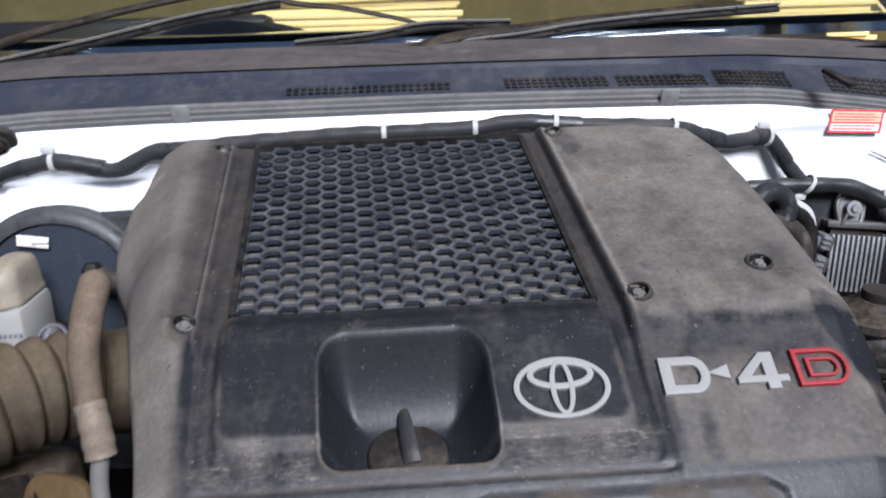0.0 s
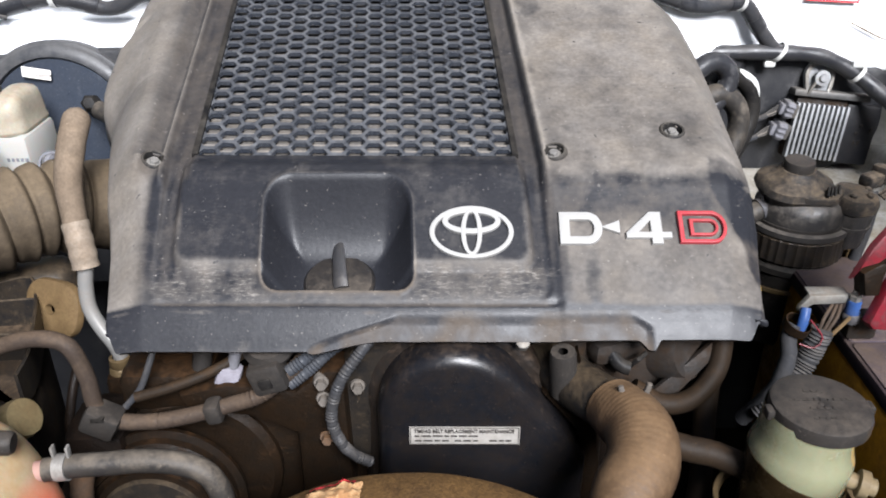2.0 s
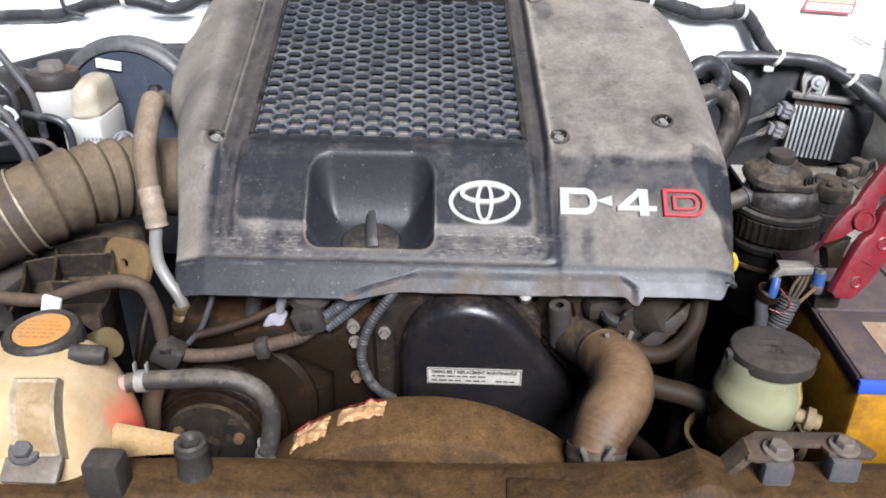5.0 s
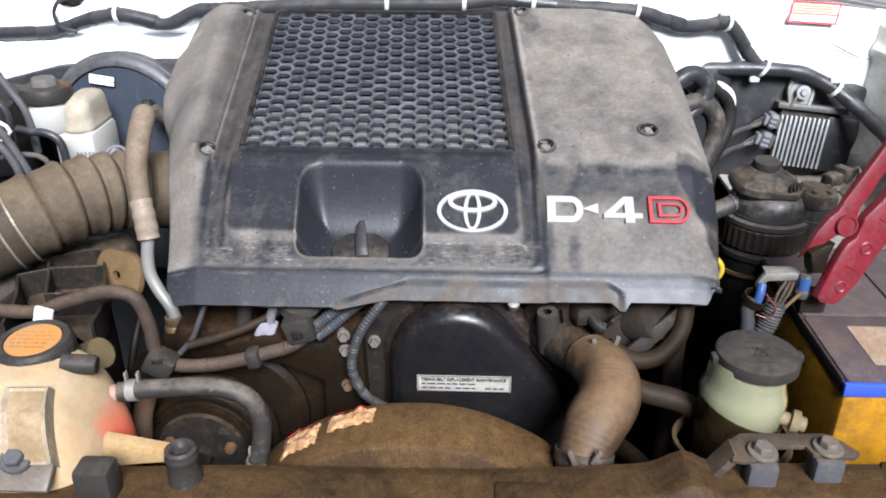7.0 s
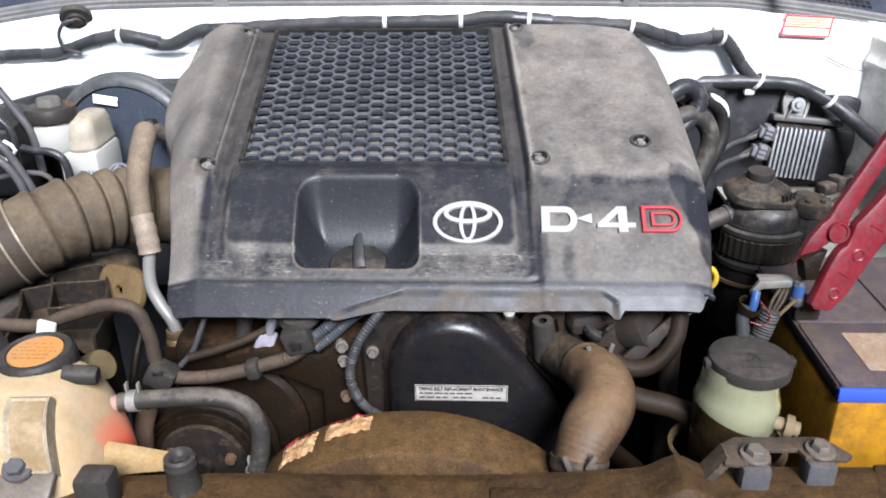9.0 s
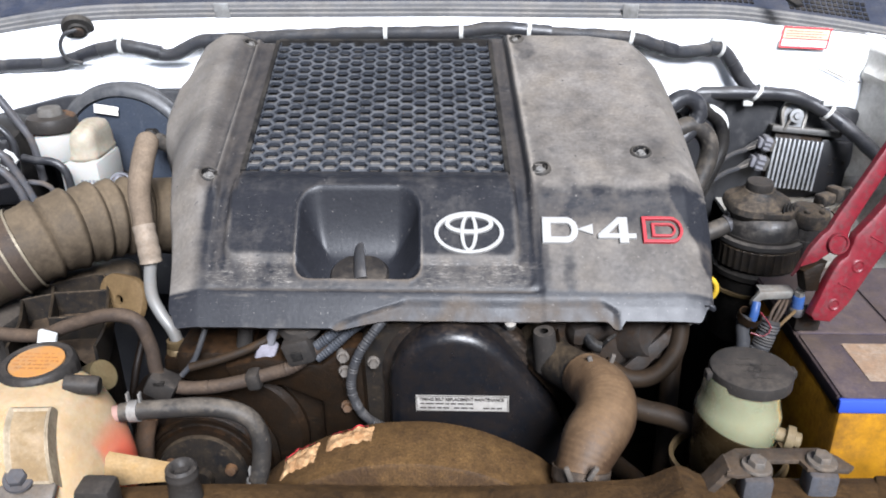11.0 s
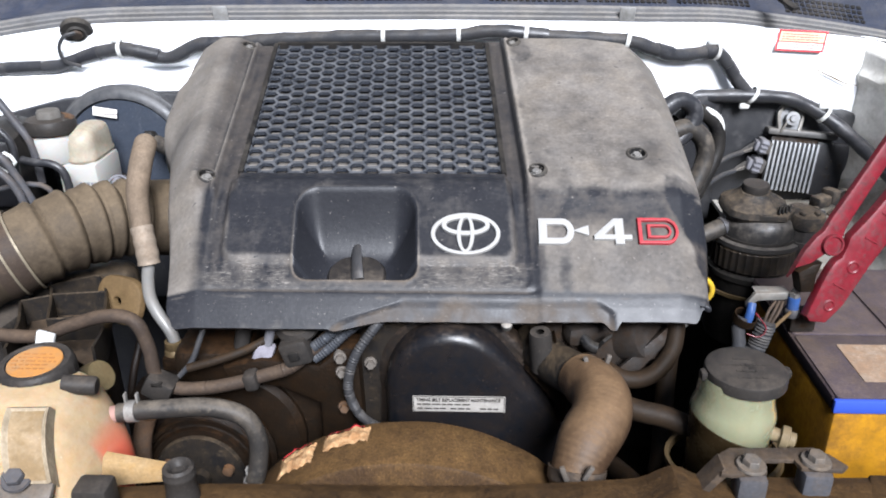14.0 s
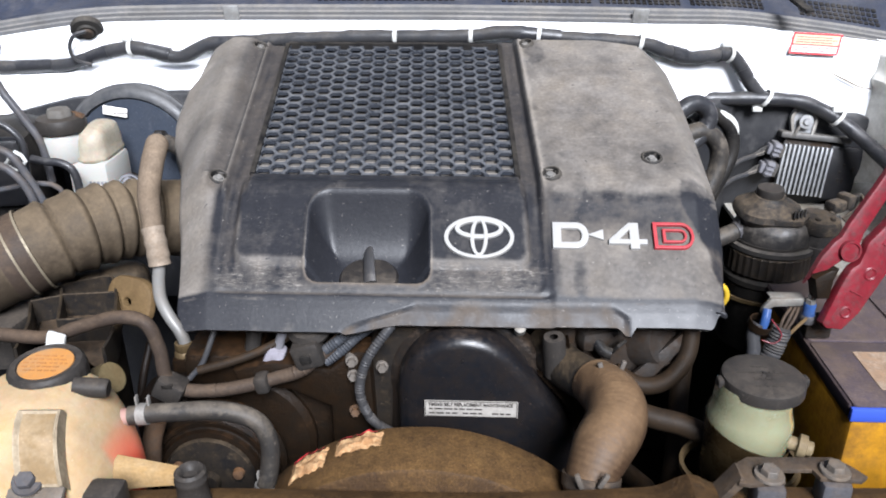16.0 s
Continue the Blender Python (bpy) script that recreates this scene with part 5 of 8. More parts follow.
# ---- front: support bar, shroud, bracket ----
def make_front():
    bar = thing("radiator_support", (0, -0.43, 1.0), "mud-dusted black steel radiator support across the front", "support bar")
    bm = bmesh.new()
    prof = [(-0.352, 0.955), (-0.352, 1.020), (-0.356, 1.0275), (-0.366, 1.030), (-0.395, 1.030), (-0.402, 1.026), (-0.410, 1.014), (-0.432, 1.010), (-0.50, 1.008), (-0.51, 1.0), (-0.51, 0.955)]

    def place(x, k):
        y = lerp_table(range(len(prof)), [p[0] for p in prof], k)
        z = lerp_table(range(len(prof)), [p[1] for p in prof], k)
        z += 0.008 * smooth(0.0, 0.2, x) * smooth(0.3, 1, k) + 0.0015 * noise.noise(Vector((x * 8, y * 20, 0))) + 0.012 * math.exp(-((x - 0.192) / 0.016) ** 2) * smooth(0.5, 2, k) * smooth(6, 4, k)
        return Vector((x, y + 0.01 * smooth(0, 0.35, x) - 0.012 * smooth(-0.1, -0.35, x), z))

    sheet(bm, span(-0.62, 0.60, 150), span(0, len(prof) - 1, 50), place)
    part("beam", bm, M_BAR, bar, sharp=35)
    bm = box(bmesh.new(), (0.0775, -0.392, 1.029), (0.056, 0.040, 0.010), 0.004)
    part("pad_plate", bm, M_BAR, bar, "raised dusty plate")
    bm = prism(bmesh.new(), [[(0.325, -0.395), (0.345, -0.345), (0.385, -0.345), (0.42, -0.40), (0.41, -0.43), (0.335, -0.42)], [(0.345, -0.395), (0.352, -0.375), (0.366, -0.378), (0.362, -0.398)]], (0, 0, 1.028), (1, 0, 0), (0, 1, 0), 0.010, 0.003)
    part("end_bracket", bm, M_BAR, bar, "bent dusty bracket with a hole")

    # rubber mounts
    for x, y, h, r in ((-0.181, -0.376, 0.033, 0.0118), ):
        t = thing("rubber_stopper", (x, y, 1.028), "grey rubber hood stopper on the support bar", "rubber stopper")
        part("stem", lathe(bmesh.new(), [(0, h - 0.006), (0.005, h - 0.005), (0.0075, h - 0.001), (r - 0.002, h), (r, h - 0.002), (r, h - 0.006), (r + 0.0006, h - 0.007), (r + 0.0006, h - 0.009), (r, h - 0.010), (r, 0.012), (r + 0.001, 0.004), (r + 0.002, -0.002)], (x, y, 1.028), (0, 0, 1), 28), M_GREYCAP, t)
    t = thing("rubber_stopper", (-0.243, -0.392, 1.026), "low square rubber block on the support bar", "rubber stopper")
    part("block", box(bmesh.new(), (-0.238, -0.394, 1.041), (0.027, 0.022, 0.036), 0.004), M_GREYCAP, t)

    # fan shroud: a broad band round the fan opening
    sh = thing("fan_shroud", (-0.012, -0.33, 0.87), "mud-dusted black plastic fan shroud with torn foam", "fan shroud")
    bm = bmesh.new()
    c, r = Vector((-0.012, -0.33, 0.873)), 0.172
    prof = [(r - 0.006, 0.034), (r - 0.001, 0.034), (r + 0.001, 0.031), (r + 0.001, 0.010), (r + 0.0005, -0.010), (r - 0.001, -0.0195), (r - 0.004, -0.0212), (r - 0.050, -0.0212), (r - 0.050, -0.018), (r - 0.006, -0.016), (r - 0.006, 0.034)]
    R = lambda a, h: 1 + 0.004 * noise.noise(Vector((math.cos(a) * 6, math.sin(a) * 6, h * 20)))
    lathe(bm, prof, c, (0, 1, 0), 150, R)
    part("ring", bm, M_SHROUD, sh, sharp=35)
    for x0, x1, y0, y1 in ((-0.122, -0.092, -0.330, -0.306), (-0.084, -0.046, -0.322, -0.304)):
        bm = bmesh.new()
        n = 18

        def top(u, v):
            x = x0 + (x1 - x0) * u
            y = y0 + (y1 - y0) * v + 0.003 * noise.noise(Vector((x * 160, 0, v * 3)))
            x += 0.003 * noise.noise(Vector((u * 3, y * 200, 7)))
            edge = min(u, 1 - u, v, 1 - v)
            h = 0.001 + 0.0035 * smooth(0, 0.2, edge) + 0.0022 * noise.noise(Vector((x * 260, y * 260, 2)))
            z = 0.873 + math.sqrt(max(0.0, (r + 0.001 + max(h, 0)) ** 2 - (x + 0.012) ** 2))
            return Vector((x, y, z))

        sheet(bm, span(0, 1, n), span(0, 1, n), top)
        foam = part("foam_remnant", bm, M_FOAM, sh, "torn orange-tan foam strip")
        sheet_red = bmesh.new()
        sheet(sheet_red, span(0.05, 0.9, 10), span(0.86, 1.0, 3), lambda u, v: top(u, v) + Vector((0, 0.001, 0.0012)))
        part("red_edge", sheet_red, M_REDINK, foam, "red paper edge")

    # bolted bracket for the reservoir
    br = thing("reservoir_bracket", (0.265, -0.36, 1.028), "dusty steel bracket on two feet with hexagon bolts", "bracket")
    bm = bmesh.new()
    pl = [(0.222, -0.372), (0.226, -0.350), (0.236, -0.343), (0.300, -0.341), (0.310, -0.350), (0.318, -0.362), (0.312, -0.367), (0.283, -0.365), (0.280, -0.356), (0.258, -0.357), (0.256, -0.370), (0.230, -0.374)]
    prism(bm, [pl], (0, 0, 1.056), (1, 0, 0), (0, 1, 0), 0.0035, 0.001)
    part("plate", bm, M_BAR2, br)
    bm = prism(bmesh.new(), [[(0, 0), (-0.022, -0.030), (-0.028, -0.030), (-0.006, 0.004)]], (0.230, -0.352, 1.057), (1, 0, 0), (0, 0, 1), 0.018, 0.001)
    part("leg", bm, M_BAR2, br)
    for x, y in ((0.2455, -0.3645), (0.2955, -0.358)):
        b = box(bmesh.new(), (x, y - 0.003, 1.041), (0.0225, 0.019, 0.030), 0.004)
        part("foot", b, M_STEELGREY, br, "grey painted foot")
        b = lathe(bmesh.new(), [(0, 0.0015), (0.0105, 0.0015), (0.0112, 0), (0.0112, -0.001)], (x, y, 1.0605), (0, 0, 1), 22)
        hex_head(b, Vector((x, y, 1.061)), (0, -0.05, 1), 0.0068, 0.006)
        part("bolt", b, M_TANBOLT, br, "worn tan-dusted hexagon bolt")


M_BAR2 = mat("dusty_bracket_steel", (0.11, 0.09, 0.075), 0.5, (0.20, 0.13, 0.075), 0.25, 1.4, 0.12, big=40, metal=0.4, bump=0.6)
M_TANBOLT = mat("tan_dusted_bolt", (0.22, 0.20, 0.18), 0.5, (0.28, 0.20, 0.13), 0.25, 1.4, 0.1, metal=0.4, bump=0.4)
M_STEELGREY = mat("grey_painted_foot", (0.10, 0.103, 0.115), 0.4, (0.22, 0.16, 0.11), 0.12, 1.1, 0.15, bump=0.25)
make_front()


# ---- coolant tank and its hose ----
def make_coolant():
    tank = thing("coolant_tank", (-0.31, -0.34, 0.96), "yellowed translucent coolant tank with pink coolant showing", "coolant tank")
    c = Vector((-0.318, -0.335, 1.020))

    def shape(scale=1.0):
        bm = bmesh.new()
        nu, nv = 64, 40

        def se(v, p):
            return math.copysign(abs(v) ** p, v)

        rings = []
        for j in range(nv + 1):
            v = -math.pi / 2 + math.pi * j / nv
            ring = []
            for i in range(nu):
                u = 2 * math.pi * i / nu
                cv = se(math.cos(v), 0.55)
                p = Vector((0.070 * cv * se(math.cos(u), 0.55), 0.060 * cv * se(math.sin(u), 0.6), 0.080 * se(math.sin(v), 0.72)))
                p.x *= 1 - 0.16 * smooth(-0.02, 0.06, p.z)
                ring.append(bm.verts.new(c + p * scale))
            rings.append(ring)
        for a, b in zip(rings, rings[1:]):
            for i in range(nu):
                bm.faces.new((a[i], a[(i + 1) % nu], b[(i + 1) % nu], b[i]))
        bmesh.ops.remove_doubles(bm, verts=bm.verts, dist=1e-5)
        return bm

    body = part("body", shape(), M_TANKMIX, tank, sharp=60)
    bm = lathe(bmesh.new(), [(0.024, -0.03), (0.024, 0.0), (0.027, 0.002), (0.027, 0.006)], (-0.315, -0.305, 1.084), (0, 0, 1), 36)
    part("neck", bm, M_TANK, tank)
    k = (-0.315, -0.305, 1.0875)
    wob = lambda a, h: 1 + (0.012 * math.copysign(1, math.sin(a * 24)) if h < 0.012 else 0)
    bm = lathe(bmesh.new(), [(0, 0.0165), (0.0215, 0.0165), (0.0225, 0.0180), (0.027, 0.0180), (0.0295, 0.0155), (0.0300, 0.011), (0.0300, 0.0), (0.027, -0.001)], k, (0, -0.04, 1), 96, wob)
    cap = part("cap", bm, M_GREYCAP, tank, "dusty black screw cap")
    bm = lathe(bmesh.new(), [(0, 0.0176), (0.0210, 0.0176), (0.0213, 0.0166)], k, (0, -0.04, 1), 40)
    disc = part("cap_label", bm, M_ORANGE, cap, "round orange label")
    bm = bmesh.new()
    for q, w in ((0.009, 0.022), (0.004, 0.030), (-0.001, 0.033), (-0.006, 0.030), (-0.011, 0.024)):
        x = -w / 2
        while x < w / 2:
            g = random.uniform(0.002, 0.005)
            box(bm, (k[0] + x, k[1] + q, k[2] + 0.0178 - q * -0.04), (g, 0.0016, 0.0004), 0)
            x += g + 0.0018
    part("print", bm, M_ORANGEINK, disc, "faded brown print", smooth=False)
    bm = lathe(bmesh.new(), [(0, 0.014), (0.0065, 0.014), (0.0078, 0.012), (0.0078, -0.012), (0, -0.012)], (-0.2735, -0.322, 1.094), (1, 0.1, -0.12), 18)
    part("overflow_cap", bm, M_GREYCAP, tank, "grey overflow stub")
    bm = prism(bmesh.new(), [[(-0.2583, 1.0171), (-0.2286, 1.0223), (-0.2028, 1.0253), (-0.2009, 1.0373), (-0.229, 1.0431), (-0.2503, 1.0475)]], (0, -0.345, 0), (1, 0, 0), (0, 0, 1), 0.010, 0.003)
    part("mounting_tab", bm, M_TANKTAB, tank)
    # moulded strap down the front shoulder, with its bolt and foot
    TL, TR, BR, BL = Vector((-0.309, -0.357, 1.095)), Vector((-0.278, -0.351, 1.092)), Vector((-0.268, -0.3885, 1.050)), Vector((-0.302, -0.3925, 1.052))
    out = Vector((0.1, -0.55, 0.83)).normalized()

    def on_strap(u, v):
        p = TL.lerp(TR, u).lerp(BL.lerp(BR, u), v)
        rim = 1 - smooth(0.06, 0.14, min(u, 1 - u)) * smooth(0.04, 0.10, v)
        lip = smooth(0, 0.04, min(u, 1 - u, v + 0.0))
        bead = math.exp(-(((u - 0.5) / 0.16) ** 2 + ((v - 0.45) / 0.10) ** 2))
        return p + out * (0.0120 * 4 * v * (1 - v) + (0.0075 + 0.0035 * rim + 0.0022 * bead) * lip - 0.004 * (1 - lip))

    bm = bmesh.new()
    sheet(bm, span(0, 1, 26), span(0, 1, 34), on_strap)
    strap = part("strap", bm, M_STRAP, tank, "moulded strap panel")
    bm = bmesh.new()
    sheet(bm, span(0.15, 0.85, 20), span(0.10, 0.97, 26), lambda u, v: on_strap(u, v) + out * (0.0006 + 0.0004 * math.sin(u * 9) * math.sin(v * 7)))
    part("strap_inlay", bm, M_STRAPTAN, strap, "grimy tan recessed face")
    p = Vector((-0.2945, -0.393, 1.0615))
    bm = lathe(bmesh.new(), [(0, 0.002), (0.0105, 0.002), (0.0115, 0)], p, out, 20)
    hex_head(bm, p + out * 0.001, out, 0.0075, 0.007)
    part("bolt", bm, M_STEELGREY, tank, "grimy zinc bolt")
    bm = box(bmesh.new(), (-0.290, -0.397, 1.048), (0.042, 0.022, 0.006), 0.002, Matrix.Rotation(0.6, 3, "X"))
    part("foot_plate", bm, M_TANBOLT, tank, "dull steel foot")
    bm = lathe(bmesh.new(), [(0.007, -0.02), (0.0070, 0), (0.0070, 0.016), (0.005, 0.016)], (-0.266, -0.306, 1.0535), (1, 0.1, 0.05), 18)
    part("nipple", bm, M_NIPPLEPINK, tank, "pale pink-stained nipple")

    hose = thing("overflow_hose", (-0.19, -0.30, 0.98), "dusty grey rubber hose looping from the coolant tank", "hose")
    pts = [(-0.256, -0.305, 1.0545), (-0.239, -0.303, 1.0560), (-0.215, -0.302, 1.0575), (-0.191, -0.301, 1.0590), (-0.168, -0.301, 1.0570), (-0.150, -0.302, 1.049), (-0.1415, -0.304, 1.030), (-0.1425, -0.308, 1.006), (-0.147, -0.313, 0.985), (-0.150, -0.318, 0.955)]
    part("hose_body", tube(bmesh.new(), pts, 0.0080, 18, 0.004), M_RUBBER, hose)
    for c, d in (((-0.244, -0.3035, 1.0557), (1, 0, 0.1)), ((-0.147, -0.313, 0.988), (-0.2, -0.2, -1))):
        bm = ring_band(bmesh.new(), c, d, 0.0080, 0.008, 0.0012)
        for s in (-0.005, 0.005):
            box(bm, Vector(c) + Vector((s, 0.002, 0.012)), (0.0018, 0.005, 0.009), 0.0005)
        part("spring_clamp", bm, M_DULLBOLT, hose, "spring clamp with two ears")


def tank_mix():
    """Tank plastic through which the coolant shows pink towards its low outer corner."""
    m = mat("coolant_tank_plastic", (0.38, 0.245, 0.12), 0.42, (0.44, 0.365, 0.26), 0.40, 1.4, big=9, bump=0.05, subsurface=0.3, tone=1.0, grain=0.03)
    nt = m.node_tree
    b = nt.nodes["Principled BSDF"]
    sep = nt.nodes.new("ShaderNodeSeparateXYZ")
    tc = nt.nodes.new("ShaderNodeTexCoord")
    nt.links.new(tc.outputs["Object"], sep.inputs[0])
    n = noise_tex(nt, tc.outputs["Object"], 14, 2)
    side = math_node(nt, "MULTIPLY_ADD", sep.outputs[0], 95.0, -4.65)
    low = math_node(nt, "MULTIPLY_ADD", sep.outputs[2], -26.0, 3.6)
    high = math_node(nt, "MULTIPLY_ADD", sep.outputs[2], 60.0, -0.6)
    f = math_node(nt, "MINIMUM", math_node(nt, "MULTIPLY", side, 1.0, clamp=True), math_node(nt, "MULTIPLY", low, 1.0, clamp=True))
    f = math_node(nt, "MINIMUM", f, math_node(nt, "MULTIPLY", high, 1.0, clamp=True))
    near = math_node(nt, "MULTIPLY_ADD", sep.outputs[1], 60.0, 0.7)
    f = math_node(nt, "MINIMUM", f, math_node(nt, "MULTIPLY", near, 1.0, clamp=True))
    f = math_node(nt, "MULTIPLY", f, math_node(nt, "MULTIPLY_ADD", n, 0.8, 0.45), clamp=True)
    old = b.inputs["Base Color"].links[0].from_socket
    nt.links.new(mix_color(nt, f, old, (0.70, 0.085, 0.045)), b.inputs["Base Color"])
    return m


M_TANKMIX = tank_mix()
M_STRAPTAN = mat("grimy_tan_plastic", (0.20, 0.135, 0.070), 0.45, (0.36, 0.285, 0.19), 0.18, 1.5, big=34, bump=0.2, tone=1.0, grain=0.08)
M_STRAP = mat("tan_strap_plastic", (0.33, 0.27, 0.19), 0.42, (0.16, 0.11, 0.06), 0.15, 1.6, big=30, bump=0.1, tone=1.0, grain=0.05)
M_ORANGEINK = mat("faded_brown_print", (0.55, 0.24, 0.08), 0.6, (0.5, 0.25, 0.1), 0.2, 0.8, bump=0)
make_coolant()


# ---- fluid reservoir, big hose ----
def make_ps():
    ps = thing("steering_fluid_reservoir", (0.262, -0.278, 0.96), "pale green translucent fluid reservoir with grey-black cap", "fluid reservoir")
    c = (0.2590, -0.278, 0.96)
    bm = lathe(bmesh.new(), [(0.0, 0.055), (0.0325, 0.055), (0.0335, 0.070), (0.0345, 0.078), (0.0350, 0.084), (0.0350, 0.090), (0.0335, 0.096), (0.0318, 0.101), (0.0312, 0.108), (0.0300, 0.124)], c, (0, 0, 1), 56)
    part("bowl", bm, M_PSTANK, ps)
    bm = lathe(bmesh.new(), [(0, -0.02), (0.030, -0.018), (0.0325, -0.006), (0.0335, 0.045), (0.0343, 0.066), (0.0352, 0.0745), (0.0355, 0.078), (0.0345, 0.0785)], c, (0, 0, 1), 56)
    # top edge slants so the dark fluid also takes in the shade
    for v in bm.verts:
        v.co.z -= 0.34 * (v.co.x - c[0] + 0.006) * smooth(1.015, 1.035, v.co.z)
    part("fluid_bowl", bm, M_PSFLUID, ps, "lower bowl dark with fluid and painted shade")
    bm = ring_band(bmesh.new(), (0.2570, -0.280, 1.000), (-0.12, 0.12, 1), 0.0455, 0.007, 0.0035, 48)
    part("holder_ring", bm, M_BRASSY, ps, "dusty steel holder ring")
    k = (0.2640, -0.2785, 1.078)
    bm = lathe(bmesh.new(), [(0, 0.0125), (0.0022, 0.0115), (0.0045, 0.0125), (0.0300, 0.0130), (0.0325, 0.0115), (0.0333, 0.009), (0.0333, 0.002), (0.031, 0.001)], k, (0, 0, 1), 64)
    cap = part("cap", bm, M_GREYCAP, ps, "dusty grey-black screw cap")
    for s in (-1, 1):
        bm = box(bmesh.new(), Vector(k) + Vector((s * 0.0345, 0.002 * s, 0.006)), (0.006, 0.010, 0.008), 0.002)
        part("cap_ear", bm, M_GREYCAP, cap)
    bm = bmesh.new()
    for q, w in ((0.012, 0.012), (0.003, 0.040), (-0.006, 0.016), (-0.016, 0.020)):
        x = -w / 2
        while x < w / 2:
            g = random.uniform(0.002, 0.004)
            box(bm, Vector(k) + Vector((x, q, 0.0128)), (g, 0.0022, 0.0006), 0)
            x += g + 0.0012
    part("raised_lettering", bm, M_GREYCAP, cap, "worn raised lettering", smooth=False)
    bm = lathe(bmesh.new(), [(0.006, -0.01), (0.006, 0.010), (0.010, 0.011), (0.010, 0.017), (0.0065, 0.018), (0.0065, 0.022), (0.004, 0.023), (0, 0.023)], (0.2860, -0.290, 1.034), (0.85, -0.35, -0.1), 20)
    part("nipple", bm, M_NIPPLE, ps, "yellowed pipe stub")

    hose = thing("intercooler_hose", (0.12, -0.3, 0.97), "thick dusty brown rubber elbow hose with spring clamps", "hose")
    pts = [(0.100, -0.150, 1.030), (0.120, -0.190, 1.036), (0.138, -0.225, 1.043), (0.1495, -0.258, 1.048), (0.1475, -0.286, 1.045), (0.1340, -0.308, 1.036), (0.1245, -0.324, 1.020), (0.1225, -0.333, 1.000), (0.1225, -0.340, 0.97), (0.1235, -0.345, 0.94)]
    rad = lambda s, l: 1 + 0.005 * math.sin(s * 1500) + 0.04 * smooth(0.10, 0.25, s / l) * smooth(0.50, 0.40, s / l) - 0.12 * smooth(0.46, 0.58, s / l) - 0.08 * smooth(0.10, 0.0, s / l)
    part("hose_body", tube(bmesh.new(), pts[2:], 0.0245, 30, 0.0011, rad), M_ELBOW, hose)
    part("upper_hose", tube(bmesh.new(), [(0.096, -0.150, 1.036), (0.116, -0.190, 1.036), (0.137, -0.224, 1.042), (0.141, -0.233, 1.044)], 0.0205, 26, 0.004), M_BLACKDUSTY, hose, "black upper hose")
    for c, d, r in (((0.1240, -0.3255, 1.017), (-0.10, -0.50, -1), 0.0222), ((0.1225, -0.333, 1.000), (0, -0.25, -1), 0.0222)):
        part("clamp_band", ring_band(bmesh.new(), c, d, r, 0.010, 0.0016, 32), M_BAR2, hose, "dull steel spring band")
    for x, y, z, a in ((0.1105, -0.3490, 1.036, -0.35), (0.1290, -0.3490, 1.037, 0.45), (0.140, -0.240, 1.067, -0.3), (0.158, -0.238, 1.068, 0.25)):
        bm = box(bmesh.new(), (x, y, z), (0.0042, 0.004, 0.014), 0.0010, Matrix.Rotation(a, 3, "Y"))
        part("clamp_ear", bm, M_TANBOLT, hose)
    # pipes between hose and reservoir
    p1 = thing("coolant_pipe", (0.19, -0.2, 0.98), "brown dusty rubber pipe curving under the cover", "hose", "small rubber pipes")
    part("pipe_body", tube(bmesh.new(), [(0.160, -0.195, 1.036), (0.185, -0.200, 1.024), (0.210, -0.195, 1.026), (0.228, -0.185, 1.044), (0.233, -0.175, 1.066), (0.232, -0.165, 1.085)], 0.0085, 14, 0.005), M_CONDUIT, p1)
    p2 = thing("coolant_pipe", (0.2, -0.23, 0.95), "brown dusty rubber pipe running to the reservoir", "hose", "small rubber pipes")
    part("pipe_body", tube(bmesh.new(), [(0.150, -0.235, 1.030), (0.186, -0.250, 1.025), (0.212, -0.253, 1.020), (0.236, -0.262, 1.014)], 0.0100, 14, 0.006), M_CONDUIT, p2)
    p3 = thing("coolant_pipe", (0.21, -0.18, 0.85), "brown dusty rubber pipe rising beside the block", "hose", "small rubber pipes")
    part("pipe_body", tube(bmesh.new(), [(0.236, -0.150, 1.075), (0.234, -0.160, 1.04), (0.230, -0.175, 1.0), (0.222, -0.215, 0.94), (0.215, -0.21, 0.86), (0.20, -0.20, 0.75)], 0.0095, 14, 0.008), M_CONDUIT, p3)
    p4 = thing("coolant_pipe", (0.17, -0.29, 0.93), "stained brown rubber pipe low beside the elbow", "hose", "small rubber pipes")
    part("pipe_body", tube(bmesh.new(), [(0.150, -0.33, 0.985), (0.170, -0.315, 0.97), (0.185, -0.29, 0.955), (0.19, -0.25, 0.94), (0.18, -0.20, 0.92)], 0.011, 14, 0.008), M_CONDUIT, p4)


M_NIPPLE = mat("yellowed_stub_plastic", (0.34, 0.27, 0.16), 0.45, BROWN, 0.1, 1.0, 0.1)
M_BRASSY = mat("dusty_brass_brown_steel", (0.20, 0.14, 0.07), 0.45, (0.26, 0.18, 0.10), 0.25, 1.1, 0.15, metal=0.3, bump=0.3)
make_ps()


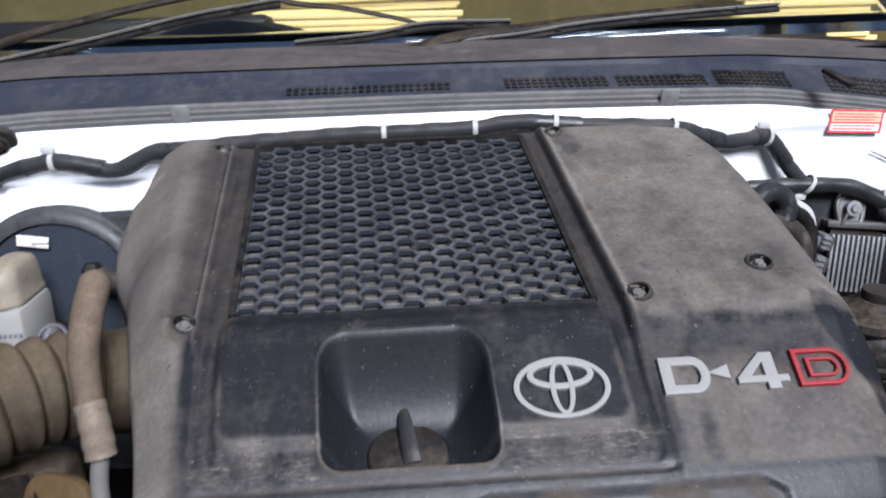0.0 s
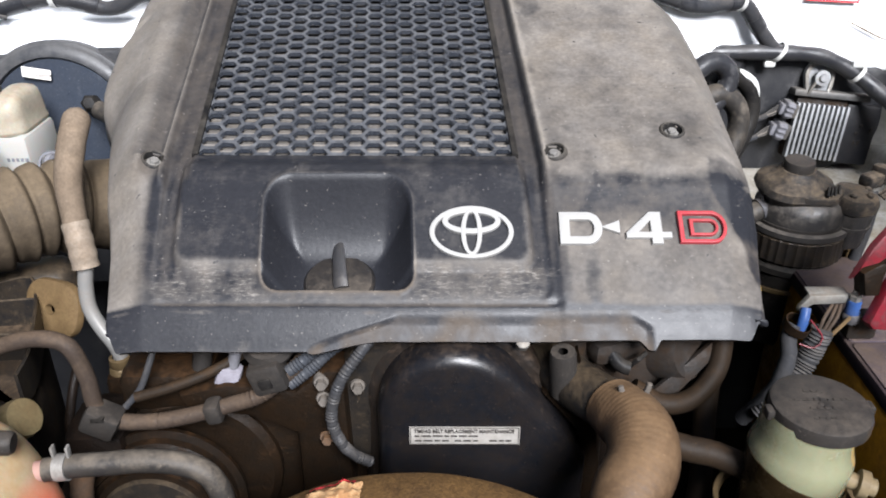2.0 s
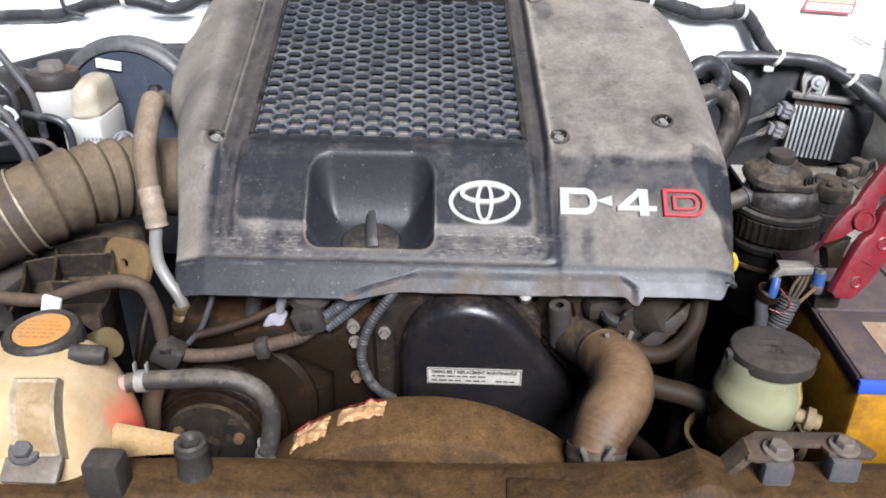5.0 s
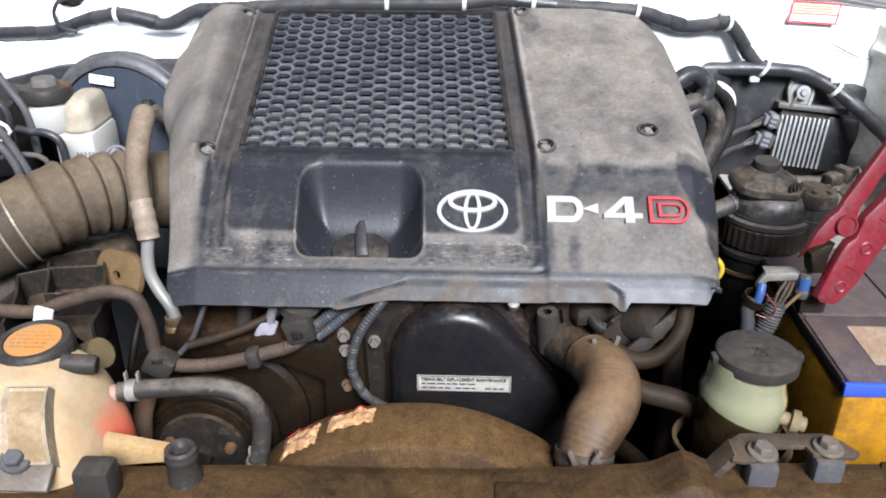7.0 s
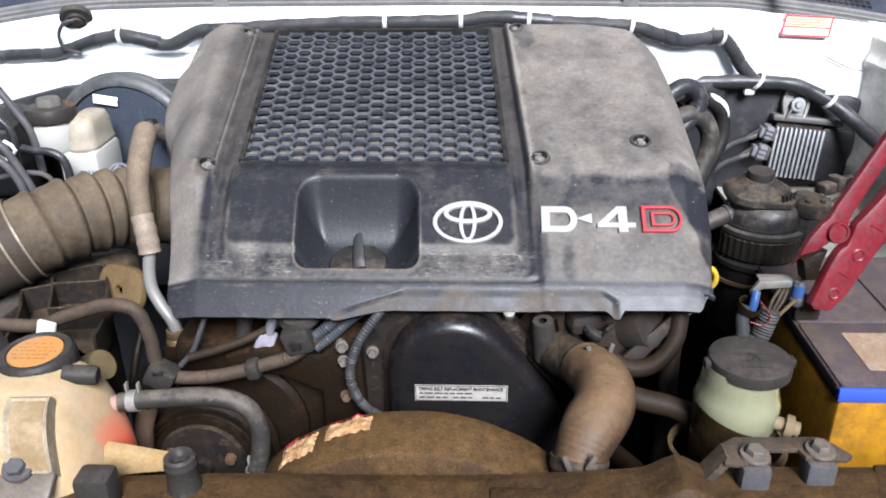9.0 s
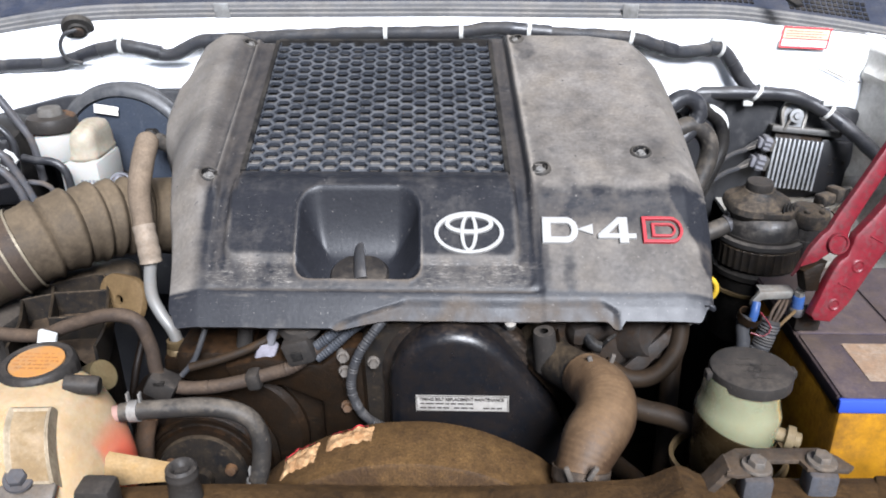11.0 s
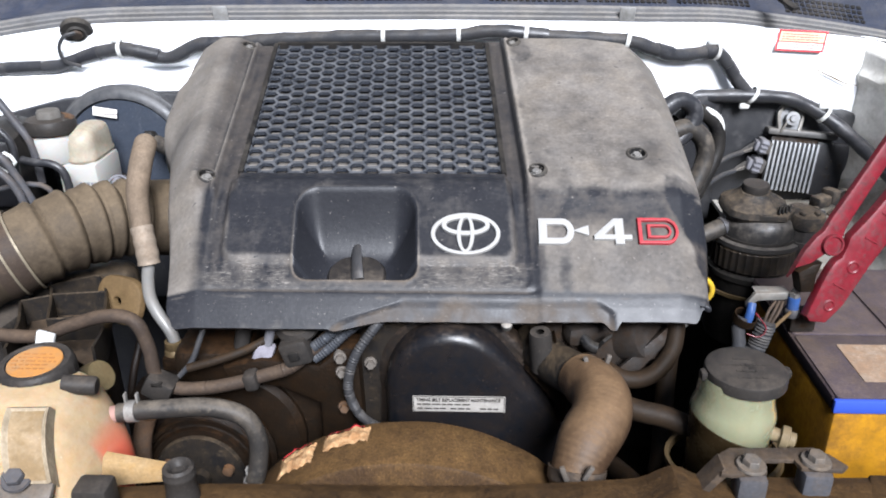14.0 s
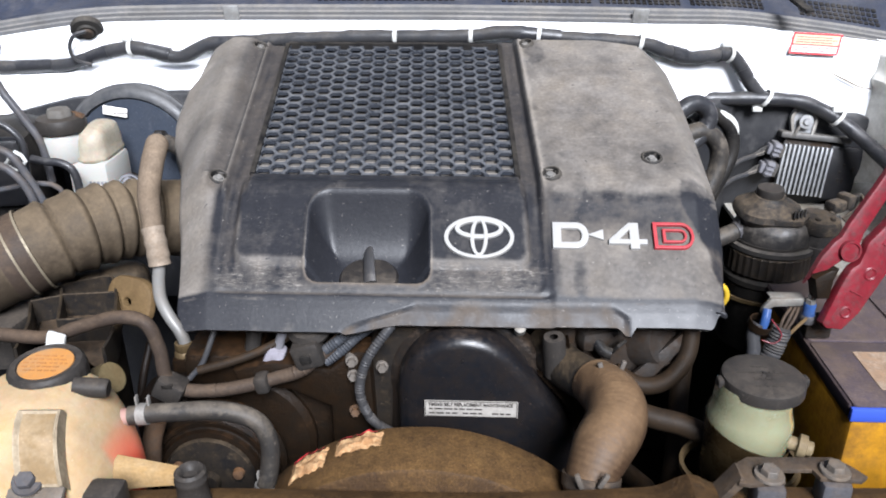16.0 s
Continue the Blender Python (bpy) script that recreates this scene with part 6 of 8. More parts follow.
# ---- battery corner ----
def make_battery():
    bat = thing("battery", (0.45, -0.10, 0.80), "yellow battery with blue-edged dusty dark lid", "battery")
    x0, x1, y0, y1 = 0.366, 0.545, -0.236, 0.035
    cx, cy = (x0 + x1) / 2, (y0 + y1) / 2
    part("case", box(bmesh.new(), (cx, cy, 0.914), (x1 - x0 - 0.004, y1 - y0 - 0.004, 0.199), 0.005), M_YELLOW, bat)
    part("lid", box(bmesh.new(), (cx, cy + 0.004, 1.0205), (x1 - x0, y1 - y0 - 0.008, 0.014), 0.0022), M_LIDSIDE, bat, "dark purple-black lid")
    part("lid_band", box(bmesh.new(), (cx, y0 + 0.003, 1.0205), (x1 - x0, 0.006, 0.0138), 0.0018), M_BLUE, bat, "bright blue lid edge")
    # lid top with cell covers
    for a, b, c, d in ((x0 + 0.003, y0 + 0.004, x1 - 0.003, -0.1235), (x0 + 0.003, -0.1205, x0 + 0.102, y1 - 0.004), (x0 + 0.105, -0.1205, x1 - 0.003, y1 - 0.004)):
        bm = prism(bmesh.new(), [rounded_rect(a, b, c, d, 0.005)], (0, 0, 1.0262), (1, 0, 0), (0, 1, 0), 0.0030, 0.001)
        panel = part("lid_panel", bm, M_LIDTOP, bat, "dusty purple-brown lid panel")
        lid = panel if d < -0.12 else lid
    bm = prism(bmesh.new(), [rounded_rect(0.404, -0.207, 0.52, -0.142, 0.002)], (0, 0, 1.0293), (1, 0, 0), (0, 1, 0), 0.0006)
    part("paper_label", bm, M_LABELTAN, lid, "worn tan paper label")
    bm = bmesh.new()
    lathe(bm, [(0.009, 0), (0.008, 0.012), (0, 0.012)], (0.412, -0.080, 1.02), (0, 0, 1), 18)
    part("post", bm, M_STEEL, bat, "lead terminal post")

    term = thing("battery_terminal", (0.36, -0.115, 1.02), "grey steel terminal clamp with blue-taped bolt", "terminal clamp")
    bm = bmesh.new()
    box(bm, (0.378, -0.112, 1.042), (0.026, 0.016, 0.024), 0.003)
    part("clamp", bm, M_CASTALU, term)
    bm = lathe(bmesh.new(), [(0.0062, 0.004), (0.0066, 0.006), (0.0058, 0.008), (0.0062, 0.016), (0.0056, 0.018), (0.0, 0.018)], (0.3640, -0.119, 1.054), (-0.05, -0.05, 1), 18)
    bolt = part("bolt", bm, M_BLUETAPE, term, "bolt wrapped in blue tape")
    bm = lathe(bmesh.new(), [(0.0035, 0.017), (0.0052, 0.018), (0.0052, 0.023), (0.0030, 0.0235), (0.0030, 0.028), (0, 0.028)], (0.3640, -0.119, 1.054), (-0.05, -0.05, 1), 6)
    part("nut", bm, M_STEEL, bolt, "pale steel nut")
    bm = lathe(bmesh.new(), [(0.0075, -0.004), (0.0080, -0.002), (0.0080, 0.003), (0.0066, 0.005)], (0.3640, -0.119, 1.054), (-0.05, -0.05, 1), 20)
    part("collar", bm, M_STEELGREY, bolt, "dull steel collar")
    bm = prism(bmesh.new(), [[(0.3172, 1.0580), (0.3178, 1.0632), (0.3250, 1.0745), (0.3526, 1.0755), (0.3660, 1.0740), (0.3665, 1.0690), (0.3535, 1.0668), (0.3290, 1.0655), (0.3225, 1.0600)]], (0, -0.114, 0), (1, 0, 0), (0, 0, 1), 0.0045, 0.0012)
    box(bm, (0.342, -0.1085, 1.0740), (0.034, 0.011, 0.0025), 0.001)
    part("strap", bm, M_STEEL, term, "bent grey steel strap")
    bm = ring_band(bmesh.new(), (0.3135, -0.130, 1.0520), (0.25, -0.25, 1), 0.0105, 0.0080, 0.0012, 28)
    part("strap_ring", bm, M_RUSTDARK, term, "dull brown cable ring")
    bm = tube(bmesh.new(), [(0.3205, -0.124, 1.0660), (0.3180, -0.130, 1.0560), (0.3150, -0.131, 1.0420)], 0.0045, 12, 0.003)
    part("sleeve", bm, M_BLUETAPE, term, "blue insulating sleeve")
    bm = tube(bmesh.new(), [(0.312, -0.128, 1.052), (0.308, -0.132, 1.040), (0.309, -0.138, 1.022), (0.302, -0.140, 0.99), (0.29, -0.12, 0.94)], 0.0072, 14, 0.005, lambda s, l: 1 + 0.06 * math.sin(s * 1900))
    part("cable", bm, M_HARNESS, term, "taped brown cable")
    bm = tube(bmesh.new(), [(0.3365, -0.130, 1.0480), (0.3330, -0.131, 1.0330), (0.3270, -0.134, 1.016), (0.314, -0.140, 0.995), (0.297, -0.14, 0.96)], 0.0095, 16, 0.0016, lambda s, l: 1 + 0.10 * math.sin(s * 2100))
    part("cable", bm, M_HARNESS, term, "grey ribbed conduit")
    for o in (-0.0030, 0.0010, 0.0045):
        bm = tube(bmesh.new(), [(0.3500 + o, -0.116, 1.0640), (0.3420 + o * 1.4, -0.126, 1.0580), (0.3365 + o, -0.130, 1.0460)], 0.0016, 8, 0.003)
        part("strand", bm, M_CONDGREY, term, "dusty tan wire strand")
    bm = tube(bmesh.new(), [(0.364, -0.122, 1.058), (0.352, -0.130, 1.052), (0.340, -0.134, 1.040)], 0.0018, 8, 0.004)
    part("wire", bm, M_TANSTEEL, term)
    bm = tube(bmesh.new(), [(0.324, -0.13, 1.058), (0.333, -0.14, 1.046), (0.326, -0.143, 1.038), (0.314, -0.14, 1.040)], 0.0007, 8, 0.004)
    part("wire", bm, M_RED, term, "thin red wire")

    # red spring clamp gripping the post
    clamp = thing("jumper_clamp", (0.39, -0.13, 1.02), "large red plastic spring clamp gripping the battery terminal", "jumper clamp")
    ux, uy = Vector((1, 0.10, 0)).normalized(), Vector((0, 0.18, 1)).normalized()
    o = Vector((0.0054, -0.1481, 1.0619))
    k = 0.95
    arm_low = [(0.3815, -0.0070), (0.3860, -0.0130), (0.4040, -0.0155), (0.4095, -0.0100), (0.4210, 0.0030), (0.4440, 0.0443), (0.4800, 0.0993), (0.510, 0.140), (0.498, 0.185), (0.4773, 0.1538), (0.4429, 0.1063), (0.4340, 0.0950), (0.4189, 0.0780), (0.4170, 0.0693), (0.4125, 0.0564), (0.4060, 0.0520), (0.4010, 0.0440), (0.3950, 0.0300)]
    n = ux.cross(uy)
    bm = prism(bmesh.new(), [[(u * k, v * k) for u, v in arm_low]], o + n * 0.0175, ux, uy, 0.011, 0.004)
    a = part("lower_arm", bm, M_RED, clamp)
    arm_up = [(0.3597, 0.0354), (0.3738, 0.0647), (0.3848, 0.0790), (0.3916, 0.0847), (0.3985, 0.0990), (0.4089, 0.1159), (0.4173, 0.1299), (0.4493, 0.1849), (0.470, 0.218), (0.488, 0.214), (0.4669, 0.1818), (0.4390, 0.1322), (0.4299, 0.1153), (0.4147, 0.0869), (0.4122, 0.0752), (0.4060, 0.0600), (0.3967, 0.0598), (0.3815, 0.0496), (0.3673, 0.0459)]
    bm = prism(bmesh.new(), [[(u * k, v * k) for u, v in arm_up]], o + n * 0.0195, ux, uy, 0.007, 0.0025)
    part("upper_arm", bm, M_RED, clamp)
    cx = o + ux * 0.4013 * k + uy * 0.0697 * k - n * 0.0015
    n = ux.cross(uy)
    bm = lathe(bmesh.new(), [(0, 0.0305), (0.0075, 0.0305), (0.0085, 0.0318), (0.0102, 0.0318), (0.0110, 0.030), (0.0110, 0.012), (0, 0.012)], cx, n, 28)
    part("pivot", bm, M_RED, clamp, "round red pivot")
    for u, v, r in ((0.4050, 1.0545, 0.0050), (0.4255, 1.095, 0.0055)):
        bm = lathe(bmesh.new(), [(r - 0.0015, 0), (r, 0.001), (r + 0.0015, 0)], o + ux * u * k + uy * (v - 1.05) * k + n * 0.0285, n, 24)
        part("moulded_ring", bm, M_RED, a)
    for u, v, ang in ((0.413, 1.075, 1.1), (0.441, 1.123, 1.1), (0.455, 1.148, 1.05), (0.470, 1.172, 1.05)):
        d = (ux * math.cos(ang - 1.57) + uy * math.sin(ang - 1.57))
        p = o + ux * u * k + uy * (v - 1.05) * k + n * 0.0286
        bm = tube(bmesh.new(), [p - d * 0.007, p, p + d * 0.007], 0.0008, 8, 0.004)
        part("moulded_rib", bm, M_RED, a)
    bm = prism(bmesh.new(), [[(u * k, v * k) for u, v in ((0.371, 0.040), (0.376, 0.018), (0.389, 0.018), (0.391, 0.036), (0.396, 0.050), (0.386, 0.048))]], o + n * 0.008, ux, uy, 0.016, 0.002)
    part("jaw", bm, M_RUSTDARK, clamp, "dark brass jaw")


M_LIDSIDE = mat("dark_purple_lid", (0.036, 0.028, 0.038), 0.4, (0.17, 0.12, 0.09), 0.12, 1.0, 0.1, bump=0.1)
M_LABELTAN = mat("worn_tan_label", (0.42, 0.27, 0.17), 0.6, (0.60, 0.50, 0.40), 0.15, 2.0, big=50, bump=0.3)
make_battery()


# ---- fuel filter, right-hand side ----
def make_filter():
    f = thing("fuel_filter", (0.376, 0.05, 0.90), "dusty black fuel filter with ribbed collar and hand pump", "fuel filter")
    c = (0.380, 0.050, 0.912)
    bm = lathe(bmesh.new(), [(0, 0.02), (0.044, 0.02), (0.048, 0.03), (0.048, 0.105), (0.051, 0.108), (0.051, 0.114), (0.046, 0.118)], c, (0, 0, 1), 48)
    part("bowl", bm, M_BLACK, f)
    part("bowl_ring", ring_band(bmesh.new(), (0.376, 0.05, 1.002), (0, 0, 1), 0.048, 0.004, 0.003, 48), M_BRASSY, f)
    wob = lambda a, h: 1 + 0.022 * (1 if math.sin(a * 36) > 0 else 0)
    bm = lathe(bmesh.new(), [(0.046, 0.118), (0.050, 0.122), (0.050, 0.146), (0.046, 0.150)], c, (0, 0, 1), 144, wob)
    part("ribbed_collar", bm, M_BLACKDUSTY, f)
    bm = lathe(bmesh.new(), [(0.0500, 0.148), (0.0515, 0.150), (0.0510, 0.155), (0.0455, 0.157), (0.0440, 0.172), (0.0400, 0.181), (0.030, 0.187), (0.0, 0.190)], c, (0, 0, 1), 48)
    part("head", bm, M_FILTERHEAD, f, "hazy grey-black head")
    k = (0.370, 0.052, 1.096)
    wob2 = lambda a, h: 1 + 0.03 * math.cos(a * 3) + 0.03 * math.sin(a * 5 + 1)
    bm = lathe(bmesh.new(), [(0.030, -0.008), (0.036, 0.0), (0.0385, 0.005), (0.0365, 0.012), (0.029, 0.017), (0.020, 0.022), (0.0175, 0.026), (0, 0.026)], k, (0, -0.08, 1), 40, wob2)
    part("pump_housing", bm, M_TANDUST, f, "tan-dusted pump housing")
    bm = lathe(bmesh.new(), [(0.0150, 0.024), (0.0155, 0.032), (0.0145, 0.035), (0.008, 0.036), (0.0, 0.0352)], k, (0, -0.08, 1), 30)
    part("pump_button", bm, M_GREYCAP, f)
    # black bars stand in for four dark slots in the plate
    bm = bmesh.new()
    for i in range(4):
        box(bm, (0.390 + 0.0050 * i, 0.0185 + 0.0030 * i, 1.1085 - 0.0006 * i), (0.0022, 0.012, 0.006), 0.0006, Matrix.Rotation(0.55, 3, "X") @ Matrix.Rotation(-0.35, 3, "Z"))
    part("pump_slots", bm, M_BLACK, f)
    bm = prism(bmesh.new(), [[(0.345, 0.030), (0.372, 0.012), (0.398, 0.012), (0.410, 0.026), (0.406, 0.050), (0.395, 0.066), (0.352, 0.062)]], (0, 0.0, 1.0965), (1, 0, 0), (0, 0.98, 0.1), 0.007, 0.002)
    part("flange", bm, M_TANDUST, f, "tan-dusted angular flange")
    part("seam_ring", ring_band(bmesh.new(), (0.380, 0.05, 1.0705), (0, 0, 1), 0.0452, 0.003, 0.0012, 48), M_GREYCAP, f)
    s = Vector((0.425, 0.038, 1.068))
    tip = Vector((0.05, -0.1, 1)).normalized()
    bm = lathe(bmesh.new(), [(0.020, -0.022), (0.0225, -0.018), (0.0225, 0.016), (0.0205, 0.020)], s, tip, 72, lambda a, h: 1 + 0.05 * (1 if math.sin(a * 11) > 0.1 else 0))
    sensor = part("sensor", bm, M_FILTERHEAD, f, "ribbed black sensor body")
    bm = lathe(bmesh.new(), [(0.0215, 0.017), (0.0245, 0.020), (0.0245, 0.028), (0.0215, 0.034), (0.0120, 0.037), (0, 0.0365)], s, tip, 32, lambda a, h: 1 + 0.03 * math.sin(a * 5 + 1))
    for k in range(5):
        q = radians(20 + 72 * k)
        lathe(bm, [(0.0036, -0.004), (0.0034, 0.003), (0.002, 0.0042), (0, 0.0042)], s + tip * 0.034 + Vector((0.0145 * math.cos(q), 0.0145 * math.sin(q), 0)), tip, 10)
    part("sensor_cap", bm, M_TANDUST, sensor, "dust-caked cap with small studs")
    part("sensor_ring", ring_band(bmesh.new(), s + Vector((0, 0, 0.002)), tip, 0.0232, 0.004, 0.0014, 36), M_FILTERHEAD, sensor)
    turn = Matrix.Rotation(0.5, 3, "Z")
    bm = box(bmesh.new(), s + Vector((0.024, 0.014, 0.040)), (0.022, 0.016, 0.014), 0.003, turn)
    plug = part("plug", bm, M_TANDUST, f, "dust-caked electric plug")
    bm = box(bmesh.new(), s + Vector((0.038, 0.022, 0.044)), (0.014, 0.020, 0.018), 0.004, turn)
    part("plug_latch", bm, M_TANDUST, plug)
    for k in range(3):
        q = s + Vector((0.044, 0.020 + 0.005 * k, 0.046))
        part("wire", tube(bmesh.new(), [q, q + Vector((0.010, -0.004 * k, 0.006)), q + Vector((0.006, -0.016, -0.006)), q + Vector((-0.014, -0.026, -0.018))], 0.0017, 6, 0.004), M_TANDUST, plug)
    bm = tube(bmesh.new(), [s + Vector((0.020, 0.002, 0.032)), s + Vector((0.021, -0.004, 0.020)), s + Vector((0.019, -0.008, -0.01)), s + Vector((0.014, -0.010, -0.045)), s + Vector((0.012, -0.010, -0.08))], 0.0062, 12, 0.006)
    part("cable", bm, M_HARNESS, f)
    bm = bmesh.new()
    prism(bm, [[(0.40, 0.98), (0.46, 0.98), (0.455, 1.035), (0.445, 1.05), (0.425, 1.03), (0.405, 1.02)]], (0, 0.05, 0), (1, 0, 0), (0, 0, 1), 0.006, 0.002)
    part("holder", bm, M_TANSTEEL, f, "tan steel holder")
    # inlet hose with spring clip
    h = thing("fuel_hose", (0.31, 0.03, 1.06), "grey rubber fuel hose with spring clip at the filter", "hose")
    part("hose_body", tube(bmesh.new(), [(0.265, 0.02, 1.060), (0.300, 0.030, 1.068), (0.330, 0.040, 1.077), (0.352, 0.048, 1.082)], 0.0105, 16, 0.006), M_RUBBER, h)
    bm = ring_band(bmesh.new(), (0.338, 0.043, 1.079), (1, 0.3, 0.3), 0.0105, 0.008, 0.0016)
    box(bm, (0.336, 0.040, 1.0925), (0.002, 0.004, 0.006), 0.0006)
    box(bm, (0.342, 0.043, 1.0925), (0.002, 0.004, 0.006), 0.0006)
    part("spring_clip", bm, M_STEELGREY, h, "pale spring clip")

    # loops behind the cover
    for pts, r, m, lab in (
            ([(0.255, 0.10, 1.195), (0.285, 0.115, 1.212), (0.305, 0.120, 1.203), (0.307, 0.118, 1.185), (0.290, 0.110, 1.165), (0.262, 0.10, 1.15)], 0.0105, M_HARNESSBLACK, "black rubber heater hose looping out behind the cover"),
            ([(0.270, 0.105, 1.170), (0.300, 0.115, 1.178), (0.322, 0.118, 1.162), (0.326, 0.115, 1.135), (0.312, 0.105, 1.10), (0.29, 0.09, 1.06)], 0.0115, M_RUBBER, "dusty heater hose looping out behind the cover"),
            ([(0.290, 0.135, 1.180), (0.318, 0.150, 1.190), (0.345, 0.152, 1.172), (0.350, 0.148, 1.140), (0.335, 0.135, 1.105), (0.31, 0.12, 1.06)], 0.0095, M_BLACK, "black hose with a white stripe behind the cover")):
        t = thing("heater_hose", pts[2], lab, "hose", "heater hoses")
        part("hose_body", tube(bmesh.new(), pts, r, 16, 0.005), m, t)
        if m is M_BLACK:
            P = [Vector(p) + Vector((0.003, -0.002, 0.006)) for p in pts[1:4]]
            part("stripe", tube(bmesh.new(), P, 0.0052, 8, 0.005, lambda s, l: 0.35 + 0.65 * smooth(0.0, 0.2, s / l) * smooth(1.0, 0.7, s / l)), M_TIE, t, "white stripe")
    dip = thing("dipstick", (0.281, -0.10, 1.02), "yellow plastic ring handle of the oil dipstick", "dipstick")
    bm = bmesh.new()
    C = Vector((0.2745, -0.100, 1.068))
    tube(bm, [C + Vector((0.0005 + 0.0112 * math.cos(a), -0.002 * math.cos(a), 0.013 * math.sin(a))) for a in span(-1.57, 4.71, 24)], 0.0030, 10, 0.003)
    part("ring", bm, M_DIP, dip)
    part("stem", tube(bmesh.new(), [C + Vector((0, 0, -0.012)), C + Vector((-0.01, 0.01, -0.05)), C + Vector((-0.06, 0.06, -0.12)), C + Vector((-0.12, 0.08, -0.2))], 0.003, 8), M_STEEL, dip)


M_FILTERHEAD = mat("hazy_dusted_black_plastic", (0.022, 0.022, 0.023), 0.34, (0.28, 0.245, 0.21), 0.0, 1.3, 0.50, big=30, bump=0.2, specular=0.4)
M_TANDUST = mat("tan_dust_caked_plastic", (0.035, 0.033, 0.032), 0.5, (0.32, 0.245, 0.17), 0.08, 1.5, 0.25, big=34, bump=0.6)
make_filter()


def make_control_unit():
    u = thing("injector_driver_unit", (0.56, 0.39, 0.98), "finned aluminium control unit fixed on the black pad", "control unit")
    m = Matrix.Rotation(0.10, 3, "Y") @ Matrix.Rotation(-0.12, 3, "X")
    c = Vector((0.537, 0.376, 1.045))
    part("body", box(bmesh.new(), c + Vector((0, 0.006, 0)), (0.074, 0.020, 0.090), 0.003, m), M_CASTALU, u)
    for i in range(11):
        x = -0.0355 + 0.071 * i / 10
        part("fin", box(bmesh.new(), c + m @ Vector((x, -0.007, -0.004)), (0.0040, 0.010, 0.078), 0.0012, m), M_FINALU, u)
    part("top_flange", box(bmesh.new(), c + m @ Vector((0.008, 0.0, 0.049)), (0.110, 0.026, 0.010), 0.003, m), M_GREYSTEEL, u, "dull grey flange")
    part("carrier", box(bmesh.new(), c + m @ Vector((0.062, 0.004, -0.004)), (0.050, 0.014, 0.086), 0.004, m), M_CLEANBLACK, u, "black plastic carrier")
    ear = [(0.021 * math.cos(q), 0.028 + 0.021 * math.sin(q)) for q in span(-0.25, math.pi + 0.25, 22)] + [(-0.0165, 0.0), (0.0165, 0.0)]
    inner = [(x * 0.74, 0.026 + (z - 0.026) * 0.74) for x, z in ear]
    ux, uz = (1, 0, -0.05), (0, 0.2, 1)
    part("mount_plate", prism(bmesh.new(), [ear], (0.528, 0.377, 1.092), ux, uz, 0.004, 0.001), M_FINALU, u, "bright pressed mounting eye")
    part("mount_rim", prism(bmesh.new(), [ear, inner], (0.528, 0.3735, 1.092), ux, uz, 0.004, 0.0015), M_STEEL, u, "raised bright rim")
    bm = lathe(bmesh.new(), [(0, 0.0045), (0.0045, 0.0045), (0.0055, 0.003), (0.0058, 0.0015), (0.0105, 0.0012), (0.0110, -0.001)], (0.529, 0.3695, 1.119), (0, -1, 0.2), 20)
    part("mount_bolt", bm, M_FINALU, u, "bright washer and stud")
    part("mount_web", box(bmesh.new(), (0.5185, 0.3695, 1.108), (0.004, 0.004, 0.024), 0.0012, Matrix.Rotation(0.45, 3, "Y")), M_STEEL, u)
    for x, z, s in ((0.487, 1.077, 0.022), (0.481, 1.047, 0.024)):
        turn = Matrix.Rotation(0.25, 3, "Y")
        o = Vector((x, 0.366, z))
        b = part("plug", box(bmesh.new(), o, (s * 0.62, 0.026, s * 1.05), 0.004, turn), M_CONN, u, "pale grey connector plug")
        part("plug_collar", box(bmesh.new(), o + turn @ Vector((s * 0.42, 0, 0)), (s * 0.30, 0.022, s * 0.9), 0.003, turn), M_WIRE, b)
        part("plug_neck", box(bmesh.new(), o + turn @ Vector((-s * 0.42, 0, -0.001)), (s * 0.30, 0.019, s * 0.72), 0.003, turn), M_CONN, b)
        for k in (-1, 0, 1):
            part("plug_rib", box(bmesh.new(), o + turn @ Vector((0, -0.0135, k * s * 0.30)), (s * 0.50, 0.003, s * 0.12), 0.0008, turn), M_CONN, b)
        for k in range(4):
            bm = bmesh.new()
            z2 = z - 0.006 + 0.0035 * k
            tube(bm, [(x - s / 2, 0.366, z2), (x - s / 2 - 0.010, 0.360, z2 - 0.002), (x - s / 2 - 0.026, 0.352, z - 0.008 + 0.0008 * k)], 0.0011, 6, 0.006)
            part("wire", bm, M_PAPERWIRE if k == 1 else M_WIRE, b)
        bm = tube(bmesh.new(), [(x - s / 2 - 0.022, 0.353, z - 0.007), (x - s / 2 - 0.050, 0.335, z - 0.010), (x - s / 2 - 0.085, 0.305, z - 0.022), (x - s / 2 - 0.12, 0.28, z - 0.05)], 0.0040, 10, 0.006)
        part("wire_sheath", bm, M_HARNESS, b, "grey taped wires")
    bm = bmesh.new()
    for i in range(5):
        box(bm, (0.594 + random.uniform(0, 0.024), 0.3715, 1.0 + random.uniform(0, 0.06)), (0.004, 0.002, random.uniform(0.003, 0.008)), 0.0005)
    part("speck", bm, M_GREYCAP, u, smooth=False)


M_GREYSTEEL = mat("dull_grey_steel", (0.20, 0.20, 0.20), 0.45, DUST, 0.25, 1.0, 0.15, metal=0.5, bump=0.2)
M_FINALU = mat("dull_finned_alloy", (0.32, 0.33, 0.34), 0.42, DUST, 0.05, 0.9, metal=0.4, bump=0.15, tone=0.85)
M_PAPERWIRE = mat("pale_wires", (0.30, 0.27, 0.24), 0.5, DUST, 0.1, 1.0, bump=0.05)
